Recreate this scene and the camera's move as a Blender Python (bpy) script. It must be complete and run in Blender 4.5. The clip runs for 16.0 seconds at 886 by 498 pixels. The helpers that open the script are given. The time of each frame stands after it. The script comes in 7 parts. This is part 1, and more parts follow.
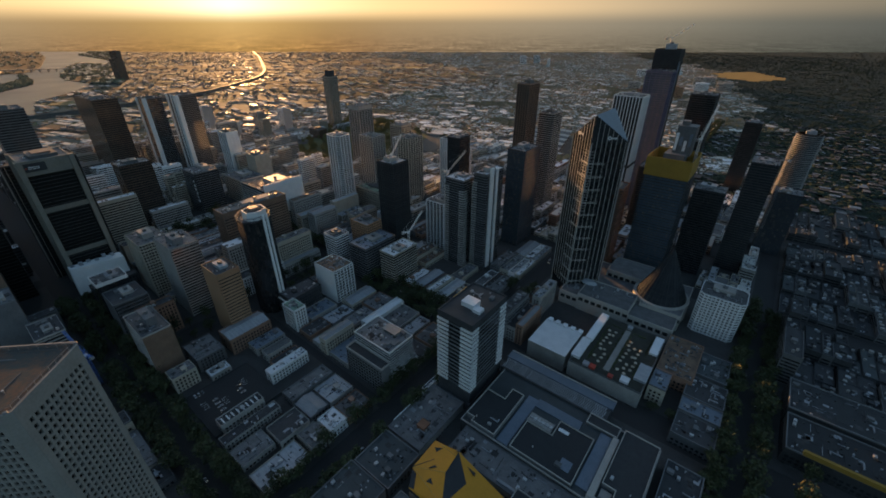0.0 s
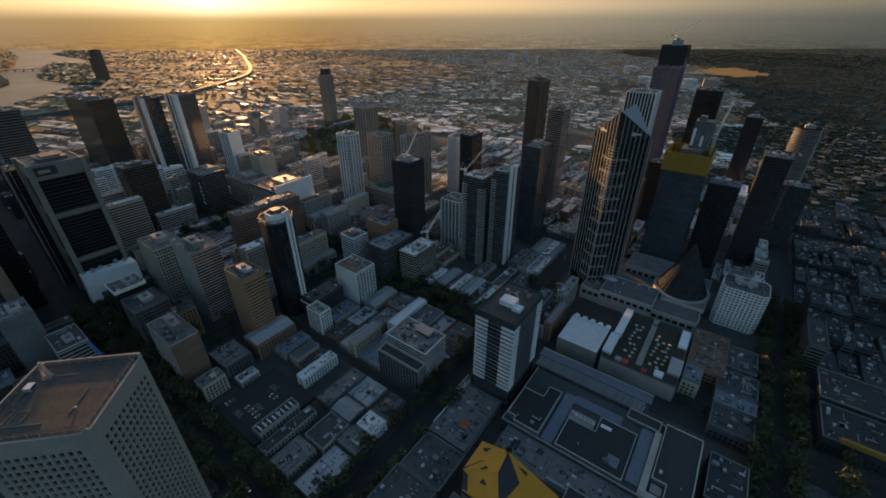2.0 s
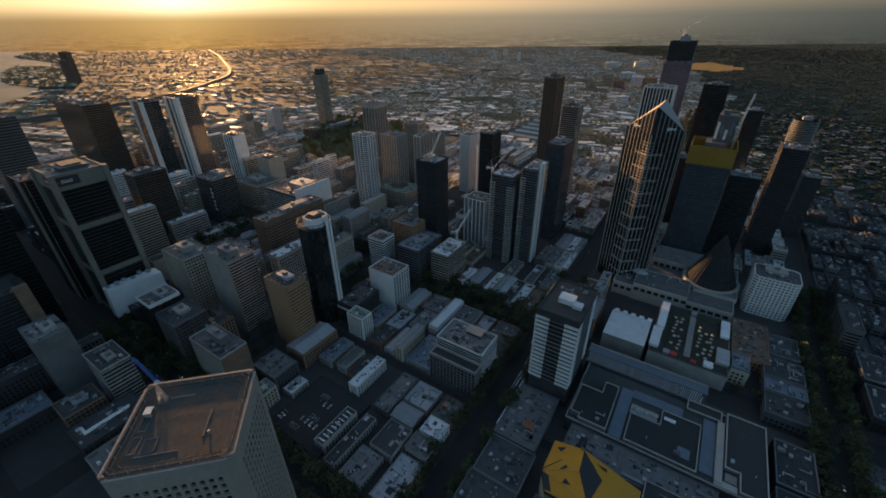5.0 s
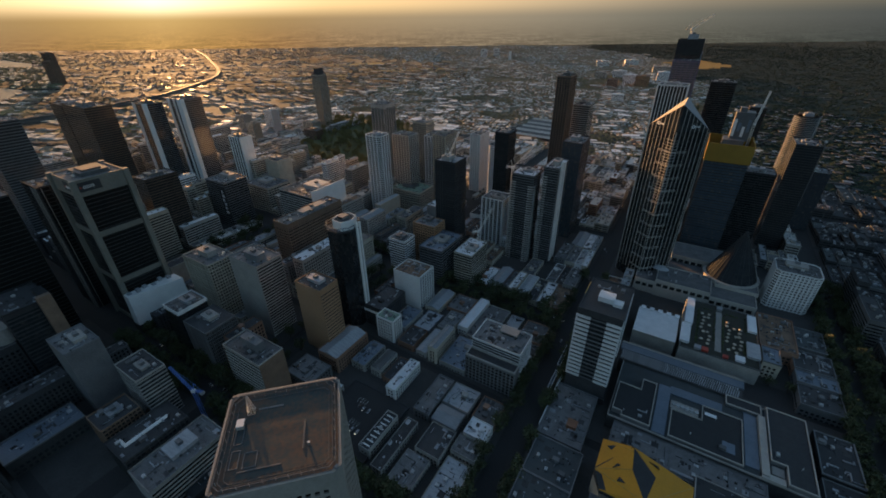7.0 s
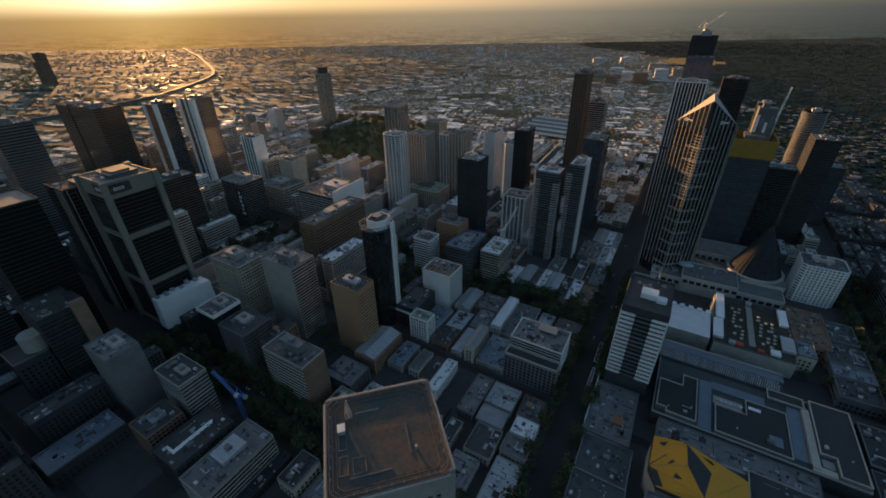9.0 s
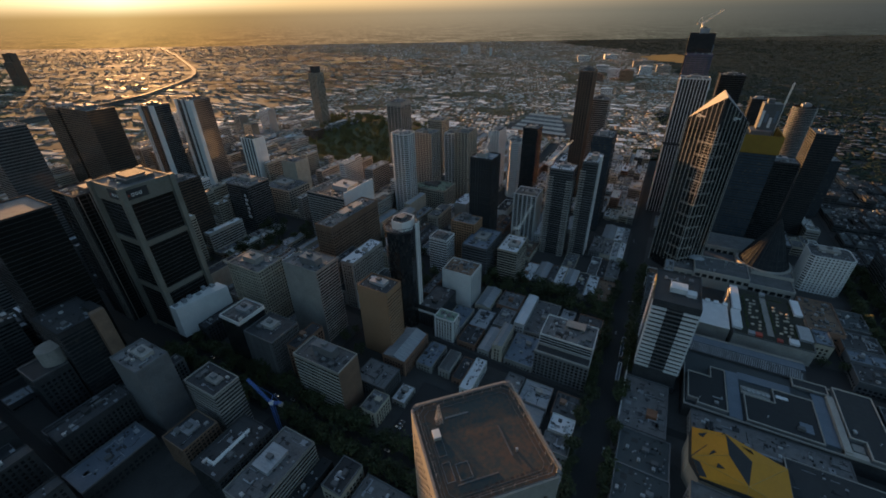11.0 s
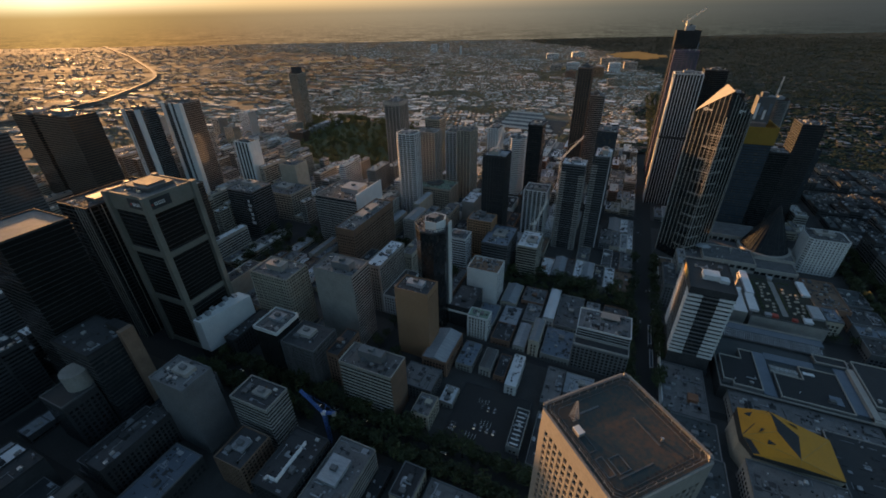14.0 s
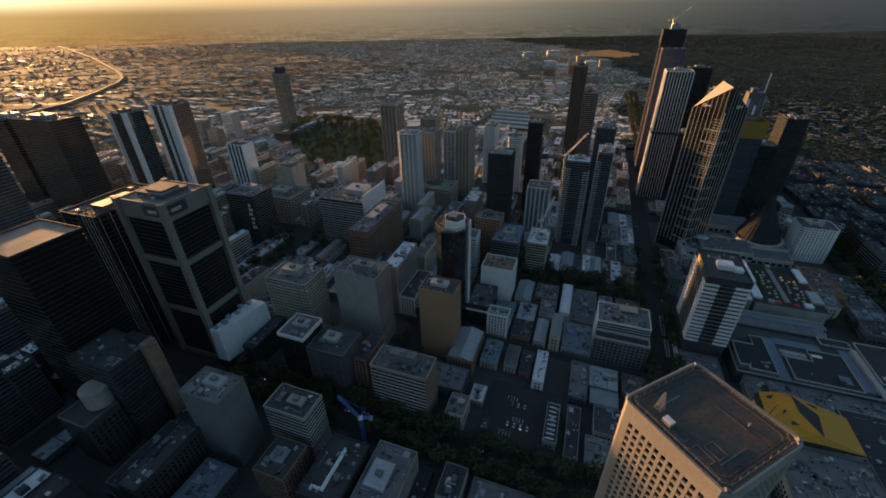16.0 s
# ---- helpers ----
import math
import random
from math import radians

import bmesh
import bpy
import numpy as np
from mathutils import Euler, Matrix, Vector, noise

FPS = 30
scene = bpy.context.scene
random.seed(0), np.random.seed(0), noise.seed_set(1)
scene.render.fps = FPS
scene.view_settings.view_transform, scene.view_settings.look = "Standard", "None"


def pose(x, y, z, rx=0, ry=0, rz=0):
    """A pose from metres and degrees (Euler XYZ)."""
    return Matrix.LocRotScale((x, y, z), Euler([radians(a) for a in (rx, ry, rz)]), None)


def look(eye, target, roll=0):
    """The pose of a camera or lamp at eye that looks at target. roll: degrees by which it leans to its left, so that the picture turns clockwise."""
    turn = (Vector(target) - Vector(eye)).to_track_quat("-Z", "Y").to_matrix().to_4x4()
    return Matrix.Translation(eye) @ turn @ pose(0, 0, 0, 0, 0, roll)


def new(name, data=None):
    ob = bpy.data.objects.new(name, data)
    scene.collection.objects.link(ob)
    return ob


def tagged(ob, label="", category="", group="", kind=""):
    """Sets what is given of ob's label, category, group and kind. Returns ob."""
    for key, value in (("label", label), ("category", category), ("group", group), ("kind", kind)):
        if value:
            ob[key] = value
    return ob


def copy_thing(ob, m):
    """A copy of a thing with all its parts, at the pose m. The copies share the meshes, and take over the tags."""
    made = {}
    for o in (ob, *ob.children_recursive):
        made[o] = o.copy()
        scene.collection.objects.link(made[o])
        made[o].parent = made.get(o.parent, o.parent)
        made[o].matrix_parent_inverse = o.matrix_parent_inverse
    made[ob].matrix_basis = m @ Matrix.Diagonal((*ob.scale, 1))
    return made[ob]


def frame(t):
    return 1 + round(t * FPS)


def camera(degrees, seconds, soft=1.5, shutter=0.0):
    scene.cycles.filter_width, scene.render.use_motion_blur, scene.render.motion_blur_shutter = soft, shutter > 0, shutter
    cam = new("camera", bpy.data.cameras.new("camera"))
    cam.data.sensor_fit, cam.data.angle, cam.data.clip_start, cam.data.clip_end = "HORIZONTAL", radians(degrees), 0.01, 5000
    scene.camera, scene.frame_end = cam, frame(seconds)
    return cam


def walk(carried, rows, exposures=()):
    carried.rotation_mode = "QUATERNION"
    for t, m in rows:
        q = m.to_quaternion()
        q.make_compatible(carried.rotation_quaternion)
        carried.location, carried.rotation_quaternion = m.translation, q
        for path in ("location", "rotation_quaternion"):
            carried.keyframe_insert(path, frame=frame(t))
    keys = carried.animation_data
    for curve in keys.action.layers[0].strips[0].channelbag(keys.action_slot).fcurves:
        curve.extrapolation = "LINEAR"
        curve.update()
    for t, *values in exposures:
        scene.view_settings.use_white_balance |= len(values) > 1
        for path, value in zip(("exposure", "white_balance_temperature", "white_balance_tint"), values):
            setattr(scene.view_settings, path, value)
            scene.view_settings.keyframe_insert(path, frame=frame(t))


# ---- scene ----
cam = camera(95.24, 16.0, soft=1.8)
# seconds, place, turn: a straight glide over the roofs at about 300 m
PATH = [
    (0.0, 0.0, 0.0, 296.0, 60.995, -0.033, 38.5),
    (0.5, -8.56, -5.67, 295.85, 60.935, -0.01, 38.37),
    (1.0, -16.53, -10.83, 295.64, 60.857, 0.012, 37.808),
    (1.5, -24.85, -16.23, 295.45, 60.783, 0.032, 36.973),
    (2.0, -33.73, -21.87, 295.5, 60.709, 0.085, 36.385),
    (2.5, -42.24, -27.15, 295.59, 60.649, 0.124, 35.691),
    (3.0, -50.8, -32.36, 295.49, 60.618, 0.19, 35.087),
    (3.5, -59.83, -37.79, 295.22, 60.575, 0.244, 34.65),
    (4.0, -68.4, -42.82, 295.22, 60.553, 0.325, 34.2),
    (6.5, -112.5, -67.41, 296.07, 60.372, 0.577, 31.779),
    (7.0, -121.12, -71.91, 296.09, 60.342, 0.589, 31.42),
    (7.5, -130.22, -76.69, 295.94, 60.301, 0.614, 31.066),
    (8.0, -138.69, -81.16, 295.81, 60.234, 0.633, 30.66),
    (8.5, -147.16, -85.69, 295.6, 60.205, 0.66, 30.479),
    (9.0, -155.98, -90.22, 295.44, 60.165, 0.766, 30.255),
    (9.5, -164.44, -94.44, 295.57, 60.101, 0.786, 29.648),
    (12.0, -207.42, -115.1, 296.62, 59.85, 0.915, 26.405),
    (12.5, -216.07, -118.92, 296.62, 59.828, 0.922, 25.611),
    (13.0, -225.3, -123.04, 296.55, 59.783, 0.926, 24.788),
    (13.5, -234.1, -126.81, 296.51, 59.777, 0.907, 23.946),
    (14.0, -243.01, -130.54, 296.2, 59.739, 0.946, 23.041),
    (14.5, -252.57, -134.4, 296.09, 59.706, 0.972, 22.068),
    (15.0, -261.62, -137.84, 296.07, 59.659, 0.975, 21.2),
    (15.5, -271.26, -141.34, 296.46, 59.619, 0.925, 20.273),
    (16.0, -280.21, -144.53, 296.81, 59.573, 0.896, 19.428),
]
walk(cam, [(t, pose(x, y, z, rx, ry, rz)) for t, x, y, z, rx, ry, rz in PATH],
     [(0.0, 1.7, 7850, 10), (16.0, 1.6, 7850, 10)])

# ---- sky, sun, exposure ----
SUN_AZ, SUN_EL = 63.0, 3.4          # degrees: left of the avenue's direction (+y), above the horizon
world = bpy.data.worlds.new("evening_sky")
scene.world = world
world.use_nodes = True
wn = world.node_tree.nodes
sky = wn.new("ShaderNodeTexSky")
sky.sky_type, sky.sun_disc = "NISHITA", False
sky.sun_elevation, sky.sun_rotation = radians(SUN_EL), radians(-SUN_AZ)
sky.altitude, sky.air_density, sky.dust_density, sky.ozone_density = 0, 1.0, 1.9, 2.6
SKY = 0.14
wn["Background"].inputs["Strength"].default_value = SKY


def stops(ramp, rows):
    """Fill a colour ramp with (position, colour) rows."""
    rows = list(rows)
    while len(ramp.color_ramp.elements) < len(rows):
        ramp.color_ramp.elements.new(0.5)
    for e, (p, c) in zip(ramp.color_ramp.elements, rows):
        e.position, e.color = p, (*c, 1)


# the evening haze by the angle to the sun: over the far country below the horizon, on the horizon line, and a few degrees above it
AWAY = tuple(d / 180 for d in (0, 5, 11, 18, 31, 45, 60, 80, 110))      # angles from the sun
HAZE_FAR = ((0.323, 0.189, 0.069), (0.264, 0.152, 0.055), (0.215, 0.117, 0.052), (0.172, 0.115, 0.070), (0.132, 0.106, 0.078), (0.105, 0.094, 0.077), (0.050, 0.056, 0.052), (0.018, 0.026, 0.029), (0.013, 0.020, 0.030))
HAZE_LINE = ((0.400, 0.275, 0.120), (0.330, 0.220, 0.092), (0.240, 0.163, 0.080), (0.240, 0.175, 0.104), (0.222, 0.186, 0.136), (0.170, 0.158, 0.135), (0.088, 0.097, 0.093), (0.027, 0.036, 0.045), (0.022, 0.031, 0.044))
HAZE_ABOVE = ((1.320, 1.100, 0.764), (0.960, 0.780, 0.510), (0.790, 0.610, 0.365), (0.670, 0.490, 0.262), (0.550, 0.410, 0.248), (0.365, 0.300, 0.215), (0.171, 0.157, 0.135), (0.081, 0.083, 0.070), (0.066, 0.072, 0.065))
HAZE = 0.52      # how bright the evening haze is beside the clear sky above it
SUN_FLAT = (-math.sin(radians(SUN_AZ)), math.cos(radians(SUN_AZ)), 0)


def evening_sky():
    l = world.node_tree.links
    co, flat, dot, sep = wn.new("ShaderNodeTexCoord"), wn.new("ShaderNodeVectorMath"), wn.new("ShaderNodeVectorMath"), wn.new("ShaderNodeSeparateXYZ")
    level = wn.new("ShaderNodeVectorMath")
    level.operation, flat.operation, dot.operation = "MULTIPLY", "NORMALIZE", "DOT_PRODUCT"
    level.inputs[1].default_value, dot.inputs[1].default_value = (1, 1, 0), SUN_FLAT
    l.new(co.outputs["Generated"], level.inputs[0]), l.new(level.outputs[0], flat.inputs[0]), l.new(flat.outputs[0], dot.inputs[0]), l.new(co.outputs["Generated"], sep.inputs[0])
    far, low, high = (wn.new("ShaderNodeValToRGB") for _ in range(3))
    stops(far, zip(AWAY, HAZE_FAR)), stops(low, zip(AWAY, HAZE_LINE)), stops(high, zip(AWAY, HAZE_ABOVE))
    turn, share = wn.new("ShaderNodeMath"), wn.new("ShaderNodeMath")
    turn.operation, share.operation = "ARCCOSINE", "DIVIDE"
    share.inputs[1].default_value = math.pi
    l.new(dot.outputs["Value"], turn.inputs[0]), l.new(turn.outputs[0], share.inputs[0])
    for ramp in (far, low, high):
        ramp.color_ramp.interpolation = "B_SPLINE"
        l.new(share.outputs[0], ramp.inputs[0])
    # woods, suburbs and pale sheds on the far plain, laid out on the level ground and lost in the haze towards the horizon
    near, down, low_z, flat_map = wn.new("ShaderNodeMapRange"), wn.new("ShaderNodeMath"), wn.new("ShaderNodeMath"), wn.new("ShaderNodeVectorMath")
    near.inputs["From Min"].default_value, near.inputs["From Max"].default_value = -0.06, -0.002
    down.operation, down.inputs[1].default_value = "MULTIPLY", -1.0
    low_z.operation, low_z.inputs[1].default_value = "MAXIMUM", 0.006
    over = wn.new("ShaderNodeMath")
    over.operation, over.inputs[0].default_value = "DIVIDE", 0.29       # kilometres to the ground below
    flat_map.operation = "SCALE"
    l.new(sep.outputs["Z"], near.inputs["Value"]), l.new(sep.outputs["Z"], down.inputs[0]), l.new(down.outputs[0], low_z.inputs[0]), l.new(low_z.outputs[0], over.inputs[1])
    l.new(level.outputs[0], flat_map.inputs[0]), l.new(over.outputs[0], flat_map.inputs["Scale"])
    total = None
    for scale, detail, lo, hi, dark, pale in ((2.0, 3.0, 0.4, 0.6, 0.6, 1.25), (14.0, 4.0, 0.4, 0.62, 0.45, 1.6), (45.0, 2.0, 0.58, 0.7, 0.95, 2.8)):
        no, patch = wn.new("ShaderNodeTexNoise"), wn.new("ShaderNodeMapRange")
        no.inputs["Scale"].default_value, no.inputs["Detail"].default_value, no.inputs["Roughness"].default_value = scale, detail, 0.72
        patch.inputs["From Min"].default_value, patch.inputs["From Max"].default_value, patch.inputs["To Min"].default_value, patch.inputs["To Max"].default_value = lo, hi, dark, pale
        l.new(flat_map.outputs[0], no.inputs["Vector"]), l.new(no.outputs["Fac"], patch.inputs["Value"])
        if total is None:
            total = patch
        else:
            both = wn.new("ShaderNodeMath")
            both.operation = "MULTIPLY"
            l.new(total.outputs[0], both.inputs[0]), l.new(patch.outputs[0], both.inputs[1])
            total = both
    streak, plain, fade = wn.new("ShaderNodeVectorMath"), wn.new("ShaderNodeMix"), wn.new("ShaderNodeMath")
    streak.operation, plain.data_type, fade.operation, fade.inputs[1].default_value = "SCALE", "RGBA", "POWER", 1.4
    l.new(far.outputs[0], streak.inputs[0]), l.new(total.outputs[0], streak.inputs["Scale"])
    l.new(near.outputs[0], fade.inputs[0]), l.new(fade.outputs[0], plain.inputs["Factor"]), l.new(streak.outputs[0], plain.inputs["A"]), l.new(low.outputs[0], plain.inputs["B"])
    climb, clear = wn.new("ShaderNodeMapRange"), wn.new("ShaderNodeMapRange")
    climb.interpolation_type = clear.interpolation_type = "SMOOTHSTEP"
    climb.inputs["From Min"].default_value, climb.inputs["From Max"].default_value = 0.0, 0.034
    clear.inputs["From Min"].default_value, clear.inputs["From Max"].default_value = 0.05, 0.22
    l.new(sep.outputs["Z"], climb.inputs["Value"]), l.new(sep.outputs["Z"], clear.inputs["Value"])
    haze, mix, lift = wn.new("ShaderNodeMix"), wn.new("ShaderNodeMix"), wn.new("ShaderNodeVectorMath")
    haze.data_type = mix.data_type = "RGBA"
    lift.operation = "SCALE"
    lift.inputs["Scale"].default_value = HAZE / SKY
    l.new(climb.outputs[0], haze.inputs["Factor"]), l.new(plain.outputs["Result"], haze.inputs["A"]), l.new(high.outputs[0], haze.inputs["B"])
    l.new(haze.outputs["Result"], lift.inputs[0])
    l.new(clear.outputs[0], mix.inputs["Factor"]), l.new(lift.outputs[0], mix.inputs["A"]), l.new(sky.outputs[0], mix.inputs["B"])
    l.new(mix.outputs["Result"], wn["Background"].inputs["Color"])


evening_sky()
lamp = bpy.data.lights.new("sun", "SUN")
lamp.energy, lamp.angle, lamp.color = 3.3, radians(1.2), (1.0, 0.54, 0.24)
sun = new("sun", lamp)
SUN_WAY = Vector((-math.sin(radians(SUN_AZ)) * math.cos(radians(SUN_EL)), math.cos(radians(SUN_AZ)) * math.cos(radians(SUN_EL)), math.sin(radians(SUN_EL))))
sun.matrix_world = look(SUN_WAY * 4000, (0, 0, 0))

# ---- materials ----
MATS = {}


def surface(name, low, high, rough=0.8, metal=0.0, grain=1.2, stain=14.0, bump=0.15, tint=0.25, stretch=(1, 1, 1), spec=0.5, ramp=(0.3, 0.7)):
    """A weathered surface: colour between low and high by stains of that size in metres, a fine grain, and a tint of its own for each object."""
    m = bpy.data.materials.new(name)
    m.use_nodes = True
    n, l = m.node_tree.nodes, m.node_tree.links
    b = n["Principled BSDF"]
    co = n.new("ShaderNodeTexCoord")
    mp = n.new("ShaderNodeMapping")
    mp.inputs["Scale"].default_value = stretch
    l.new(co.outputs["Object"], mp.inputs["Vector"])
    big, fine = n.new("ShaderNodeTexNoise"), n.new("ShaderNodeTexNoise")
    big.inputs["Scale"].default_value, big.inputs["Detail"].default_value = 1.0 / stain, 5.0
    fine.inputs["Scale"].default_value, fine.inputs["Detail"].default_value = 1.0 / grain, 3.0
    l.new(mp.outputs[0], big.inputs["Vector"]), l.new(mp.outputs[0], fine.inputs["Vector"])
    mix = n.new("ShaderNodeMath")
    mix.operation = "MULTIPLY_ADD"
    mix.inputs[1].default_value, mix.inputs[2].default_value = 0.45, 0.0
    l.new(fine.outputs["Fac"], mix.inputs[0])
    add = n.new("ShaderNodeMath")
    add.operation = "MULTIPLY_ADD"
    add.inputs[1].default_value = 0.55
    l.new(big.outputs["Fac"], add.inputs[0]), l.new(mix.outputs[0], add.inputs[2])
    cr = n.new("ShaderNodeValToRGB")
    cr.color_ramp.elements[0].position, cr.color_ramp.elements[1].position = ramp
    cr.color_ramp.elements[0].color, cr.color_ramp.elements[1].color = (*low, 1), (*high, 1)
    l.new(add.outputs[0], cr.inputs[0])
    info = n.new("ShaderNodeObjectInfo")
    mr = n.new("ShaderNodeMapRange")
    mr.inputs["To Min"].default_value, mr.inputs["To Max"].default_value = 1 - tint, 1 + tint
    l.new(info.outputs["Random"], mr.inputs["Value"])
    hs = n.new("ShaderNodeHueSaturation")
    l.new(mr.outputs[0], hs.inputs["Value"]), l.new(cr.outputs[0], hs.inputs["Color"])
    l.new(hs.outputs[0], b.inputs["Base Color"])
    rr = n.new("ShaderNodeMapRange")
    rr.inputs["To Min"].default_value, rr.inputs["To Max"].default_value = max(0.03, rough - 0.12), min(1.0, rough + 0.12)
    l.new(big.outputs["Fac"], rr.inputs["Value"]), l.new(rr.outputs[0], b.inputs["Roughness"])
    b.inputs["Metallic"].default_value, b.inputs["Specular IOR Level"].default_value = metal, spec
    if bump:
        bp = n.new("ShaderNodeBump")
        bp.inputs["Strength"].default_value, bp.inputs["Distance"].default_value = bump, 0.3
        l.new(fine.outputs["Fac"], bp.inputs["Height"]), l.new(bp.outputs[0], b.inputs["Normal"])
    MATS[name] = m
    return m


def panes(name, pane=(1.8, 1.8, 3.6), blinds=0.07):
    """Give a glass surface panes that differ a little: some dark, some with pale blinds drawn behind them, each with a slightly different gloss."""
    n, l = MATS[name].node_tree.nodes, MATS[name].node_tree.links
    b = n["Principled BSDF"]
    co = next(q for q in n if q.type == "TEX_COORD")
    snap, noise_1, ramp, mix = n.new("ShaderNodeVectorMath"), n.new("ShaderNodeTexWhiteNoise"), n.new("ShaderNodeValToRGB"), n.new("ShaderNodeMix")
    snap.operation, snap.inputs[1].default_value = "SNAP", pane
    l.new(co.outputs["Object"], snap.inputs[0]), l.new(snap.outputs[0], noise_1.inputs["Vector"]), l.new(noise_1.outputs["Value"], ramp.inputs[0])
    stops(ramp, ((0.0, (0, 0, 0)), (0.7, (0.08, 0.08, 0.08)), (0.93, (0.45, 0.45, 0.45)), (1.0, (1, 1, 1))))
    mix.data_type = "RGBA"
    old = b.inputs["Base Color"].links[0].from_socket
    l.new(ramp.outputs[0], mix.inputs["Factor"]), l.new(old, mix.inputs["A"])
    mix.inputs["B"].default_value = (blinds * 1.05, blinds, blinds * 0.92, 1)
    l.new(mix.outputs["Result"], b.inputs["Base Color"])


surface("asphalt", (0.02, 0.02, 0.021), (0.04, 0.039, 0.038), 0.85, stain=25, tint=0.0)
surface("footpath", (0.038, 0.037, 0.036), (0.075, 0.073, 0.07), 0.85, stain=9, tint=0.15)
surface("concrete", (0.22, 0.21, 0.197), (0.39, 0.37, 0.345), 0.8, stain=12, tint=0.18)
surface("pale_concrete", (0.32, 0.3, 0.275), (0.46, 0.43, 0.39), 0.75, stain=16, tint=0.06)
surface("tower_concrete", (0.22, 0.205, 0.185), (0.33, 0.31, 0.28), 0.75, stain=16, tint=0.0)
surface("white_paint", (0.6, 0.6, 0.6), (0.78, 0.78, 0.77), 0.6, stain=10, tint=0.08)
surface("grey_panel", (0.09, 0.093, 0.098), (0.165, 0.17, 0.176), 0.6, stain=10, tint=0.3)
surface("dark_panel", (0.03, 0.032, 0.034), (0.065, 0.067, 0.07), 0.65, stain=12, tint=0.3, spec=0.12)
surface("brown_stone", (0.14, 0.085, 0.06), (0.24, 0.155, 0.11), 0.75, stain=9, tint=0.15)
surface("umber_panel", (0.065, 0.048, 0.037), (0.125, 0.092, 0.068), 0.7, stain=9, tint=0.15, spec=0.15)
surface("tan_panel", (0.31, 0.168, 0.095), (0.41, 0.235, 0.14), 0.7, stain=18, tint=0.05)
surface("brick", (0.19, 0.1, 0.07), (0.32, 0.185, 0.13), 0.85, stain=6, tint=0.3)
surface("render_cream", (0.32, 0.285, 0.23), (0.48, 0.425, 0.35), 0.8, stain=7, tint=0.2)
surface("yellow_roof", (0.5, 0.2, 0.01), (0.64, 0.27, 0.017), 0.6, stain=16, tint=0.03, bump=0.05)
surface("yellow_mesh", (0.26, 0.145, 0.02), (0.36, 0.205, 0.035), 0.8, stain=8, tint=0.05)
surface("purple_mesh", (0.085, 0.075, 0.125), (0.15, 0.13, 0.2), 0.7, stain=10, tint=0.1)
surface("ochre", (0.4, 0.24, 0.07), (0.55, 0.34, 0.11), 0.75, stain=8, tint=0.1)
surface("glass", (0.012, 0.015, 0.018), (0.03, 0.034, 0.038), 0.14, stain=18, bump=0.02, tint=0.4, spec=0.6)
surface("blue_glass", (0.03, 0.05, 0.07), (0.06, 0.085, 0.11), 0.16, stain=18, bump=0.02, tint=0.2, spec=0.6)
surface("cone_glass", (0.02, 0.025, 0.03), (0.05, 0.056, 0.06), 0.75, stain=6, bump=0.02, tint=0.1, spec=0.0)
surface("smoked_glass", (0.008, 0.009, 0.009), (0.018, 0.018, 0.017), 0.22, stain=18, bump=0.02, tint=0.3, spec=0.25)
panes("glass", blinds=0.055)
panes("blue_glass", blinds=0.12)
surface("roof_grey", (0.065, 0.065, 0.067), (0.18, 0.178, 0.18), 0.75, stain=7, tint=0.35, grain=0.8)
surface("roof_dark", (0.025, 0.026, 0.028), (0.065, 0.066, 0.07), 0.8, stain=8, tint=0.3, grain=0.8)
surface("roof_metal", (0.2, 0.215, 0.23), (0.37, 0.385, 0.41), 0.58, 0.12, stain=8, tint=0.25, stretch=(1, 5, 1))
surface("roof_white", (0.55, 0.57, 0.6), (0.76, 0.77, 0.79), 0.6, stain=8, tint=0.1)
surface("roof_blue", (0.1, 0.135, 0.175), (0.17, 0.21, 0.26), 0.5, 0.2, stain=9, tint=0.15)
surface("roof_rust", (0.05, 0.04, 0.034), (0.27, 0.165, 0.11), 0.85, stain=9, tint=0.1, grain=1.6)
surface("bitumen", (0.018, 0.021, 0.024), (0.04, 0.044, 0.048), 0.85, stain=6, tint=0.2, grain=0.8)
surface("roof_teal", (0.034, 0.044, 0.048), (0.066, 0.08, 0.084), 0.75, stain=9, tint=0.1, grain=0.8)
surface("garden", (0.02, 0.023, 0.016), (0.05, 0.049, 0.04), 0.95, stain=5, tint=0.0)
surface("frame_stone", (0.13, 0.123, 0.103), (0.225, 0.21, 0.178), 0.75, stain=14, tint=0.06)
surface("stained_roof", (0.042, 0.058, 0.06), (0.108, 0.072, 0.055), 0.85, stain=10, tint=0.0, grain=1.6, ramp=(0.42, 0.6), spec=0.3)
surface("terracotta", (0.2, 0.08, 0.045), (0.32, 0.15, 0.09), 0.85, stain=5, tint=0.25)
surface("copper_green", (0.16, 0.26, 0.2), (0.27, 0.37, 0.29), 0.7, stain=6, tint=0.1)
surface("steel", (0.45, 0.45, 0.45), (0.62, 0.62, 0.62), 0.4, 0.7, stain=4, tint=0.2)
surface("crane_white", (0.6, 0.58, 0.54), (0.74, 0.72, 0.68), 0.5, stain=3, tint=0.1)
surface("crane_blue", (0.05, 0.14, 0.4), (0.08, 0.2, 0.52), 0.5, stain=3, tint=0.1)
# far trees, lightened in base colour for the haze in front of them
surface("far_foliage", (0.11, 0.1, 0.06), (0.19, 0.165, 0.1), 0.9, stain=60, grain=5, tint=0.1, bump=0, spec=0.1)
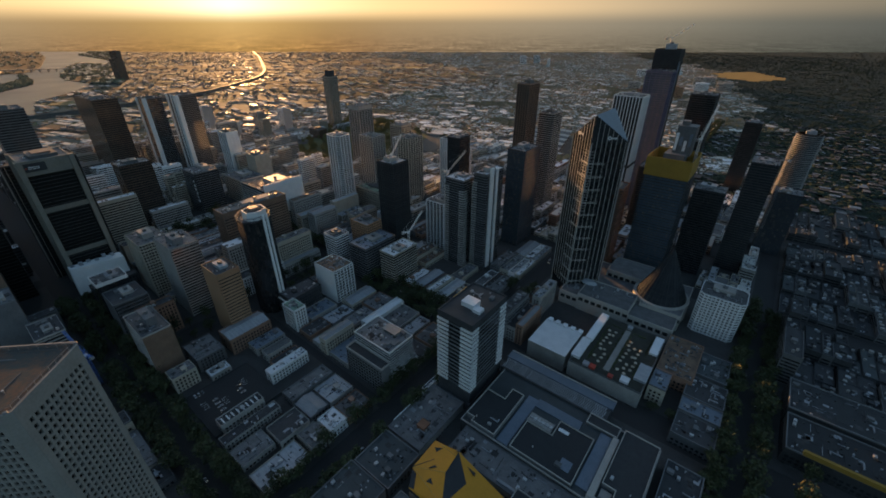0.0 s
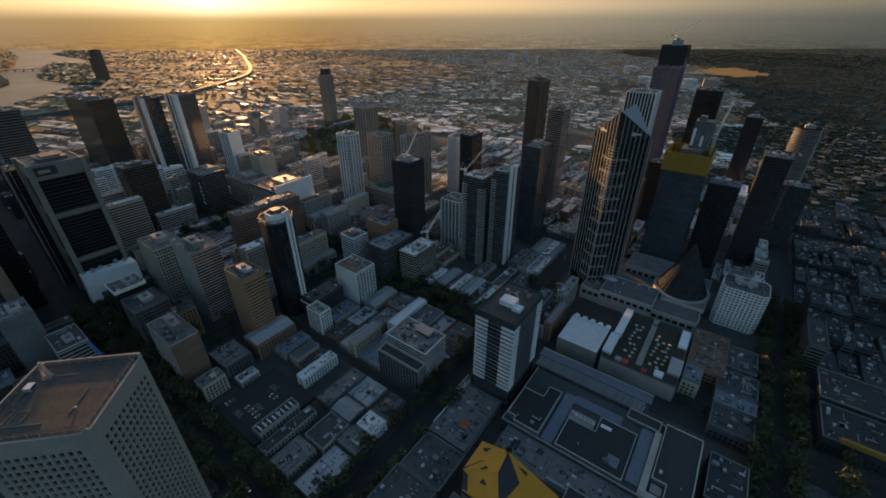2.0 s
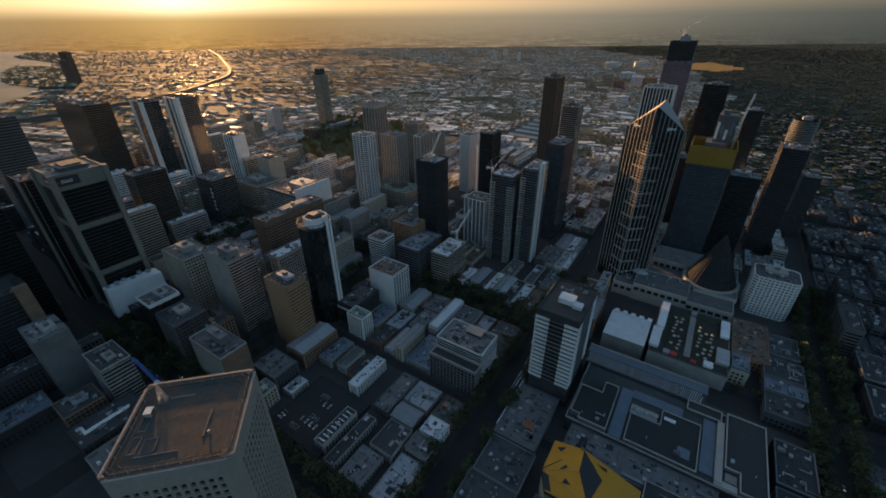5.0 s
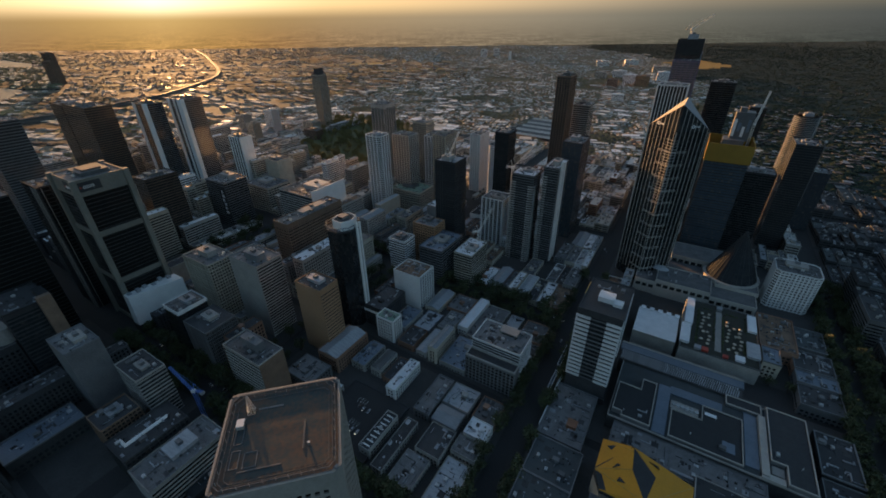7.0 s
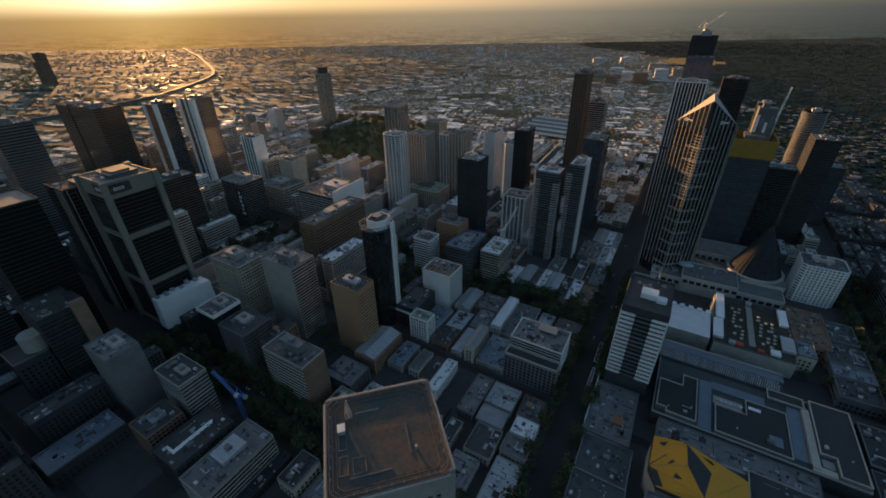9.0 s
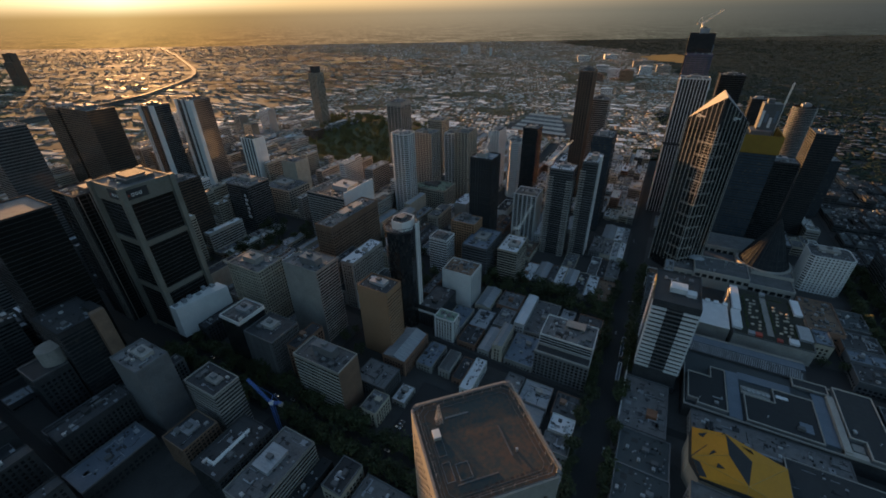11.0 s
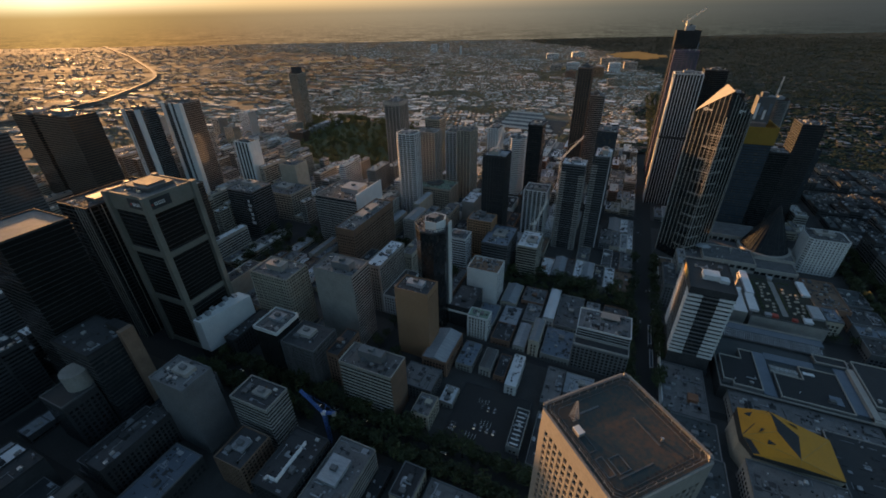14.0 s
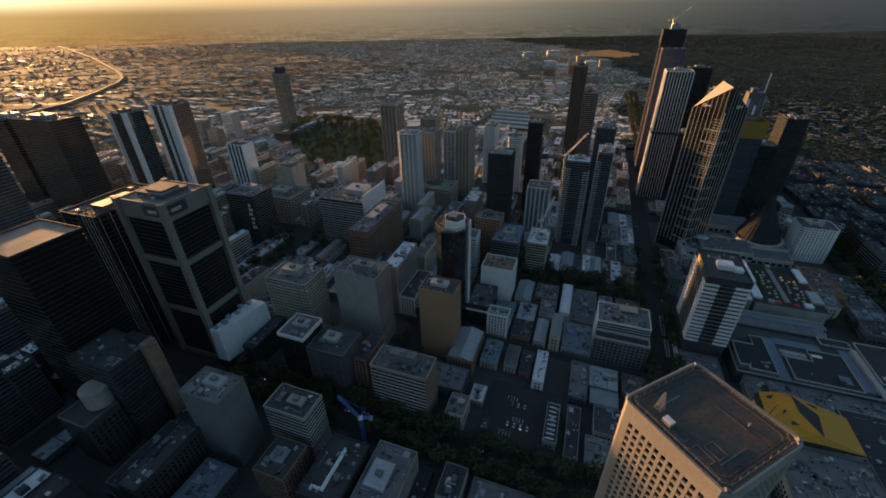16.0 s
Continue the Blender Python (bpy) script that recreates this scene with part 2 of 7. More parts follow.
# park crowns: paler, warmer copy of foliage, sunlit haze painted into the colour
surface("sunlit_leaves", (0.1, 0.1, 0.045), (0.19, 0.17, 0.075), 0.85, stain=12, grain=1.5, tint=0.2, bump=0, spec=0.1)
# the same trees beyond 3 km, with more haze put into the colour
surface("hazed_foliage", (0.22, 0.19, 0.14), (0.32, 0.28, 0.21), 0.9, stain=90, grain=9, tint=0.0, bump=0, spec=0.1)
# darker copies of the tree and ground colours, with the east's shade painted in
surface("shaded_foliage", (0.018, 0.03, 0.022), (0.04, 0.055, 0.038), 0.9, stain=60, grain=5, tint=0.1, bump=0, spec=0.1)
surface("shaded_ground", (0.02, 0.03, 0.024), (0.045, 0.055, 0.045), 0.95, stain=90, grain=8, tint=0.0, bump=0, spec=0.1)
surface("foliage", (0.02, 0.03, 0.01), (0.055, 0.07, 0.022), 0.7, stain=5, grain=0.7, tint=0.35)
surface("dry_grass", (0.34, 0.19, 0.055), (0.48, 0.28, 0.09), 0.95, stain=60, tint=0.05, spec=0.1)
surface("grass", (0.05, 0.065, 0.02), (0.1, 0.1, 0.035), 0.95, stain=40, tint=0.1)
surface("bark", (0.05, 0.038, 0.028), (0.1, 0.075, 0.055), 0.9, stain=2, tint=0.1)
surface("car_paint", (0.2, 0.2, 0.21), (0.5, 0.5, 0.5), 0.25, stain=30, tint=0.8, bump=0)
surface("rubber", (0.015, 0.015, 0.015), (0.03, 0.03, 0.03), 0.8, tint=0.05, bump=0)
surface("red_paint", (0.3, 0.03, 0.02), (0.45, 0.06, 0.035), 0.5, stain=4, tint=0.2)
surface("water", (0.03, 0.045, 0.055), (0.045, 0.06, 0.07), 0.5, stain=200, grain=12, bump=0.12, tint=0.0, spec=0.12)
surface("yard", (0.07, 0.065, 0.055), (0.13, 0.12, 0.1), 0.95, stain=40, grain=6, tint=0.0, bump=0, spec=0.05)
surface("yard_dark", (0.03, 0.03, 0.026), (0.07, 0.066, 0.055), 0.95, stain=40, grain=6, tint=0.0, bump=0, spec=0.05)
surface("suburb_roof", (0.42, 0.39, 0.35), (0.58, 0.54, 0.48), 0.9, stain=35, grain=6, tint=0.1, bump=0, spec=0.15)
surface("suburb_tile", (0.27, 0.18, 0.13), (0.4, 0.28, 0.2), 0.9, stain=35, grain=6, tint=0.1, bump=0, spec=0.15)
surface("suburb_pale", (0.56, 0.54, 0.51), (0.72, 0.7, 0.66), 0.8, stain=35, grain=6, tint=0.1, bump=0, spec=0.2)
surface("dock_roof", (0.22, 0.18, 0.13), (0.34, 0.28, 0.2), 0.55, 0.08, stain=30, grain=6, tint=0.1, bump=0)
lit = surface("lit_lens", (0.8, 0.75, 0.65), (0.85, 0.8, 0.7), 0.3, tint=0.0, bump=0)
lit.node_tree.nodes["Principled BSDF"].inputs["Emission Color"].default_value = (1.0, 0.86, 0.66, 1)
lit.node_tree.nodes["Principled BSDF"].inputs["Emission Strength"].default_value = 1.2
surface("marking", (0.5, 0.5, 0.48), (0.7, 0.7, 0.68), 0.7, stain=3, tint=0.1)


def ground_material():
    m = bpy.data.materials.new("land")
    m.use_nodes = True
    n, l = m.node_tree.nodes, m.node_tree.links
    b = n["Principled BSDF"]
    co = n.new("ShaderNodeTexCoord")
    vo = n.new("ShaderNodeTexVoronoi")
    vo.inputs["Scale"].default_value = 1 / 45.0
    no, far = n.new("ShaderNodeTexNoise"), n.new("ShaderNodeTexNoise")
    no.inputs["Scale"].default_value, no.inputs["Detail"].default_value = 1 / 260.0, 8.0
    far.inputs["Scale"].default_value, far.inputs["Detail"].default_value = 1 / 28.0, 4.0
    for q in (vo, no, far):
        l.new(co.outputs["Object"], q.inputs["Vector"])
    r1, r2 = n.new("ShaderNodeValToRGB"), n.new("ShaderNodeValToRGB")
    for r, stops in ((r1, ((0.3, (0.085, 0.08, 0.055)), (0.48, (0.19, 0.167, 0.122)), (0.62, (0.24, 0.212, 0.16)), (0.75, (0.1, 0.092, 0.062)))),
                     (r2, ((0.35, (0.09, 0.085, 0.065)), (0.65, (0.19, 0.17, 0.135))))):
        while len(r.color_ramp.elements) < len(stops):
            r.color_ramp.elements.new(0.5)
        for e, (p, c) in zip(r.color_ramp.elements, stops):
            e.position, e.color = p, (*c, 1)
    l.new(no.outputs["Fac"], r1.inputs[0]), l.new(far.outputs["Fac"], r2.inputs[0])
    mix = n.new("ShaderNodeMix")
    mix.data_type = "RGBA"
    l.new(vo.outputs["Distance"], mix.inputs["Factor"])
    mix.inputs["Factor"].default_value = 0.5
    l.new(r1.outputs[0], mix.inputs["A"]), l.new(r2.outputs[0], mix.inputs["B"])
    l.new(mix.outputs["Result"], b.inputs["Base Color"])
    b.inputs["Roughness"].default_value, b.inputs["Specular IOR Level"].default_value = 0.9, 0.15
    MATS["land"] = m


ground_material()


# ---- mesh helpers ----
class Shape:
    """Vertices and faces gathered for one mesh."""

    def __init__(self):
        self.v, self.f = [], []

    def poly(self, pts):
        k = len(self.v)
        self.v += [tuple(p) for p in pts]
        self.f.append(tuple(range(k, k + len(pts))))
        return self

    def box(self, x0, x1, y0, y1, z0, z1):
        return self.prism([(x0, y0), (x1, y0), (x1, y1), (x0, y1)], z0, z1)

    def prism(self, ring, z0, z1, top=None):
        k, n = len(self.v), len(ring)
        top = top or ring
        self.v += [(x, y, z0) for x, y in ring] + [(x, y, z1) for x, y in top]
        self.f.append(tuple(k + n - 1 - i for i in range(n)))
        self.f.append(tuple(k + n + i for i in range(n)))
        for i in range(n):
            j = (i + 1) % n
            self.f.append((k + i, k + j, k + n + j, k + n + i))
        return self

    def ring(self, outer, inner, z0, z1):
        """A closed band between two outlines with the same number of corners."""
        k, n = len(self.v), len(outer)
        for z in (z0, z1):
            self.v += [(x, y, z) for x, y in outer] + [(x, y, z) for x, y in inner]
        o0, i0, o1, i1 = k, k + n, k + 2 * n, k + 3 * n
        for i in range(n):
            j = (i + 1) % n
            self.f += [(o0 + i, o0 + j, o1 + j, o1 + i), (i0 + j, i0 + i, i1 + i, i1 + j), (o1 + i, o1 + j, i1 + j, i1 + i), (o0 + j, o0 + i, i0 + i, i0 + j)]
        return self

    def beam(self, a, b, w):
        """A square bar from a to b."""
        a, b = Vector(a), Vector(b)
        d = (b - a).normalized()
        s = d.cross(Vector((0, 0, 1)) if abs(d.z) < 0.95 else Vector((1, 0, 0))).normalized() * w / 2
        u = d.cross(s).normalized() * w / 2
        k = len(self.v)
        for p in (a, b):
            self.v += [tuple(p + s + u), tuple(p - s + u), tuple(p - s - u), tuple(p + s - u)]
        self.f += [(k, k + 1, k + 2, k + 3), (k + 7, k + 6, k + 5, k + 4)] + [(k + i, k + 4 + i, k + 4 + (i + 1) % 4, k + (i + 1) % 4) for i in range(4)]
        return self

    def mesh(self, name, material):
        me = bpy.data.meshes.new(name)
        me.from_pydata(self.v, [], self.f)
        me.materials.append(MATS[material])
        return me


def rect(x0, x1, y0, y1, d=0.0):
    """A rectangle's outline, shrunk by d."""
    return [(x0 + d, y0 + d), (x1 - d, y0 + d), (x1 - d, y1 - d), (x0 + d, y1 - d)]


def chamfered(w, d, c):
    """A rectangle about the origin with cut corners."""
    w, d = w / 2, d / 2
    return [(-w + c, -d), (w - c, -d), (w, -d + c), (w, d - c), (w - c, d), (-w + c, d), (-w, d - c), (-w, -d + c)]


def shrunk(outline, d):
    """An outline about its middle with every side moved inwards by about d."""
    r = sum(math.hypot(x, y) for x, y in outline) / len(outline)
    k = 1 - d / (r * 0.78)
    return [(x * k, y * k) for x, y in outline]


def thing(name, label, category, x, y, z=0.0, turn=0.0, group="", kind=""):
    ob = new(name)
    ob.empty_display_size = 1
    ob.matrix_basis = pose(x, y, z, 0, 0, turn)
    return tagged(ob, label, category, group, kind)


def part(name, shape, material, parent, label="", kind=""):
    ob = new(name, shape.mesh(name, material) if isinstance(shape, Shape) else shape)
    ob.parent = parent
    return tagged(ob, label, "", "", kind)


def again(name, mesh, parent, m):
    """Another object on a mesh that is there already."""
    ob = new(name, mesh)
    ob.parent = parent
    ob.matrix_basis = m
    return ob


def loose(name, shape, material, label, category, kind="", group=""):
    return tagged(new(name, shape.mesh(name, material)), label, category, group, kind)


# ---- ground ----
MID = (-150.0, -80.0)
def sheet(rings, first):
    s = Shape()
    seg = 120
    for d in rings:
        for i in range(seg):
            a = 2 * math.pi * i / seg
            s.v.append((MID[0] + d * math.cos(a), MID[1] + d * math.sin(a), 0.0))
    if first:
        s.v.append((*MID, 0.0))
        s.f += [(i, (i + 1) % seg, len(s.v) - 1) for i in range(seg)]
    for r in range(len(rings) - 1):
        for i in range(seg):
            j = (i + 1) % seg
            s.f.append((r * seg + i, r * seg + seg + i, r * seg + seg + j, r * seg + j))
    return s


loose("ground", sheet((300, 600, 900, 1200, 1500, 1800, 2100, 2400, 2700, 3000, 4000, 5500, 7000, 9000), True), "land", "wide dusty plain of suburbs and scrub", "ground", "structure")

# streets of the town: long avenues (x), cross streets (y), narrow lanes between
AVENUES = (-1098, -868, -638, -409, -181, 55, 284, 514)
STREETS = (-432, -200, 32, 283, 515, 747)
LANES = (-316, -84, 157, 399, 631)
SLOPE = ((-1320, 0.0), (-1250, 5.0), (-1098, 14.0), (-868, 20.0), (-638, 20.0), (-409, 14.0), (-181, 6.0), (55, 6.0), (284, 9.0), (640, 6.0), (710, 0.0))     # the town's ground from west to east


def land(x, y=0.0):
    """The height of the ground: a shallow valley along the tram street, a low hill west of it, the plain all round."""
    z = 0.0
    for (a, p), (b, q) in zip(SLOPE, SLOPE[1:]):
        if a <= x <= b:
            z = p + (q - p) * (x - a) / (b - a)
    return z * min(1.0, max(0.0, (1200 - y) / 300)) * min(1.0, max(0.0, (y + 690) / 70))


def draped(x0, x1, y0, y1, z0, z1):
    """A block whose top and foot follow the ground."""
    s = Shape()
    s.v = [(x, y, land(x, y) + z) for z in (z0, z1) for x, y in rect(x0, x1, y0, y1)]
    s.f = [(3, 2, 1, 0), (4, 5, 6, 7)] + [(i, (i + 1) % 4, 4 + (i + 1) % 4, 4 + i) for i in range(4)]
    return s


s = Shape()
ROWS_Y = (-690, -620, 140, 900, 1000, 1100, 1200)
for (xa, _), (xb, _) in zip(SLOPE, SLOPE[1:]):
    for ya, yb in zip(ROWS_Y, ROWS_Y[1:]):
        s.poly([(x, y, land(x, y) + (0.05 if -690 < y < 1200 else -0.3)) for x, y in rect(xa, xb, ya, yb)])
loose("road", s, "asphalt", "dark asphalt streets of the town grid", "road", "structure")


def spans(lines, half, low, high, extra=(), thin=5.0):
    edges = sorted([(c - half, c + half) for c in lines] + [(c - thin, c + thin) for c in extra])
    out, at = [], low
    for a, b in edges:
        if a > at:
            out.append((at, a))
        at = b
    if at < high:
        out.append((at, high))
    return out


BLOCKS_X = spans(AVENUES, 15, -1250, 640)
BLOCKS_Y = spans(STREETS, 15, -620, 900, LANES)
for x0, x1 in BLOCKS_X:
    for y0, y1 in BLOCKS_Y:
        w = 4.0 if y1 - y0 > 20 else 1
        loose("pavement", draped(x0 - w, x1 + w, y0 - 1.2, y1 + 1.2, 0.04, 0.2), "footpath", "grey stone footpath with a raised kerb round a block", "pavement", "structure")

# ---- buildings: general kinds ----
TAKEN = []      # plots that are built on: x0, x1, y0, y1


def take(x0, x1, y0, y1):
    TAKEN.append((x0, x1, y0, y1))


PLANT = {}


def plant_mesh(kind):
    """Roof machines, built once: a cooling unit with a fan ring, a duct with a bend, a louvred box, a vent stack."""
    if kind not in PLANT:
        s = Shape()
        if kind == "cooling_unit":
            s.box(-1.4, 1.4, -1, 1, 0.2, 1.7)
            for x in (-0.7, 0.7):
                o = [(x + 0.6 * math.cos(a * math.pi / 4), 0.6 * math.sin(a * math.pi / 4)) for a in range(8)]
                s.ring(o, [(x + (p - x) * 0.8, q * 0.8) for p, q in o], 1.7, 1.95)
            for x in (-1.2, 1.2):
                s.box(x - 0.1, x + 0.1, -0.9, 0.9, 0, 0.2)
            m = "steel"
        elif kind == "duct":
            s.box(-3.5, 3.5, -0.4, 0.4, 0.4, 1.1)
            s.box(2.7, 3.5, -0.4, 2.6, 0.4, 1.1)
            for x in (-3, -1, 1, 3):
                s.box(x - 0.08, x + 0.08, -0.45, 0.45, 0, 0.45)
            m = "roof_metal"
        elif kind == "louvre_box":
            s.box(-2.2, 2.2, -1.6, 1.6, 0, 2.4)
            for k in range(6):
                s.box(-2.3, 2.3, -1.7, 1.7, 0.25 + 0.36 * k, 0.35 + 0.36 * k)
            m = "grey_panel"
        else:
            o = [(0.35 * math.cos(a * math.pi / 3), 0.35 * math.sin(a * math.pi / 3)) for a in range(6)]
            s.prism(o, 0, 1.4)
            s.prism([(x * 1.5, y * 1.5) for x, y in o], 1.4, 1.6)
            m = "steel"
        PLANT[kind] = s.mesh(kind, m)
    return PLANT[kind]


def roof_clutter(parent, rng, x0, x1, y0, y1, z, count):
    for _ in range(count):
        kind = rng.choice(("cooling_unit", "cooling_unit", "duct", "louvre_box", "vent_pipe"))
        if x1 - x0 < 10 or y1 - y0 < 10:
            kind = rng.choice(("cooling_unit", "vent_pipe"))
        pad = 4 if kind == "duct" else 2.3
        if x1 - x0 < 2 * pad + 0.5 or y1 - y0 < 2 * pad + 0.5:
            continue
        again(kind, plant_mesh(kind), parent, pose(rng.uniform(x0 + pad, x1 - pad), rng.uniform(y0 + pad, y1 - pad), z, 0, 0, rng.choice((0, 90, 180, 270))))


def roof_top(parent, outline, h, rng, roof="roof_grey", rim="concrete", lip=1.1, plant=4.0, clutter=5):
    """Roof slab, parapet and lift overrun on an outline about the origin."""
    part("roof", Shape().prism(shrunk(outline, 0.2), h - 0.4, h), roof, parent)
    part("parapet", Shape().ring(outline, shrunk(outline, 0.5), h - 0.3, h + lip), rim, parent)
    xs, ys = [p[0] for p in outline], [p[1] for p in outline]
    w, d = max(xs) - min(xs), max(ys) - min(ys)
    if plant:
        a, b = rng.uniform(-0.12, 0.12) * w, rng.uniform(-0.1, 0.16) * d
        pw, pd = w * rng.uniform(0.34, 0.5), d * rng.uniform(0.3, 0.45)
        s = Shape().box(a - pw / 2, a + pw / 2, b - pd / 2, b + pd / 2, h - 0.1, h + plant)
        s.box(a - pw / 2 - 0.15, a + pw / 2 + 0.15, b - pd / 2 - 0.15, b + pd / 2 + 0.15, h + plant, h + plant + 0.3)
        room = part("plant_room", s, rng.choice(("grey_panel", "concrete", "roof_metal")), parent)
        again("louvre_box", plant_mesh("louvre_box"), room, pose(a, b, h + plant + 0.3))
    roof_clutter(parent, rng, -w / 2 + 1, w / 2 - 1, -d / 2 + 1, d / 2 - 1, h, clutter)
    if clutter >= 0:
        small_bits(parent, rng, w - 2, d - 2, h)


def tower(name, label, x0, x1, y0, y1, h, wall="concrete", glass="glass", floor=3.6, bands=0.4, piers=0.0, step=4.0, pier_w=0.8, depth=0.45, cut=0.0,
          roof="roof_grey", top=0.0, plant=5.0, base=0.0, seed=1, clutter=5, turn=0.0, solid="", blank="", lip=1.2, z0=0.0, category="office tower", joined=False, pier_sides="senw"):
    """An upright block: a glazed core, a band for each floor (bands: its share of the floor's height), upright piers (piers: their depth), a blank top, parapet and plant."""
    rng = random.Random(seed)
    w, d = x1 - x0, y1 - y0
    joined = joined or math.hypot((x0 + x1) / 2 + 200, (y0 + y1) / 2) > 560
    ob = thing(name, label, category, (x0 + x1) / 2, (y0 + y1) / 2, z0, turn)
    take(x0, x1, y0, y1)
    h = h - z0
    outline = chamfered(w, d, cut) if cut else [(-w / 2, -d / 2), (w / 2, -d / 2), (w / 2, d / 2), (-w / 2, d / 2)]
    part("glazing", Shape().prism(shrunk(outline, depth + 0.05), 0, h - 0.4), glass, ob)
    if top:
        part("top_wall", Shape().ring(outline, shrunk(outline, depth + 0.3), h - top, h), wall, ob)
    if base:
        part("base_wall", Shape().ring(outline, shrunk(outline, depth + 0.3), 0, base), wall, ob)
    n = max(1, int((h - top - base) / floor))
    if bands:
        bh = floor * bands
        if joined:
            s = Shape()
            for k in range(n + 1):
                s.ring(outline, shrunk(outline, depth), base + k * floor, min(h, base + k * floor + bh))
            part("floor_band", s, wall, ob, "", "stuff")
        else:
            me = Shape().ring(outline, shrunk(outline, depth), 0, bh).mesh("floor_band", wall)
            for k in range(n + 1):
                if base + k * floor + bh < h:
                    again("floor_band", me, ob, Matrix.Translation((0, 0, base + k * floor)))
    if piers:
        me = None if joined else Shape().box(-pier_w / 2, pier_w / 2, -piers / 2, depth, base, h - 0.2).mesh("pier", wall)
        every = Shape()
        for side in range(4):
            if "senw"[side] not in pier_sides:
                continue
            length, off = (w, d / 2) if side % 2 == 0 else (d, w / 2)
            length -= 2 * cut
            k = max(1, round(length / step))
            for i in range(k + 1):
                u = -length / 2 + pier_w / 2 + (length - pier_w) * i / k
                if me:
                    again("pier", me, ob, pose(0, 0, 0, 0, 0, 90 * side) @ Matrix.Translation((u, -off, 0)))
                    continue
                a, b = u - pier_w / 2, u + pier_w / 2
                c, e = -off - piers / 2, -off + depth
                box = {0: (a, b, c, e), 1: (-e, -c, a, b), 2: (-b, -a, -e, -c), 3: (c, e, -b, -a)}[side]
                every.box(*box, base, h - 0.2)
        if every.f:
            part("pier", every, wall, ob, "", "stuff")
    if solid:      # blank walls on some sides: s, e, n, w
        for side, (a, b, c, e) in {"s": (-w / 2, w / 2, -d / 2 - 0.06, -d / 2 + 0.5), "n": (-w / 2, w / 2, d / 2 - 0.5, d / 2 + 0.06),
                                   "e": (w / 2 - 0.5, w / 2 + 0.06, -d / 2, d / 2), "w": (-w / 2 - 0.06, -w / 2 + 0.5, -d / 2, d / 2)}.items():
            if side in solid:
                part("side_wall", Shape().box(a, b, c, e, 0, h - 0.1), blank or wall, ob)
    roof_top(ob, outline, h, rng, roof, wall, lip, plant, clutter)
    return ob


WALLS = ("concrete", "render_cream", "brick", "grey_panel", "white_paint", "concrete", "render_cream")
ROOFS = ("roof_grey", "roof_grey", "roof_metal", "roof_dark", "roof_metal", "roof_white", "roof_rust")
LOOKS = {"concrete": "grey concrete", "render_cream": "cream rendered", "brick": "brown brick", "grey_panel": "grey panelled", "white_paint": "white painted", "dark_panel": "dark panelled"}
ROOF_LOOKS = {"roof_grey": "grey flat roof", "roof_metal": "corrugated metal roof", "roof_dark": "dark flat roof", "bitumen": "black bitumen roof", "roof_white": "pale roof", "roof_rust": "rust-stained roof", "roof_blue": "blue-grey roof", "copper_green": "green roof terrace"}

def small_bits(ob, rng, w, d, z):
    """Pipes, hatches, vents, kerbs and patched sheets too small to pick apart, on one roof."""
    dark, pale = Shape(), Shape()
    for _ in range(int(w * d / 32) + 4):
        s = pale if rng.random() < 0.27 else dark
        x, y = rng.uniform(-w / 2 + 1, w / 2 - 1), rng.uniform(-d / 2 + 1, d / 2 - 1)
        k = rng.random()
        if k < 0.16:
            a = min(rng.uniform(1.5, 5), w / 2 - abs(x) - 0.5)
            s.box(x - max(a, 0.3), x + max(a, 0.3), y - 0.12, y + 0.12, z, z + 0.35)
        elif k < 0.32:
            a = min(rng.uniform(1.5, 5), d / 2 - abs(y) - 0.5)
            s.box(x - 0.12, x + 0.12, y - max(a, 0.3), y + max(a, 0.3), z, z + 0.35)
        elif k < 0.8:
            a, b = rng.uniform(0.3, 0.8), rng.uniform(0.3, 0.8)
            s.box(x - a, x + a, y - b, y + b, z, z + rng.uniform(0.3, 1.5))
        else:
            a, b = min(rng.uniform(0.8, 2.6), w / 2 - abs(x) - 0.4), min(rng.uniform(0.8, 2.6), d / 2 - abs(y) - 0.4)
            s.box(x - max(a, 0.2), x + max(a, 0.2), y - max(b, 0.2), y + max(b, 0.2), z, z + 0.08)
    part("roof_pipework", dark, "roof_dark", ob, "small pipes and vents", "stuff")
    part("roof_pipework", pale, "roof_metal", ob, "small pipes and vents", "stuff")


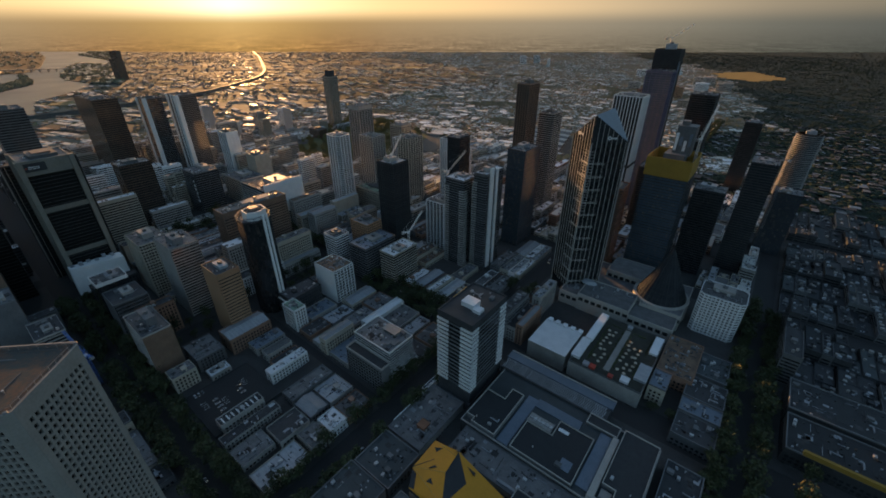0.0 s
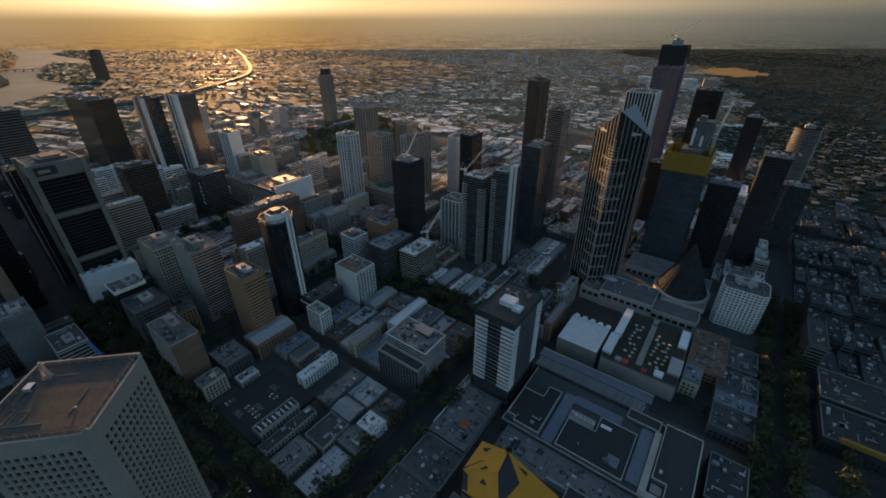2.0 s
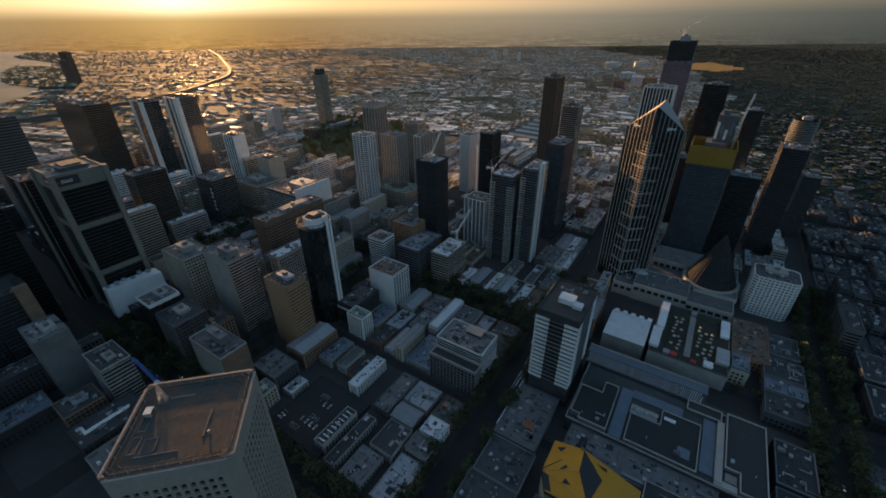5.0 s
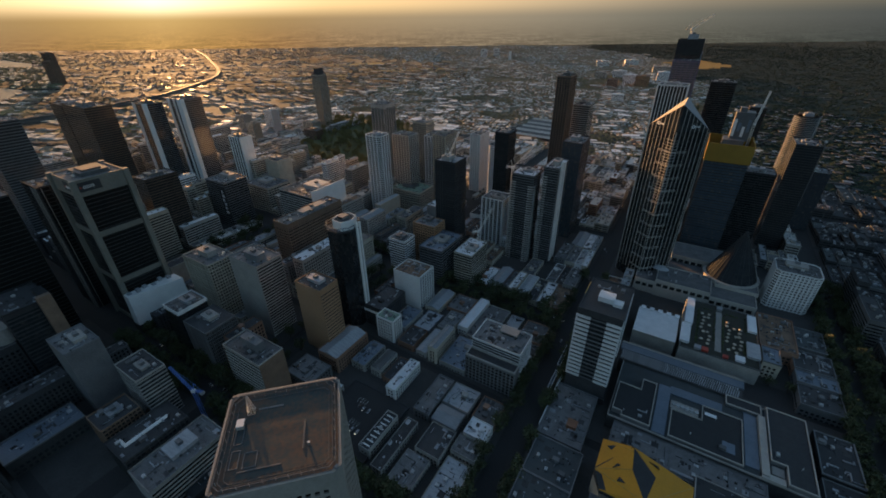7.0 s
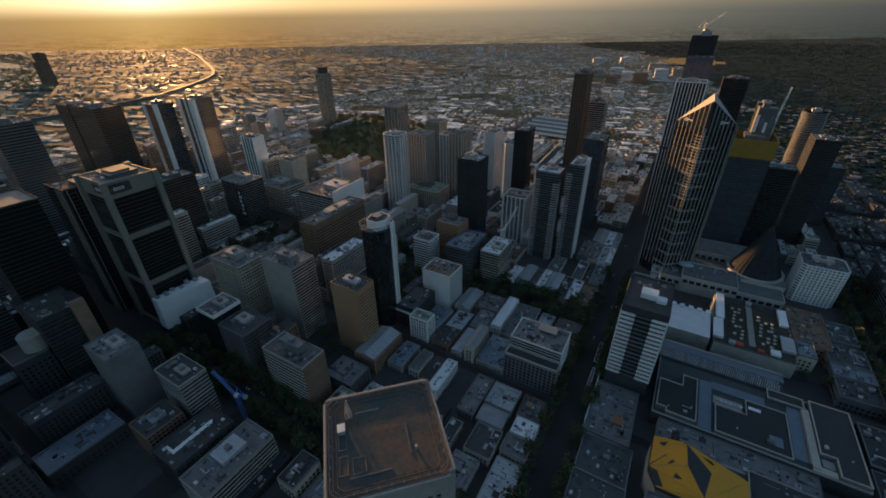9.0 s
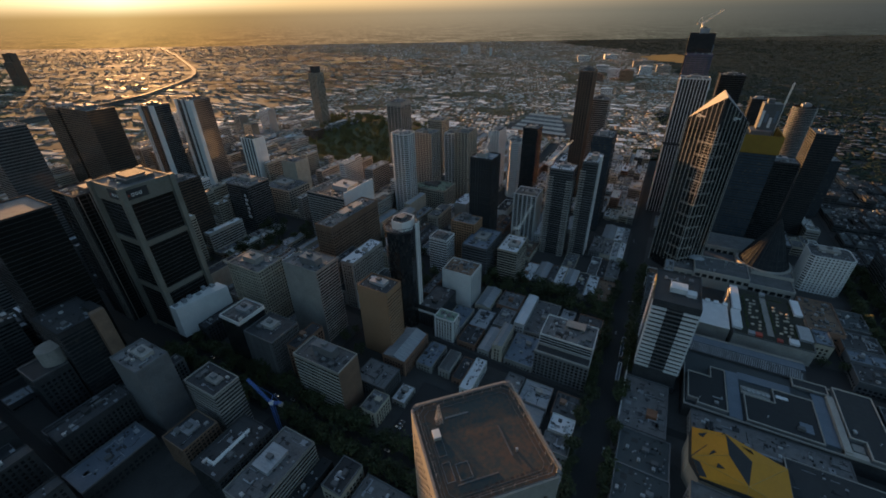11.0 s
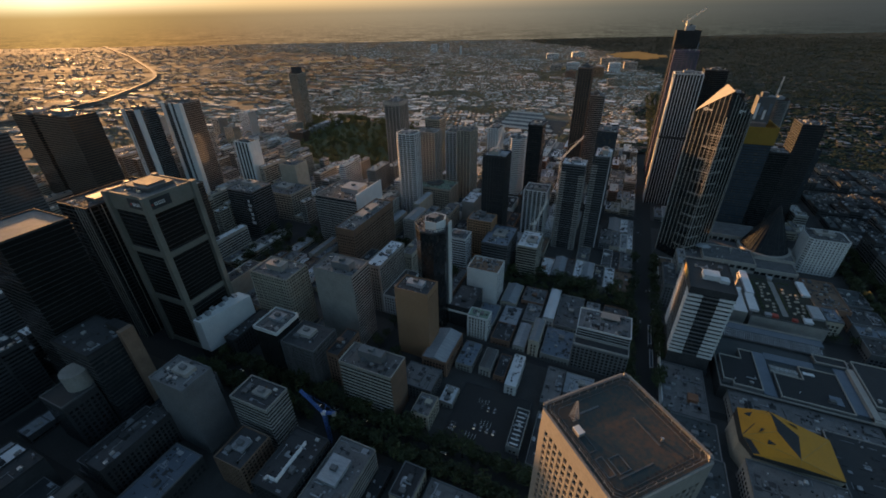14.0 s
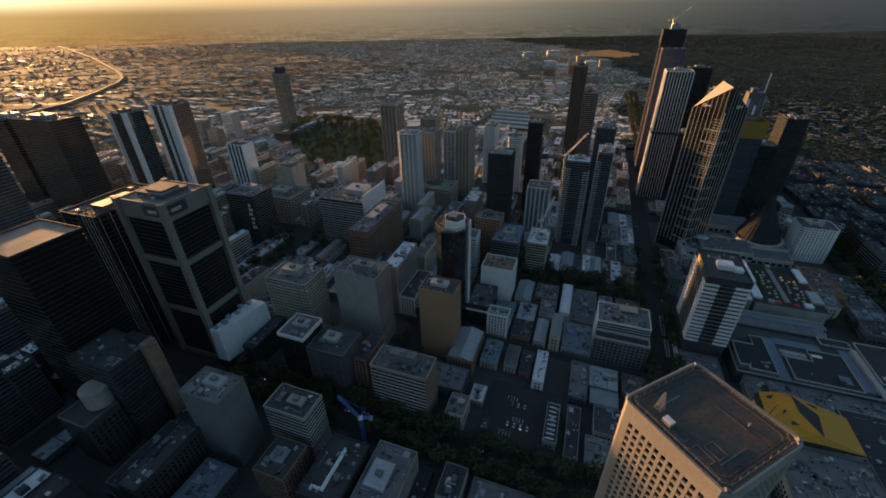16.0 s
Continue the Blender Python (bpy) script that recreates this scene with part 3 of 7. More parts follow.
def low_house(x0, x1, y0, y1, h, rng, wall="", roof="", clutter=None, detail=True, gable=None, level=False):
    """A shop or small office of a few floors with parapet, window rows and roof machines."""
    base = min(land(x0, y0), land(x1, y1)) + 0.1      # with level, h is the roof's height above the plain
    wall = wall or rng.choice(WALLS)
    roof = roof or rng.choice(ROOFS)
    w, d = x1 - x0, y1 - y0
    gable = (roof == "roof_metal" and rng.random() < 0.55) if gable is None else gable
    ob = thing("shop_house" if h < 16 else "office_block", f"{LOOKS[wall]} {'shop house' if h < 16 else 'office block'} with a {ROOF_LOOKS.get(roof, 'flat roof')}", "building", (x0 + x1) / 2, (y0 + y1) / 2, base)
    h = max(6.0, h - base) if level else h - 4.0 if h > 10 else h - 2.0
    take(x0, x1, y0, y1)
    o = [(-w / 2, -d / 2), (w / 2, -d / 2), (w / 2, d / 2), (-w / 2, d / 2)]
    part("wall", Shape().prism(o, 0, h - 0.5), wall, ob)
    part("parapet", Shape().ring(o, rect(-w / 2, w / 2, -d / 2, d / 2, 0.35), h - 0.5, h + rng.uniform(0.3, 1.1)), wall, ob)
    q = rect(-w / 2, w / 2, -d / 2, d / 2, 0.4)
    if gable:
        s = Shape()
        rise = min(w, d) * 0.16
        if d > w:
            a, b = (0, -d / 2 + 0.4, h - 0.4 + rise), (0, d / 2 - 0.4, h - 0.4 + rise)
            c = [(x, y, h - 0.4) for x, y in q]
            s.poly([c[0], a, b, c[3]]), s.poly([a, c[1], c[2], b]), s.poly([c[0], c[1], a]), s.poly([c[3], b, c[2]])
        else:
            a, b = (-w / 2 + 0.4, 0, h - 0.4 + rise), (w / 2 - 0.4, 0, h - 0.4 + rise)
            c = [(x, y, h - 0.4) for x, y in q]
            s.poly([c[0], c[1], b, a]), s.poly([a, b, c[2], c[3]]), s.poly([c[0], a, c[3]]), s.poly([c[1], c[2], b])
        part("roof", s, roof, ob)
    else:
        part("roof", Shape().prism(q, h - 0.6, h - 0.2), roof, ob)
        roof_clutter(ob, rng, -w / 2 + 0.6, w / 2 - 0.6, -d / 2 + 0.6, d / 2 - 0.6, h - 0.2, (rng.randint(1, 4) if clutter is None else clutter))
        if rng.random() < 0.4 and w > 9 and d > 9:
            a, b = rng.uniform(-w / 5, w / 5), rng.uniform(-d / 5, d / 5)
            s = Shape().box(a - 2.5, a + 2.5, b - 2, b + 2, h - 0.2, h + 2.6).box(a - 2.7, a + 2.7, b - 2.2, b + 2.2, h + 2.6, h + 2.8)
            part("stair_house", s, wall, ob)
        small_bits(ob, rng, w, d, h - 0.2)
    if detail:
        fl = 3.4 if h < 16 else 3.7
        g = Shape()
        for k in range(max(1, int((h - 1) / fl))):
            z0, z1 = k * fl + 1.0, k * fl + fl - 0.5
            for i in range(int((w - 1.5) / 3.0)):
                u = (i - (int((w - 1.5) / 3.0) - 1) / 2) * 3.0
                g.box(u - 0.8, u + 0.8, -d / 2 - 0.06, -d / 2 + 0.1, z0, z1)
            for i in range(int((d - 1.5) / 3.0)):
                u = (i - (int((d - 1.5) / 3.0) - 1) / 2) * 3.0
                for sx in (-1, 1):
                    g.box(sx * w / 2 - 0.08, sx * w / 2 + 0.08, u - 0.8, u + 0.8, z0, z1)
        if g.f:
            part("window_panes", g, "glass", ob, "dark window panes", "stuff")
    return ob

# ---- the pale tower with a diamond plan, nearest to the way ----
def pale_tower():
    ob = thing("office_tower", "pale concrete office tower with deep square windows and cut corners", "office tower", -222, -22, 0, 45)
    take(-256, -188, -56, 12)
    W, H, C = 42.0, 167.0, 2.4
    out = chamfered(W, W, C)
    part("glazing", Shape().prism(shrunk(out, 1.3), 0, H - 6), "glass", ob)
    part("top_wall", Shape().ring(out, shrunk(out, 0.7), H - 8.5, H - 0.2), "tower_concrete", ob)
    part("base_wall", Shape().ring(out, shrunk(out, 1.2), 0, 14), "tower_concrete", ob)
    n_floor, fh, cols = 38, 3.8, 11
    span = W - 2 * C - 5.0
    pitch = span / cols
    pier = Shape().box(-0.58, 0.58, 0.0, 0.9, 14, H - 8.5).mesh("pier", "tower_concrete")
    edge = Shape().box(-1.35, 1.35, -0.02, 0.9, 14, H - 8.5).mesh("corner_pier", "tower_concrete")
    cutp = Shape().box(-C * 0.72, C * 0.72, -0.03, 0.8, 14, H - 8.5).mesh("corner_pier", "tower_concrete")
    rail = Shape().box(-span / 2 - 1, span / 2 + 1, 0.06, 0.9, 0, 1.45).mesh("spandrel", "tower_concrete")
    for side in range(4):
        m = pose(0, 0, 0, 0, 0, 90 * side)
        for i in range(cols + 1):
            again("pier", pier, ob, m @ Matrix.Translation((-span / 2 + i * pitch, -W / 2, 0)))
        for u in (-1, 1):
            again("corner_pier", edge, ob, m @ Matrix.Translation((u * (span / 2 + 1.3), -W / 2, 0)))
        again("corner_pier", cutp, ob, m @ pose(W / 2 - C / 2, -W / 2 + C / 2, 0, 0, 0, 45))
        for k in range(n_floor):
            again("spandrel", rail, ob, m @ Matrix.Translation((0, -W / 2, 14 + k * fh)))
    part("roof", Shape().prism(shrunk(out, 0.7), H - 1.3, H - 0.9), "stained_roof", ob, "rust-stained flat roof")
    part("parapet", Shape().ring(out, shrunk(out, 0.72), H - 0.2, H), "tower_concrete", ob)
    part("edge_rail", Shape().ring(shrunk(out, 0.9), shrunk(out, 1.05), H - 0.9, H + 0.05), "grey_panel", ob)
    for d, top in ((1.9, 0.9), (3.0, 0.3), (4.4, -0.5)):
        part("guard_rail", Shape().ring(shrunk(out, d), shrunk(out, d + 0.12), H + top - 0.15, H + top), "grey_panel", ob, "thin grey guard rail")
    post = Shape().box(-0.06, 0.06, -0.06, 0.06, H - 0.9, H + 0.85).mesh("rail_post", "concrete")
    for side in range(4):
        for k in range(9):
            again("rail_post", post, ob, pose(0, 0, 0, 0, 0, 90 * side) @ Matrix.Translation((-16 + k * 4, -W / 2 + 2.3, 0)))
    # sunken wells, cleaning-machine track and a lattice mast
    for x, y, w, d in ((-14.6, 1, 3, 6.5), (-14.6, -8, 3, 7), (-9.5, -9, 4.5, 6), (-5, 12, 9, 0.6), (8, -3, 0.6, 12), (-6, -13, 14, 0.5)):
        s = Shape().ring(rect(x - w / 2, x + w / 2, y - d / 2, y + d / 2), rect(x - w / 2, x + w / 2, y - d / 2, y + d / 2, 0.25), H - 0.9, H - 0.65)
        part("roof_curb", s, "grey_panel", ob)
    hatch = part("hatch", Shape().box(-16, -13.4, 4, 7.4, H - 0.9, H + 0.9), "concrete", ob, "pale roof hatch")
    part("lid", Shape().prism(rect(-16.1, -13.3, 3.9, 7.5), H + 0.9, H + 1.1, rect(-16.1, -13.3, 3.9, 7.5, 0.1)), "white_paint", hatch)
    part("louvre", Shape().box(-13.42, -13.34, 4.4, 7.0, H - 0.5, H + 0.6), "dark_panel", hatch)
    s = Shape()
    bx, by = -12, 11.5
    for k in range(8):
        z, w0, w1 = H - 0.9 + k * 1.1, 1.3 - k * 0.14, 1.3 - (k + 1) * 0.14
        ring0 = [(bx - w0, by - w0), (bx + w0, by - w0), (bx + w0, by + w0), (bx - w0, by + w0)]
        ring1 = [(bx - w1, by - w1), (bx + w1, by - w1), (bx + w1, by + w1), (bx - w1, by + w1)]
        for i in range(4):
            j = (i + 1) % 4
            s.beam((*ring0[i], z), (*ring1[i], z + 1.1), 0.16)
            s.beam((*ring0[i], z), (*ring1[j], z + 1.1), 0.1)
            s.beam((*ring0[i], z), (*ring0[j], z), 0.1)
    part("mast", s, "steel", ob, "lattice radio mast")
    for kind, x, y in (("vent_pipe", 10, -8),):
        again(kind, plant_mesh(kind), ob, pose(x, y, H - 0.9))
    # gratings along two edges and caps on the cut corners
    grate = Shape().box(-0.55, 0.55, -0.4, 0.4, 0, 0.12).mesh("grating", "dark_panel")
    for k in range(18):
        for row in (0, 1.5):
            again("grating", grate, ob, pose(-15.3 + k * 1.8, -17.6 + row, H - 0.9))
    cap = Shape().prism(rect(-0.8, 0.8, -0.8, 0.8), 0, 0.7, rect(-0.55, 0.55, -0.55, 0.55)).mesh("corner_cap", "grey_panel")
    for sx in (-1, 1):
        for sy in (-1, 1):
            again("corner_cap", cap, ob, pose(sx * (W / 2 - 1.6), sy * (W / 2 - 1.6), H, 0, 0, 45))


pale_tower()


# ---- tower with a giant frame of pale bands round dark glass ----
def framed_tower():
    x0, x1, y0, y1, H = -616, -569, 43, 85, 177.0
    ob = thing("office_tower", "dark glass office tower in a giant pale frame", "office tower", (x0 + x1) / 2, (y0 + y1) / 2)
    take(x0, x1, y0, y1)
    w, d = x1 - x0, y1 - y0
    o = chamfered(w, d, 2.0)
    part("glazing", Shape().prism(shrunk(o, 1.3), 0, H - 3), "smoked_glass", ob)
    lines = Shape().ring(shrunk(o, 1.0), shrunk(o, 1.5), 0, 0.5).mesh("floor_line", "dark_panel")
    for k in range(44):
        again("floor_line", lines, ob, Matrix.Translation((0, 0, 6 + k * 3.7)))
    for z0, z1 in ((19, 24), (71, 76), (122, 127), (162, 177)):
        part("frame_band", Shape().ring(o, shrunk(o, 1.4), z0, z1), "frame_stone", ob)
    for sx in (-1, 1):
        for sy in (-1, 1):
            part("frame_column", Shape().box(sx * w / 2 - 2.4, sx * w / 2 + 2.4, sy * d / 2 - 2.2, sy * d / 2 + 2.2, 0, H + 0.5), "frame_stone", ob)
    front = part("sign_panel", Shape().box(2, w / 2 - 3, -d / 2 - 0.3, -d / 2 + 0.2, 166, 174.5), "dark_panel", ob, "black sign panel")
    flank = part("sign_panel", Shape().box(w / 2 - 0.2, w / 2 + 0.3, -d / 2 + 3, -1, 166, 174.5), "dark_panel", ob, "black sign panel")
    # a red mark and a pale wordmark, as plain shapes
    def mark(m, panel):
        s = Shape().prism([(0.9 * math.cos(a * 1.2566) * (1 if a % 1 == 0 else 0.5), 0.9 * math.sin(a * 1.2566)) for a in range(5)], 0, 0.3)
        again("sign_mark", s.mesh("sign_mark", "red_paint"), panel, m @ pose(-6.2, -0.1, 0, 90))
        for i, (u, v) in enumerate(((-3.2, 1.5), (-0.2, 1.5), (2.8, 1.5))):
            q = Shape().ring(rect(u - 1.1, u + 1.1, -1.2, 1.2), rect(u - 1.1, u + 1.1, -1.2, 1.2, 0.45), 0, 0.25)
            again("sign_letter", q.mesh("sign_letter", "white_paint"), panel, m @ pose(0, -0.1, 0, 90))
    mark(pose(2 + (w / 2 - 5) / 2 + 1, -d / 2 - 0.3, 170), front)
    mark(pose(w / 2 + 0.3, -d / 4, 170, 0, 0, 90), flank)
    rng = random.Random(8)
    part("roof", Shape().prism(shrunk(o, 0.8), H - 1.4, H - 1), "roof_grey", ob)
    part("plant_room", Shape().box(-15, 13, -10, 13, H - 1, H + 2.2).box(-10, 8, -6, 9, H + 2.2, H + 3.4), "roof_grey", ob)
    roof_clutter(ob, rng, -20, 20, -18, 18, H - 1, 10)


framed_tower()


# ---- dark tower with a ridge roof of two slanting triangles ----
def ridge_tower():
    ob = thing("office_tower", "dark glass tower with pale ribs and a slanting roof", "office tower", -136.5, 437.5)
    take(-170, -104, 405, 468)
    S, E, N, W = (0.5, -26), (29, -1.5), (1, 27), (-29, -1.5)
    plan = [S, E, N, W]
    H = 192.0
    part("glazing", Shape().prism(plan, 0, H), "glass", ob)
    s = Shape()
    s.poly([(*W, H), (*S, H), (*S, 219)]), s.poly([(*S, H), (*E, H), (*S, 219)])
    s.poly([(*E, H), (*N, H), (*N, 219)]), s.poly([(*N, H), (*W, H), (*N, 219)])
    part("gable_wall", s, "glass", ob)
    s = Shape().poly([(*W, H + 0.3), (*S, 219.3), (*N, 219.3)])
    part("roof_slope", s, "render_cream", ob, "pale slanting roof facet")
    s = Shape().poly([(*E, H + 0.3), (*N, 219.3), (*S, 219.3)])
    part("roof_slope", s, "roof_blue", ob, "blue-grey slanting roof facet")
    for a, b in ((W, S), (S, E), (E, N), (N, W)):
        ax, ay = Vector(a), Vector(b)
        L, ang = (ay - ax).length, math.degrees(math.atan2(b[1] - a[1], b[0] - a[0]))
        m = pose(a[0], a[1], 0, 0, 0, ang)
        for i in range(1, 8):
            rise = 27.0 * (i / 7.5 if b in (S, N) else 1 - i / 7.5)
            rib = Shape().box(-0.2, 0.2, -0.5, 0.1, 18, H + rise - 0.6)
            part("rib", rib, "pale_concrete", ob).matrix_basis = m @ Matrix.Translation((L * i / 7.5, 0, 0))
        # ladders of transoms beside the south edge, closely set near the top
        if (a, b) in ((W, S), (S, E)):
            near = (a, b) == (S, E)
            bay = L / 7.5
            pair = Shape().box(0, bay * 3.4, -0.5, -0.1, 0, 0.4).box(0, bay * 3.4, -0.5, -0.1, 1.3, 1.7).mesh("transom", "pale_concrete")
            slim = Shape().box(0, bay, -0.45, -0.1, 0, 0.45).mesh("transom", "pale_concrete")
            for k in range(11):
                again("transom", pair, ob, m @ Matrix.Translation((0.3 if near else L - bay * 3.4 - 0.3, 0, 26 + k * 14.4)))
            for k in range(22):
                for u in (0, 1) if not near else (0,):
                    again("transom", slim, ob, m @ Matrix.Translation((0.3 if near else L - bay * (1 + u) - 0.3, 0, 118 + k * 3.1)))
        if (a, b) in ((W, S), (S, E)):
            for u in (0.35,) if (a, b) == (W, S) else (0.45,):
                dsk = [(1.9 * math.cos(q * math.pi / 6), 1.9 * math.sin(q * math.pi / 6)) for q in range(12)]
                g = Shape().ring(dsk, [(x * 0.5, y * 0.5) for x, y in dsk], 0, 0.4).box(1.7, 7.5, -0.5, 0.5, 0, 0.35).box(5.6, 6.4, -1.5, -0.4, 0, 0.35)
                again("sign_mark", g.mesh("sign_mark", "white_paint"), ob, m @ pose(L * u, -0.6, H + 5, 90))
    for c in plan:
        part("corner_rib", Shape().box(c[0] - 0.5, c[0] + 0.5, c[1] - 0.5, c[1] + 0.5, 0, H), "concrete", ob)


ridge_tower()


# ---- shopping centre with a glazed cone ----
def arcade():
    ob = thing("shopping_centre", "pale stone shopping centre with stepped roofs and long windows", "shopping centre", -76, 452)
    take(-138, -12, 392, 512)
    for x0, x1, y0, y1, z, m in ((-62, 60, -56, 40, 22, "pale_concrete"), (-40, 16, -58, -20, 27, "pale_concrete"), (-30, 30, 10, 50, 30, "concrete"), (20, 62, -30, 40, 25, "pale_concrete")):
        o = rect(x0, x1, y0, y1)
        part("wall", Shape().prism(o, 0, z - 0.5), m, ob)
        part("parapet", Shape().ring(o, rect(x0, x1, y0, y1, 0.6), z - 0.5, z + 1), m, ob)
        part("roof", Shape().prism(rect(x0, x1, y0, y1, 0.6), z - 0.6, z), "roof_grey", ob)
        for k in range(int((x1 - x0) / 7)):
            part("window", Shape().box(x0 + 2 + k * 7, x0 + 7 + k * 7, y0 - 0.2, y0 + 0.2, z - 8, z - 4), "glass", ob)
    rng = random.Random(3)
    roof_clutter(ob, rng, -60, -42, -50, 30, 22, 12), roof_clutter(ob, rng, -38, 14, -56, -22, 27, 10)
    part("skylight", Shape().prism([(10 * math.cos(a * 0.785), 6 * math.sin(a * 0.785)) for a in range(8)], 0, 3, [(6 * math.cos(a * 0.785), 3 * math.sin(a * 0.785)) for a in range(8)]), "roof_metal", ob).location = (-38, -28, 26.9)
    cone = thing("glass_cone", "tall ribbed glass cone over a round hall", "glass cone", -41, 453)
    R, Z0, Z1 = 26.0, 24.0, 84.0
    n = 32
    base = [(R * math.cos(2 * math.pi * i / n), R * math.sin(2 * math.pi * i / n)) for i in range(n)]
    part("glazing", Shape().prism(base, Z0 + 2, Z1, [(x * 0.02, y * 0.02) for x, y in base]), "cone_glass", cone)
    rib = Shape().beam((R + 0.2, 0, Z0 + 2), (0.4, 0, Z1 + 0.2), 0.5).mesh("rib", "dark_panel")
    for i in range(n):
        again("rib", rib, cone, pose(0, 0, 0, 0, 0, 360 * i / n))
    for k in range(1, 9):
        r = R * (1 - k / 9.5) + 0.3
        o = [(r * math.cos(2 * math.pi * i / n), r * math.sin(2 * math.pi * i / n)) for i in range(n)]
        z = Z0 + 2 + (Z1 - Z0 - 2) * k / 9.5
        part("hoop", Shape().ring(o, [(x * 0.985, y * 0.985) for x, y in o], z - 0.2, z + 0.2), "dark_panel", cone)
    part("drum", Shape().ring([(x * 1.12, y * 1.12) for x, y in base], [(x * 0.98, y * 0.98) for x, y in base], 0, Z0 + 2.5), "pale_concrete", cone)


arcade()


# ---- tower of white balcony bands ----
def striped_tower():
    ob = thing("apartment_tower", "dark tower with white stepped bands at its corners", "tower", -147.5, 225)
    take(-167, -129, 198, 254)
    w, d, H = 34.0, 50.0, 97.0
    o = rect(-w / 2, w / 2, -d / 2, d / 2)
    part("glazing", Shape().prism(shrunk(o, 0.8), 0, H - 0.3), "glass", ob)
    band = Shape().box(-w / 2 - 0.4, -w / 2 + 11, -d / 2 - 0.5, -d / 2 + 0.5, 0, 2.1).mesh("white_band", "white_paint")
    bandr = Shape().box(w / 2 - 11, w / 2 + 0.4, -d / 2 - 0.5, -d / 2 + 0.5, 0, 2.1).mesh("white_band", "white_paint")
    bside = Shape().box(w / 2 - 0.5, w / 2 + 0.42, -d / 2 - 0.5, -d / 2 + 9, 0.02, 2.08).mesh("white_band", "white_paint")
    bside2 = Shape().box(w / 2 - 0.5, w / 2 + 0.42, d / 2 - 9, d / 2 + 0.5, 0.02, 2.08).mesh("white_band", "white_paint")
    wside = Shape().box(-w / 2 - 0.42, -w / 2 + 0.5, -d / 2 - 0.5, -d / 2 + 10, 0.02, 2.08).mesh("white_band", "white_paint")
    wside2 = Shape().box(-w / 2 - 0.42, -w / 2 + 0.5, d / 2 - 12, d / 2 + 0.5, 0.02, 2.08).mesh("white_band", "white_paint")
    midw = Shape().box(-w / 2 + 0.1, -w / 2 + 0.8, -d / 2 + 10, d / 2 - 12, 0, 1.2).mesh("grey_band", "grey_panel")
    mid = Shape().box(-w / 2 + 11, w / 2 - 11, -d / 2 + 0.1, -d / 2 + 0.8, 0, 1.2).mesh("grey_band", "grey_panel")
    mids = Shape().box(w / 2 - 0.8, w / 2 - 0.1, -d / 2 + 9, d / 2 - 9, 0, 1.2).mesh("grey_band", "grey_panel")
    for k in range(16):
        z = 26.6 + k * 4.15
        for me, n in ((band, "white_band"), (bandr, "white_band"), (bside, "white_band"), (bside2, "white_band"), (wside, "white_band"), (wside2, "white_band"), (midw, "grey_band"), (mid, "grey_band"), (mids, "grey_band")):
            again(n, me, ob, Matrix.Translation((0, 0, z)))
    part("top_wall", Shape().ring(o, shrunk(o, 1.0), H - 5.5, H + 0.8), "dark_panel", ob)
    part("top_wall", Shape().box(-w / 2 - 0.3, -w / 2 + 0.3, -4, d / 2 - 10, H - 5, H + 0.9), "ochre", ob, "tan panel on the top storey")
    part("roof", Shape().prism(shrunk(o, 0.9), H - 0.6, H - 0.2), "roof_dark", ob)
    part("plant_room", Shape().box(-6, 6, -8, 2, H - 0.2, H + 4).box(-6.2, 6.2, -8.2, 2.2, H + 4, H + 4.3), "roof_white", ob, "white plant room")
    part("plant_room", Shape().box(6, 13, -10, -3, H - 0.2, H + 2.6), "roof_white", ob, "white plant room")
    part("base_wall", Shape().box(-w / 2 + 0.3, w / 2 - 0.3, -d / 2 + 0.3, d / 2 - 0.3, 0, 26), "dark_panel", ob)
    part("base_wall", Shape().box(-w / 2 - 1, w / 2 + 1, -d / 2 - 1.5, d / 2, 0, 13), "dark_panel", ob)
    roof_clutter(ob, random.Random(2), -14, 14, 6, 22, H - 0.2, 7)


striped_tower()


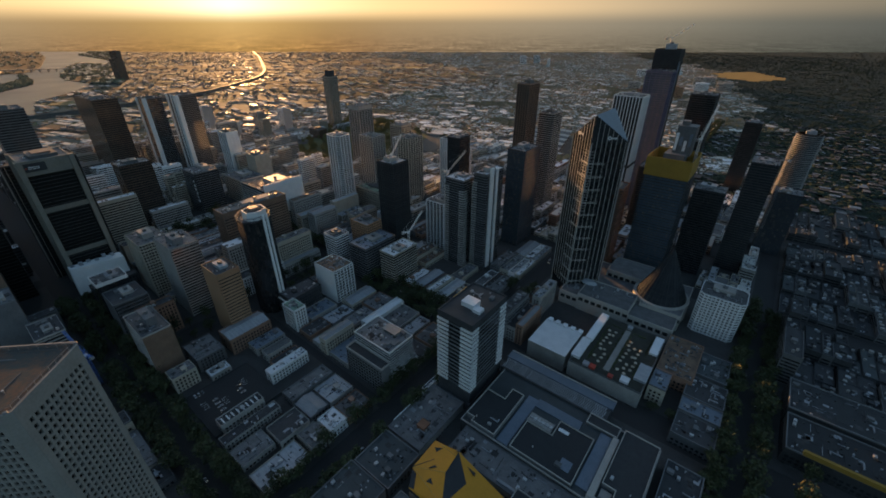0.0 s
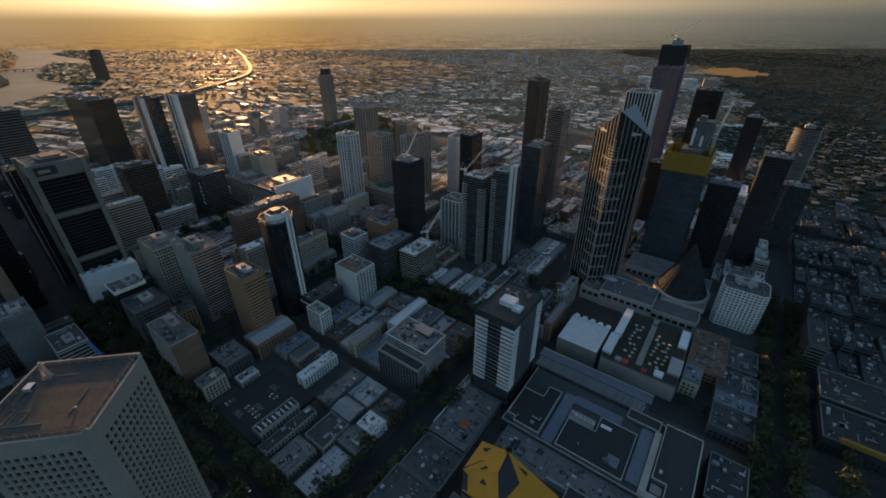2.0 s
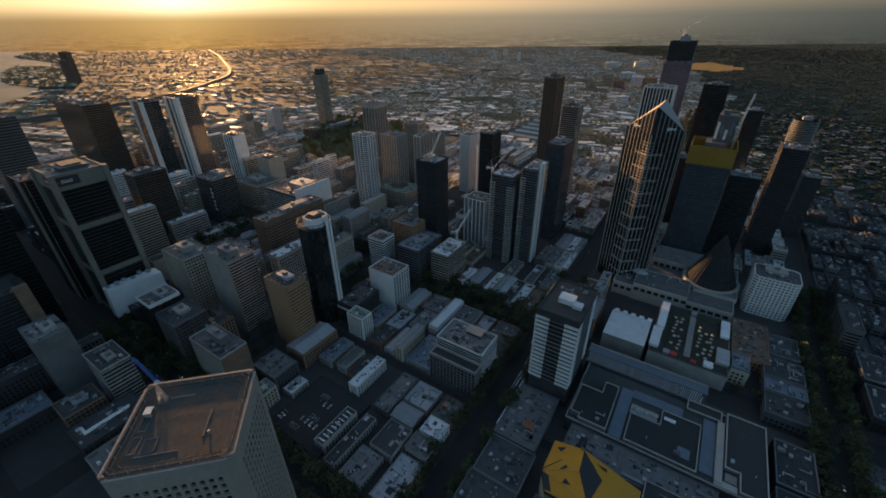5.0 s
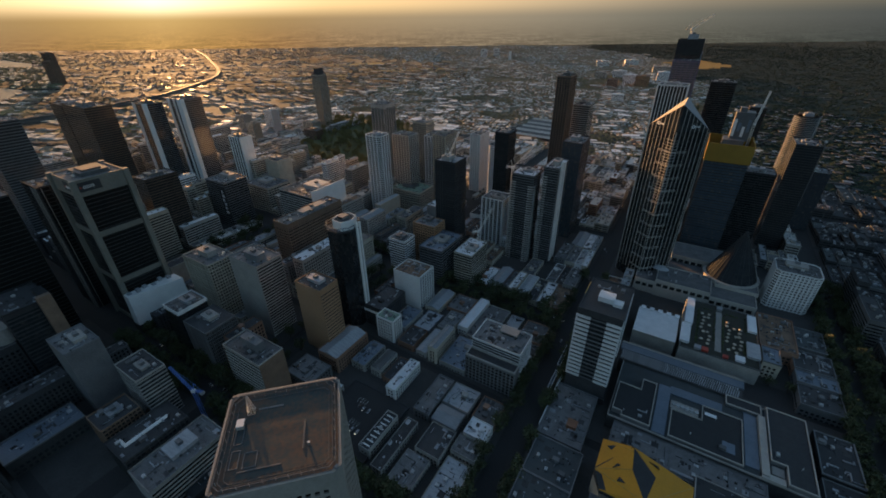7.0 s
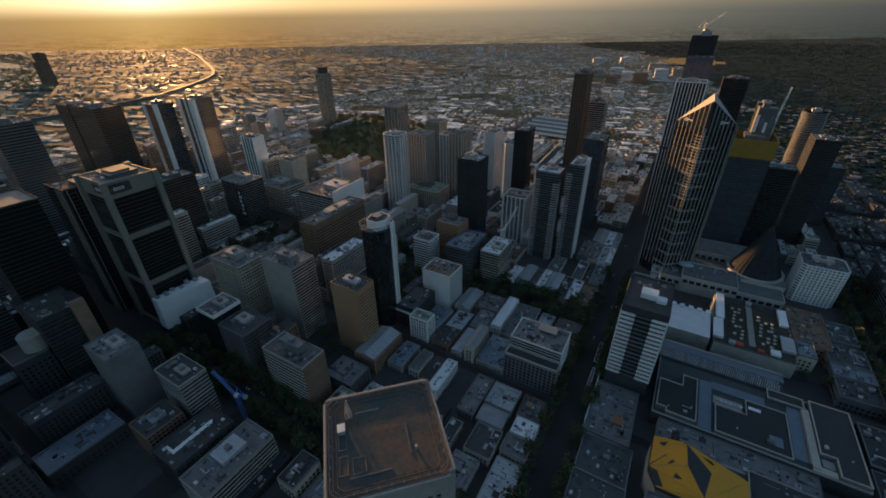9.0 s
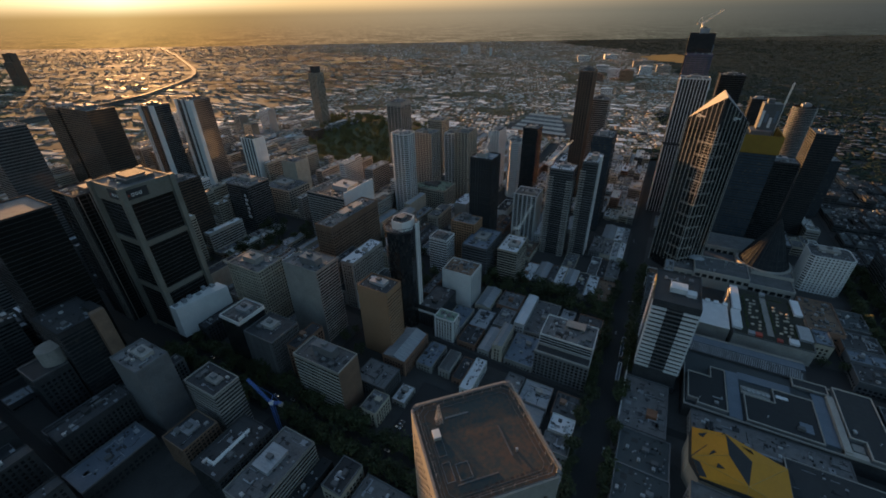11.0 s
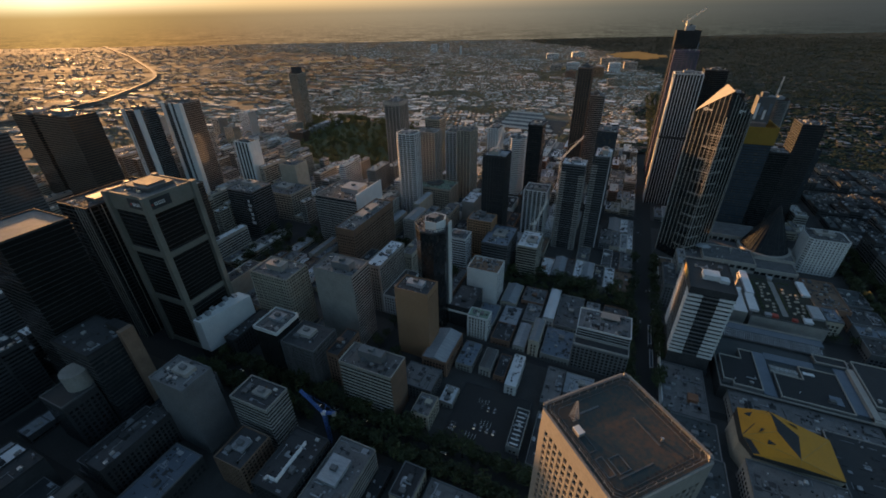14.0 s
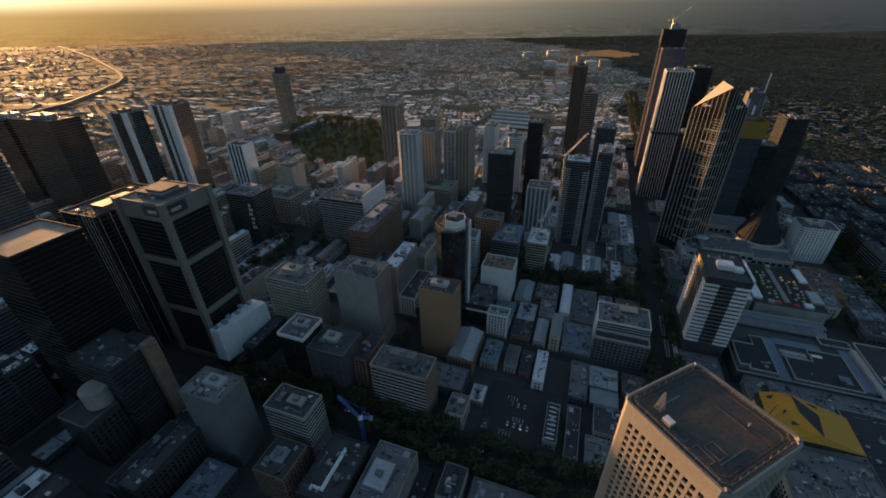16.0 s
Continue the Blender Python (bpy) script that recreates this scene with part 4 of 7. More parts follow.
# ---- low building under a folded yellow roof ----
def yellow_roof():
    ob = thing("arcade_building", "low building under a folded yellow roof with dark triangular vents", "building", -95, 122)
    take(-128, -60, 98, 152)
    A, R, C, K, N, M, M2 = (-26.4, 22), (-6.9, 24.1), (32.5, 21.5), (-26.5, -2), (-6.2, 19.8), (-5, 6.5), (9.4, 10.5)
    E, P, G, F = (5.5, -10.5), (-20.5, -13), (5.5, -13.5), (32, -11)
    z = {A: 33.6, R: 36.2, C: 26.5, K: 32.0, N: 36.8, M: 36.0, M2: 33.2, E: 33.6, P: 28.0, G: 29.5, F: 26.0}
    ring = [P, G, F, C, R, A, K]
    part("wall", Shape().prism(ring, 0, 25), "render_cream", ob)
    for face in ((A, N, R), (A, K, N), (K, M, N), (K, E, M), (K, P, E), (P, G, E), (G, F, E), (F, C, E), (E, C, M2), (M2, C, R)):
        part("roof_fold", Shape().poly([(x, y, z[(x, y)]) for x, y in face]), "yellow_roof", ob)
    part("skylight", Shape().poly([(x, y, z[(x, y)] - 0.05) for x, y in (R, N, M)]).poly([(x, y, z[(x, y)] - 0.05) for x, y in (R, M, M2)]).poly([(x, y, z[(x, y)] - 0.05) for x, y in (M, E, M2)]), "bitumen", ob, "dark diamond skylight")
    s = Shape()
    for a, b in zip(ring, ring[1:] + ring[:1]):
        s.poly([(*a, 24.5), (*b, 24.5), (*b, z[b]), (*a, z[a])])
    part("fascia", s, "dark_panel", ob)
    a, b, c = ((*p, z[p] + 0.12) for p in (K, P, E))
    a, b, c = Vector(a), Vector(b), Vector(c)
    part("skylight", Shape().poly([a.lerp(b, 0.1), a.lerp(b, 0.95), a.lerp(b, 0.95).lerp(c, 0.16), a.lerp(b, 0.1).lerp(c, 0.14)]), "bitumen", ob, "dark slit skylight")

    def on(face, u, v):
        a, b, c = ((*p, z[p]) for p in face)
        return Vector(a) * u + Vector(b) * v + Vector(c) * (1 - u - v)

    # small triangular vents standing proud of the folds
    for face, u, v in (((A, K, N), 0.52, 0.16), ((K, M, N), 0.42, 0.4), ((K, E, M), 0.42, 0.36), ((M2, C, R), 0.3, 0.25)):
        a, b, c = on(face, u - 0.1, v + 0.09), on(face, u + 0.1, v + 0.03), on(face, u - 0.01, v - 0.11)
        up = Vector((0, 0, 0.25))
        g = Shape().poly([a + up, b + up, c + up]).poly([a, b, b + up * 4]).poly([a, b + up * 4, c + up])
        part("vent", g, "bitumen", ob, "dark triangular vent")
    for a, b in ((R, K), (K, E), (E, C), (A, N), (K, M), (E, G), (E, F)):
        w = 0.5 if (a, b) == (R, K) else 0.22
        part("seam", Shape().beam((*a, z[a] + 0.1), (*b, z[b] + 0.1), w), "ochre" if w < 0.4 else "dark_panel", ob)


yellow_roof()

# ---- named blocks and towers ----
tower("office_tower", "tan panelled office tower with narrow corner windows", -399, -367, 118, 140, 88, "tan_panel", floor=3.6, bands=0.62, solid="swn", top=3, seed=11, roof="roof_dark", plant=3.0)
tower("office_block", "grey office block with white window bands", -412, -365, 47, 70, 61.5, "pale_concrete", floor=3.7, bands=0.42, solid="ew", blank="brown_stone", top=1.5, seed=12, plant=8.0, roof="roof_grey")
tower("office_block", "white walled office block with ribbed side", -369, -334, 223, 251, 53, "white_paint", floor=3.6, bands=0.25, solid="sw", pier_sides="en", piers=0.5, step=5, seed=13, roof="roof_rust", plant=0, clutter=12)
tower("office_tower", "dark brown stone slab of offices", -508, -484, 183, 268, 96, "brown_stone", floor=3.7, bands=0.5, piers=0.2, step=3, top=5, seed=14, roof="roof_grey", plant=2, clutter=16)
tower("hotel_tower", "grey concrete tower with brown balconies", -476, -434, 106, 134, 98, "concrete", floor=3.2, bands=0.4, solid="s", seed=15, plant=7, roof="roof_grey")
tower("office_block", "cream office block with stepped roof", -547, -502, 96, 126, 83, "render_cream", floor=3.6, bands=0.45, piers=0.3, step=3, seed=16, plant=6)
tower("office_block", "dark glass office block with a white roof edge", -495, -470, 45, 72, 72, "white_paint", floor=3.6, bands=0.0, top=2.5, seed=17, plant=2.5, roof="roof_grey")
tower("office_block", "grey office block ribbed with thin fins", -470, -436, 47, 76, 62, "grey_panel", floor=3.6, bands=0.2, piers=0.6, step=1.6, pier_w=0.5, seed=18, plant=3, roof="roof_dark")
tower("office_block", "lavender-grey block with blank windowless walls", -510, -477, -31, -8, 82, "grey_panel", floor=3.6, bands=0.4, solid="sen", seed=19, plant=3, clutter=12)
tower("black_tower", "black glass slab tower with a plain grey roof", -655, -609, -33, 10, 168, "dark_panel", "smoked_glass", floor=3.9, bands=0.08, seed=21, roof="roof_grey", plant=0, clutter=-1)
lined_tower = tower("office_tower", "slim black tower with thin pale upright lines", -678, -638, 34, 100, 160, "dark_panel", "smoked_glass", floor=3.8, bands=0.2, piers=0.5, step=9, seed=22, roof="roof_dark", plant=3)
for k in range(4):
    part("edge_line", Shape().box(6 + k * 4, 6.4 + k * 4, -33.7, -33.2, 8, 160), "pale_concrete", lined_tower)
    part("edge_line", Shape().box(20.2, 20.7, -30 + k * 9, -29.6 + k * 9, 8, 160), "pale_concrete", lined_tower)
tower("office_tower", "black glass tower with a pale rounded penthouse", -401, -371, 159, 190, 124, "dark_panel", floor=3.7, bands=0.0, cut=8.5, seed=23, roof="roof_grey", plant=0, clutter=2)
def bands_block():
    ob = tower("office_block", "dark office block with thin white floor lines over a broad podium", -245, -199, 176, 206, 47, "white_paint", floor=2.9, bands=0.16, top=0.8, base=0.0, seed=24, roof="roof_grey", plant=0, clutter=9)
    o = rect(-23.4, 23.4, -26, -15.1)
    part("podium", Shape().prism(o, 0, 35.6), "grey_panel", ob)
    part("podium_edge", Shape().ring(o, rect(-23.4, 23.4, -26, -15.1, 0.8), 35.6, 37.4), "concrete", ob, "pale podium parapet")
    part("podium_roof", Shape().prism(rect(-23.4, 23.4, -26, -15.1, 0.8), 35.5, 35.9), "roof_dark", ob)
    g = Shape()
    for k in range(8):
        for i in range(13):
            u = -21.6 + i * 3.6
            g.box(u - 1.1, u + 1.1, -26.08, -25.8, 6 + k * 3.6, 8 + k * 3.6)
    part("window_panes", g, "glass", ob, "rows of dark windows", "stuff")
    room = part("plant_room", Shape().box(-4, 12, 3, 12, 46.9, 50).box(-4.3, 12.3, 2.7, 12.3, 50, 50.4), "concrete", ob)
    part("louvre", Shape().box(-2, 10, 2.8, 3.0, 47.6, 49.4), "dark_panel", room)
    part("plant_room", Shape().box(13, 20, -6, 1, 46.9, 48.6), "grey_panel", ob)


bands_block()
low_terrace = low_house(-371, -347, 174, 213, 37, random.Random(58), "dark_panel", "roof_dark", clutter=3, gable=False, level=True)
part("parapet", Shape().box(-12.2, 12.2, -20.0, -19.4, 32 - 14, 20.4).box(-12.4, -11.8, -19.4, 19.4, 18, 20.4), "white_paint", low_terrace, "pale roof edge")
tower("hotel_tower", "white gridded hotel block with square windows", -6, 35, 435, 468, 53, "white_paint", floor=3.3, bands=0.5, piers=0.3, step=3.6, pier_w=1.5, seed=25, roof="roof_grey", plant=3, cut=4)
for x0, x1, y0, y1, h, seed, strips in ((-953, -918, 268, 300, 176, 26, ((-17.5, -13), (-10.5, -8.5), (14, 17.5))), (-916, -875, 308, 345, 181, 27, ((-20.5, -13), (-2, 3), (9, 20.5)))):
    ob = tower("apartment_tower", "dark grey residential tower with white upright strips", x0, x1, y0, y1, h, "grey_panel", floor=3.3, bands=0.3, seed=seed, plant=4)
    for a, b in strips:
        part("white_strip", Shape().box(a, b, -(y1 - y0) / 2 - 0.7, -(y1 - y0) / 2 + 0.2, 6, h + 1.5), "white_paint", ob, "white upright strip")
    part("white_strip", Shape().box((x1 - x0) / 2 - 0.2, (x1 - x0) / 2 + 0.7, -(y1 - y0) / 2, -(y1 - y0) / 2 + 6, 6, h + 1.5), "white_paint", ob, "white upright strip")
tower("apartment_tower", "slim white tower with a dark upright seam", -824, -792, 345, 368, 119, "white_paint", floor=3.3, bands=0.0, solid="we", piers=0.6, step=8, pier_w=3, seed=28, plant=3)
tower("office_tower", "dark office tower against the low sun", -1150, -1100, 215, 262, 168, "umber_panel", floor=3.8, bands=0.4, seed=29, plant=5)
tower("office_tower", "dark office tower against the low sun", -1062, -975, 205, 246, 175, "umber_panel", floor=3.8, bands=0.4, seed=30, plant=5)
tower("office_tower", "dark office tower with light floor bands", -930, -886, 62, 104, 186, "grey_panel", floor=3.8, bands=0.4, seed=31, plant=5)
tower("apartment_tower", "dark concrete tower under construction", -398, -368, 358, 388, 137, "dark_panel", floor=3.3, bands=0.3, piers=0.3, step=4, seed=32, plant=5, roof="roof_blue")
tower("apartment_tower", "slender white tower with narrow balconies", -456, -436, 565, 600, 119, "white_paint", floor=3.2, bands=0.50, piers=0.5, step=5, pier_w=2, seed=33, plant=4)
tower("apartment_tower", "slim black glass residential tower", -366, -344, 470, 498, 153, "dark_panel", floor=3.3, bands=0.15, seed=34, plant=2)
tower("apartment_tower", "brown banded residential tower", -484, -460, 486, 522, 131, "render_cream", floor=3.2, bands=0.36, piers=0.6, step=6, seed=35, plant=4)
tower("apartment_tower", "grey residential tower with many balconies", -510, -490, 500, 526, 124, "white_paint", floor=3.2, bands=0.34, piers=0.6, step=7, seed=36, plant=4)
tower("office_tower", "plain cream concrete tower of offices", -576, -546, 560, 588, 128, "render_cream", floor=3.5, bands=0.38, piers=0.5, step=5, seed=37, plant=4)
tower("apartment_tower", "rounded white banded tower", -412, -384, 538, 568, 112, "white_paint", floor=3.3, bands=0.62, cut=7, seed=38, plant=3)
tower("apartment_tower", "dark residential tower with pale rooftop", -270, -243, 480, 525, 149, "dark_panel", floor=3.3, bands=0.25, seed=39, plant=5, glass="blue_glass")
zebra = tower("apartment_tower", "tall tower striped in white and black", -181, -143, 604, 636, 212, "white_paint", floor=3.3, bands=0.0, piers=1.0, step=4.2, pier_w=0.9, seed=40, plant=3)
part("belt", Shape().ring(rect(-19.8, 19.8, -16.8, 16.8), rect(-19.8, 19.8, -16.8, 16.8, 0.6), 117, 121), "dark_panel", zebra, "dark service floor")
tower("apartment_tower", "purple-grey tower with open top floors", -179, -141, 736, 764, 233, "purple_mesh", "blue_glass", floor=3.3, bands=0.3, piers=0.4, step=8, seed=41, plant=0)
high_rise = tower("apartment_tower", "dark unfinished skyscraper with a crane above its roof", -181, -143, 768, 798, 262, "dark_panel", floor=3.5, bands=0.25, seed=42, top=22, plant=8, clutter=0)
part("edge_strip", Shape().box(19.1, 20.3, -15, -8, 60, 246), "roof_blue", high_rise, "blue-grey glazed edge")
tower("apartment_tower", "unfinished dark glass tower of a building site", -102, -56, 514, 565, 143, "dark_panel", "blue_glass", floor=3.5, bands=0.25, seed=43, plant=0)
tower("apartment_tower", "tall slim brown tower with upright ribs", -318, -297, 580, 612, 219, "brown_stone", floor=3.3, bands=0.2, piers=0.6, step=4.5, seed=44, plant=4)
tower("apartment_tower", "dark tower with white balcony bands", -300, -274, 626, 660, 172, "concrete", floor=3.3, bands=0.3, seed=45, plant=4)


def wavy_tower(x, y, w, d, h):
    """A blue glass core inside rings of white balconies that swell and shrink floor by floor."""
    ob = thing("apartment_tower", "blue glass tower wrapped in wavy white balcony rings", "apartment tower", x, y)
    take(x - w / 2, x + w / 2, y - d / 2, y + d / 2)
    rim = [(math.cos(a * math.pi / 14), math.sin(a * math.pi / 14)) for a in range(28)]
    part("core", Shape().prism([(u * (w / 2 - 2.5), v * (d / 2 - 2.5)) for u, v in rim], 0, h), "blue_glass", ob)
    for k in range(int(h / 3.3) - 2):
        z = 8 + k * 3.3
        o = []
        for i, (u, v) in enumerate(rim):
            q = 1 + 0.02 * math.sin(k * 0.3 + i * 0.9) + 0.06 * max(0, z / h - 0.85)
            o.append((u * w / 2 * q, v * d / 2 * q))
        part("balcony", Shape().ring(o, [(u * 0.86, v * 0.86) for u, v in o], z, z + 0.55), "concrete", ob, "pale balcony ring")
    part("roof", Shape().prism([(u * (w / 2 - 1), v * (d / 2 - 1)) for u, v in rim], h - 0.4, h), "roof_dark", ob)
    part("plant_room", Shape().box(-7, 8, -6, 6, h, h + 5).box(-3, 5, -4, 4, h + 5, h + 7), "roof_metal", ob)


wavy_tower(59, 981, 42, 38, 126)
tower("apartment_tower", "tall dark slab with narrow floor bands", -6, 22, 600, 640, 152, "dark_panel", floor=3.3, bands=0.3, seed=47, plant=2)
tower("apartment_tower", "white tower with dark upper floors and ribs", -627, -598, 505, 538, 165, "concrete", floor=3.2, bands=0.38, piers=0.6, step=7, seed=48, top=6, plant=5)
tower("apartment_tower", "pale residential tower with balconies", -541, -511, 384, 412, 146, "white_paint", floor=3.1, bands=0.34, piers=0.7, step=7, seed=49, cut=5, plant=3)
tower("apartment_tower", "pale residential tower with arched top", -541, -508, 452, 480, 133, "pale_concrete", floor=3.1, bands=0.36, piers=0.6, step=6, seed=50, plant=3)
tower("office_block", "old stone block with a green copper roof", -535, -475, 430, 472, 50, "render_cream", floor=4, bands=0.4, piers=0.5, step=4, seed=51, roof="copper_green", plant=3, clutter=4)
tower("apartment_tower", "white framed apartment block", -350, -318, 402, 432, 80, "white_paint", floor=3.2, bands=0.2, piers=1.2, step=6, pier_w=1.4, seed=52, plant=2)
tower("apartment_tower", "dark tower with white edges", -301, -272, 383, 410, 129, "grey_panel", floor=3.2, bands=0.25, seed=53, plant=3, roof="roof_white")
tower("apartment_tower", "dark tower with a tall white blade", -264, -246, 392, 432, 140, "grey_panel", floor=3.2, bands=0.25, seed=54, plant=6, roof="roof_white")
tower("office_block", "tan gridded office block", -399, -367, 305, 330, 70, "tan_panel", floor=3.5, bands=0.4, piers=0.5, step=3.5, seed=55, plant=4)
tower("office_block", "grey office block with white end wall", -603, -538, 266, 330, 88, "concrete", floor=3.6, bands=0.45, seed=56, plant=6, solid="")
edge_tower = tower("apartment_tower", "slim tower with a dark crown on the town's edge", -1098, -1070, 800, 832, 160, "render_cream", floor=3.3, bands=0.3, piers=0.4, step=5, seed=57, plant=0)
part("crown", Shape().box(-8, 9, -10, 11, 160, 177).box(-8.3, 9.3, -10.3, 11.3, 177, 178), "dark_panel", edge_tower, "dark crown")
part("side_wall", Shape().box(-14.3, -13.4, -10, 6, 20, 166), "brown_stone", edge_tower)
tower("office_tower", "dark banded office tower", -742, -710, 150, 192, 118, "umber_panel", floor=3.6, bands=0.4, seed=58, plant=4)
tower("office_block", "grey court building with a tall printed banner", -728, -683, 234, 272, 91, "grey_panel", floor=3.6, bands=0.4, seed=59, plant=5)
tower("office_block", "cream law court with arched top windows", -740, -680, 300, 345, 62, "render_cream", floor=4, bands=0.35, piers=0.5, step=6, seed=60, plant=4)
tower("office_block", "plain cream block with blank walls", -738, -706, 347, 376, 90, "render_cream", floor=3.6, bands=0.5, solid="se", seed=160, plant=3)
tower("office_block", "grey office block with dark glass side", -370, -338, 275, 326, 58, "grey_panel", floor=3.5, bands=0.3, seed=61, plant=3, roof="roof_blue")
tower("office_block", "low office block with a pale rooftop", -330, -306, 290, 332, 54, "render_cream", floor=3.5, bands=0.35, seed=62, plant=3, roof="roof_white")
tower("office_block", "small white office block with flat roof", -412, -388, 270, 292, 60, "white_paint", floor=3.4, bands=0.4, seed=63, plant=3)
tower("apartment_tower", "dark tower with a pale rooftop sign frame", -118, -80, 790, 826, 198, "dark_panel", floor=3.4, bands=0.3, seed=64, plant=3)
tower("apartment_tower", "slender grey tower near the college", -40, -12, 940, 968, 140, "dark_panel", floor=3.3, bands=0.3, seed=65, plant=4)
tower("apartment_tower", "grey-blue tower with pale balconies", 30, 62, 690, 722, 96, "dark_panel", "blue_glass", floor=3.3, bands=0.3, seed=66, plant=3)
tower("apartment_tower", "dark tower beside the avenue with pale blinds", -52, -18, 560, 592, 120, "dark_panel", floor=3.3, bands=0.3, seed=67, plant=3)
tower("apartment_tower", "low grey tower with a flat dark top", -138, -104, 646, 680, 110, "dark_panel", floor=3.3, bands=0.35, seed=68, plant=3)
tower("office_block", "red and grey block under scaffolding", -140, -118, 500, 530, 120, "terracotta", floor=3.3, bands=0.3, seed=69, plant=3)

# ---- the department stores: wide flat roofs at several heights ----
def flat_store(name, label, x0, x1, y0, y1, z, wall="concrete", roof="roof_dark", rim="grey_panel", lip=0.9, clutter=4, seed=1, z0=0.0, windows=True):
    ob = thing(name, label, "building", (x0 + x1) / 2, (y0 + y1) / 2, z0)
    take(x0, x1, y0, y1)
    w, d, h = x1 - x0, y1 - y0, z - z0
    o = rect(-w / 2, w / 2, -d / 2, d / 2)
    part("wall", Shape().prism(o, 0, h - 0.4), wall, ob)
    part("parapet", Shape().ring(o, rect(-w / 2, w / 2, -d / 2, d / 2, 0.7), h - 0.4, h + lip), rim, ob)
    part("roof", Shape().prism(rect(-w / 2, w / 2, -d / 2, d / 2, 0.7), h - 0.6, h - 0.1), roof, ob)
    roof_clutter(ob, random.Random(seed), -w / 2 + 1, w / 2 - 1, -d / 2 + 1, d / 2 - 1, h - 0.1, clutter)
    if clutter:
        small_bits(ob, random.Random(seed + 50), w - 2, d - 2, h - 0.1)
    if windows:
        g = Shape()
        for k in range(int((h - 3) / 4)):
            for i in range(int((w - 2) / 3.5)):
                u = -w / 2 + 2 + i * 3.5
                g.box(u, u + 2.0, -d / 2 - 0.05, -d / 2 + 0.1, 1.2 + k * 4, 3.4 + k * 4)
            for i in range(int((d - 2) / 3.5)):
                u = -d / 2 + 2 + i * 3.5
                for sx in (-1, 1):
                    g.box(sx * w / 2 - 0.05, sx * w / 2 + 0.05, u, u + 2.0, 1.2 + k * 4, 3.4 + k * 4)
        if g.f:
            part("window_panes", g, "glass", ob, "dark window panes", "stuff")
    return ob


store = flat_store("department_store", "wide department store with flat dark roofs and pale parapets", -124, 9, 179, 248, 20, "dark_panel", "roof_teal", "concrete", clutter=0, windows=False)
cx, cy = -57.5, 213.5


def raised(outline, z, roof, clutter=4, seed=1):
    """A higher roof with a pale rim on the store, its outline in the town's measures."""
    o = [(x - cx, y - cy) for x, y in outline]
    n, inner = len(o), []
    for i in range(n):      # each corner moved inwards between its two sides
        (ax, ay), (bx, by), (qx, qy) = o[i - 1], o[i], o[(i + 1) % n]
        d0, d1 = Vector((bx - ax, by - ay)).normalized(), Vector((qx - bx, qy - by)).normalized()
        inner.append((bx - 0.6 * (d0.y + d1.y), by + 0.6 * (d0.x + d1.x)))
    part("upper_wall", Shape().prism(o, 19.5, z), "grey_panel", store)
    part("upper_rim", Shape().ring(o, inner, z, z + 1.1), "pale_concrete", store)
    part("upper_roof", Shape().prism(inner, z - 0.1, z + 0.15), roof, store)
    xs, ys = [p[0] for p in o], [p[1] for p in o]
    roof_clutter(store, random.Random(seed), min(xs) + 2, max(xs) - 2, min(ys) + 2, (min(ys) + max(ys)) / 2, z + 0.15, clutter)


raised([(-81, 181), (-33, 181), (-33, 225), (-60, 225), (-60, 209), (-81, 209)], 22, "bitumen", 2, 5)
raised([(-8, 180), (8, 180), (8, 247), (-17, 247), (-17, 195), (-8, 195)], 23.5, "bitumen", 2, 6)
raised([(-115, 180), (-94, 180), (-94, 228), (-105, 228), (-105, 215), (-122, 215), (-122, 184), (-115, 184)], 24, "bitumen", 3, 7)
raised([(-44, 237), (-20, 237), (-20, 247.5), (-44, 247.5)], 22, "bitumen", 2, 8)
for x0, x1, y0, y1, z, m in ((-92, -83, 181, 234, 20.6, "roof_blue"), (-31.5, -23, 185, 236, 20.7, "roof_blue"), (-83, -46, 227, 236, 20.8, "roof_blue"), (-46, -38, 188, 197, 22.4, "roof_blue"),
                             (-22.5, -18, 181, 236, 23.4, "pale_concrete"), (-22.5, -9, 179.2, 184, 22.4, "pale_concrete"), (-16, -9, 186, 193, 21.5, "concrete"), (-82, -62, 211, 219.5, 21.4, "concrete"), (-58, -50, 216, 219, 22.6, "roof_white")):
    part("roof_panel", Shape().box(x0 - cx, x1 - cx, y0 - cy, y1 - cy, 19.6, z), m, store)
o = [(1.5 * math.cos(a * math.pi / 4), 1.5 * math.sin(a * math.pi / 4)) for a in range(8)]
for k in range(6):
    g = Shape().ring(o, [(x * 0.75, y * 0.75) for x, y in o], 0, 1.2).prism([(x * 0.7, y * 0.7) for x, y in o], 0, 0.7)
    part("roof_fan", g, "steel", store, "round roof fan").location = (-80 + k * 3.3 - cx, 215 - cy, 21.4)
terrace = flat_store("shop_building", "lower terrace of the store with a pale flat roof", -118, -18, 153, 178.8, 17, "concrete", "roof_grey", lip=0.6, clutter=10, seed=93)
for k in range(2):
    part("hatch_row", Shape().box(-40 + k * 3.2, -38 + k * 3.2, -3, 5, 16.8, 17.9), "bitumen", terrace, "row of dark roof hatches")
part("long_vent", Shape().box(-8, 26, -11, -8.6, 16.8, 18.4).box(-7, 25, -10.6, -9, 18.4, 18.8), "roof_metal", terrace)
flat_store("shop_building", "narrow row of dark shops beside the store", 14, 38, 164, 204, 17, "grey_panel", "roof_dark", "grey_panel", clutter=8, seed=94)
flat_store("shop_building", "narrow row of dark shops beside the store", 14, 38, 206, 246, 19, "dark_panel", "bitumen", "grey_panel", clutter=8, seed=95)
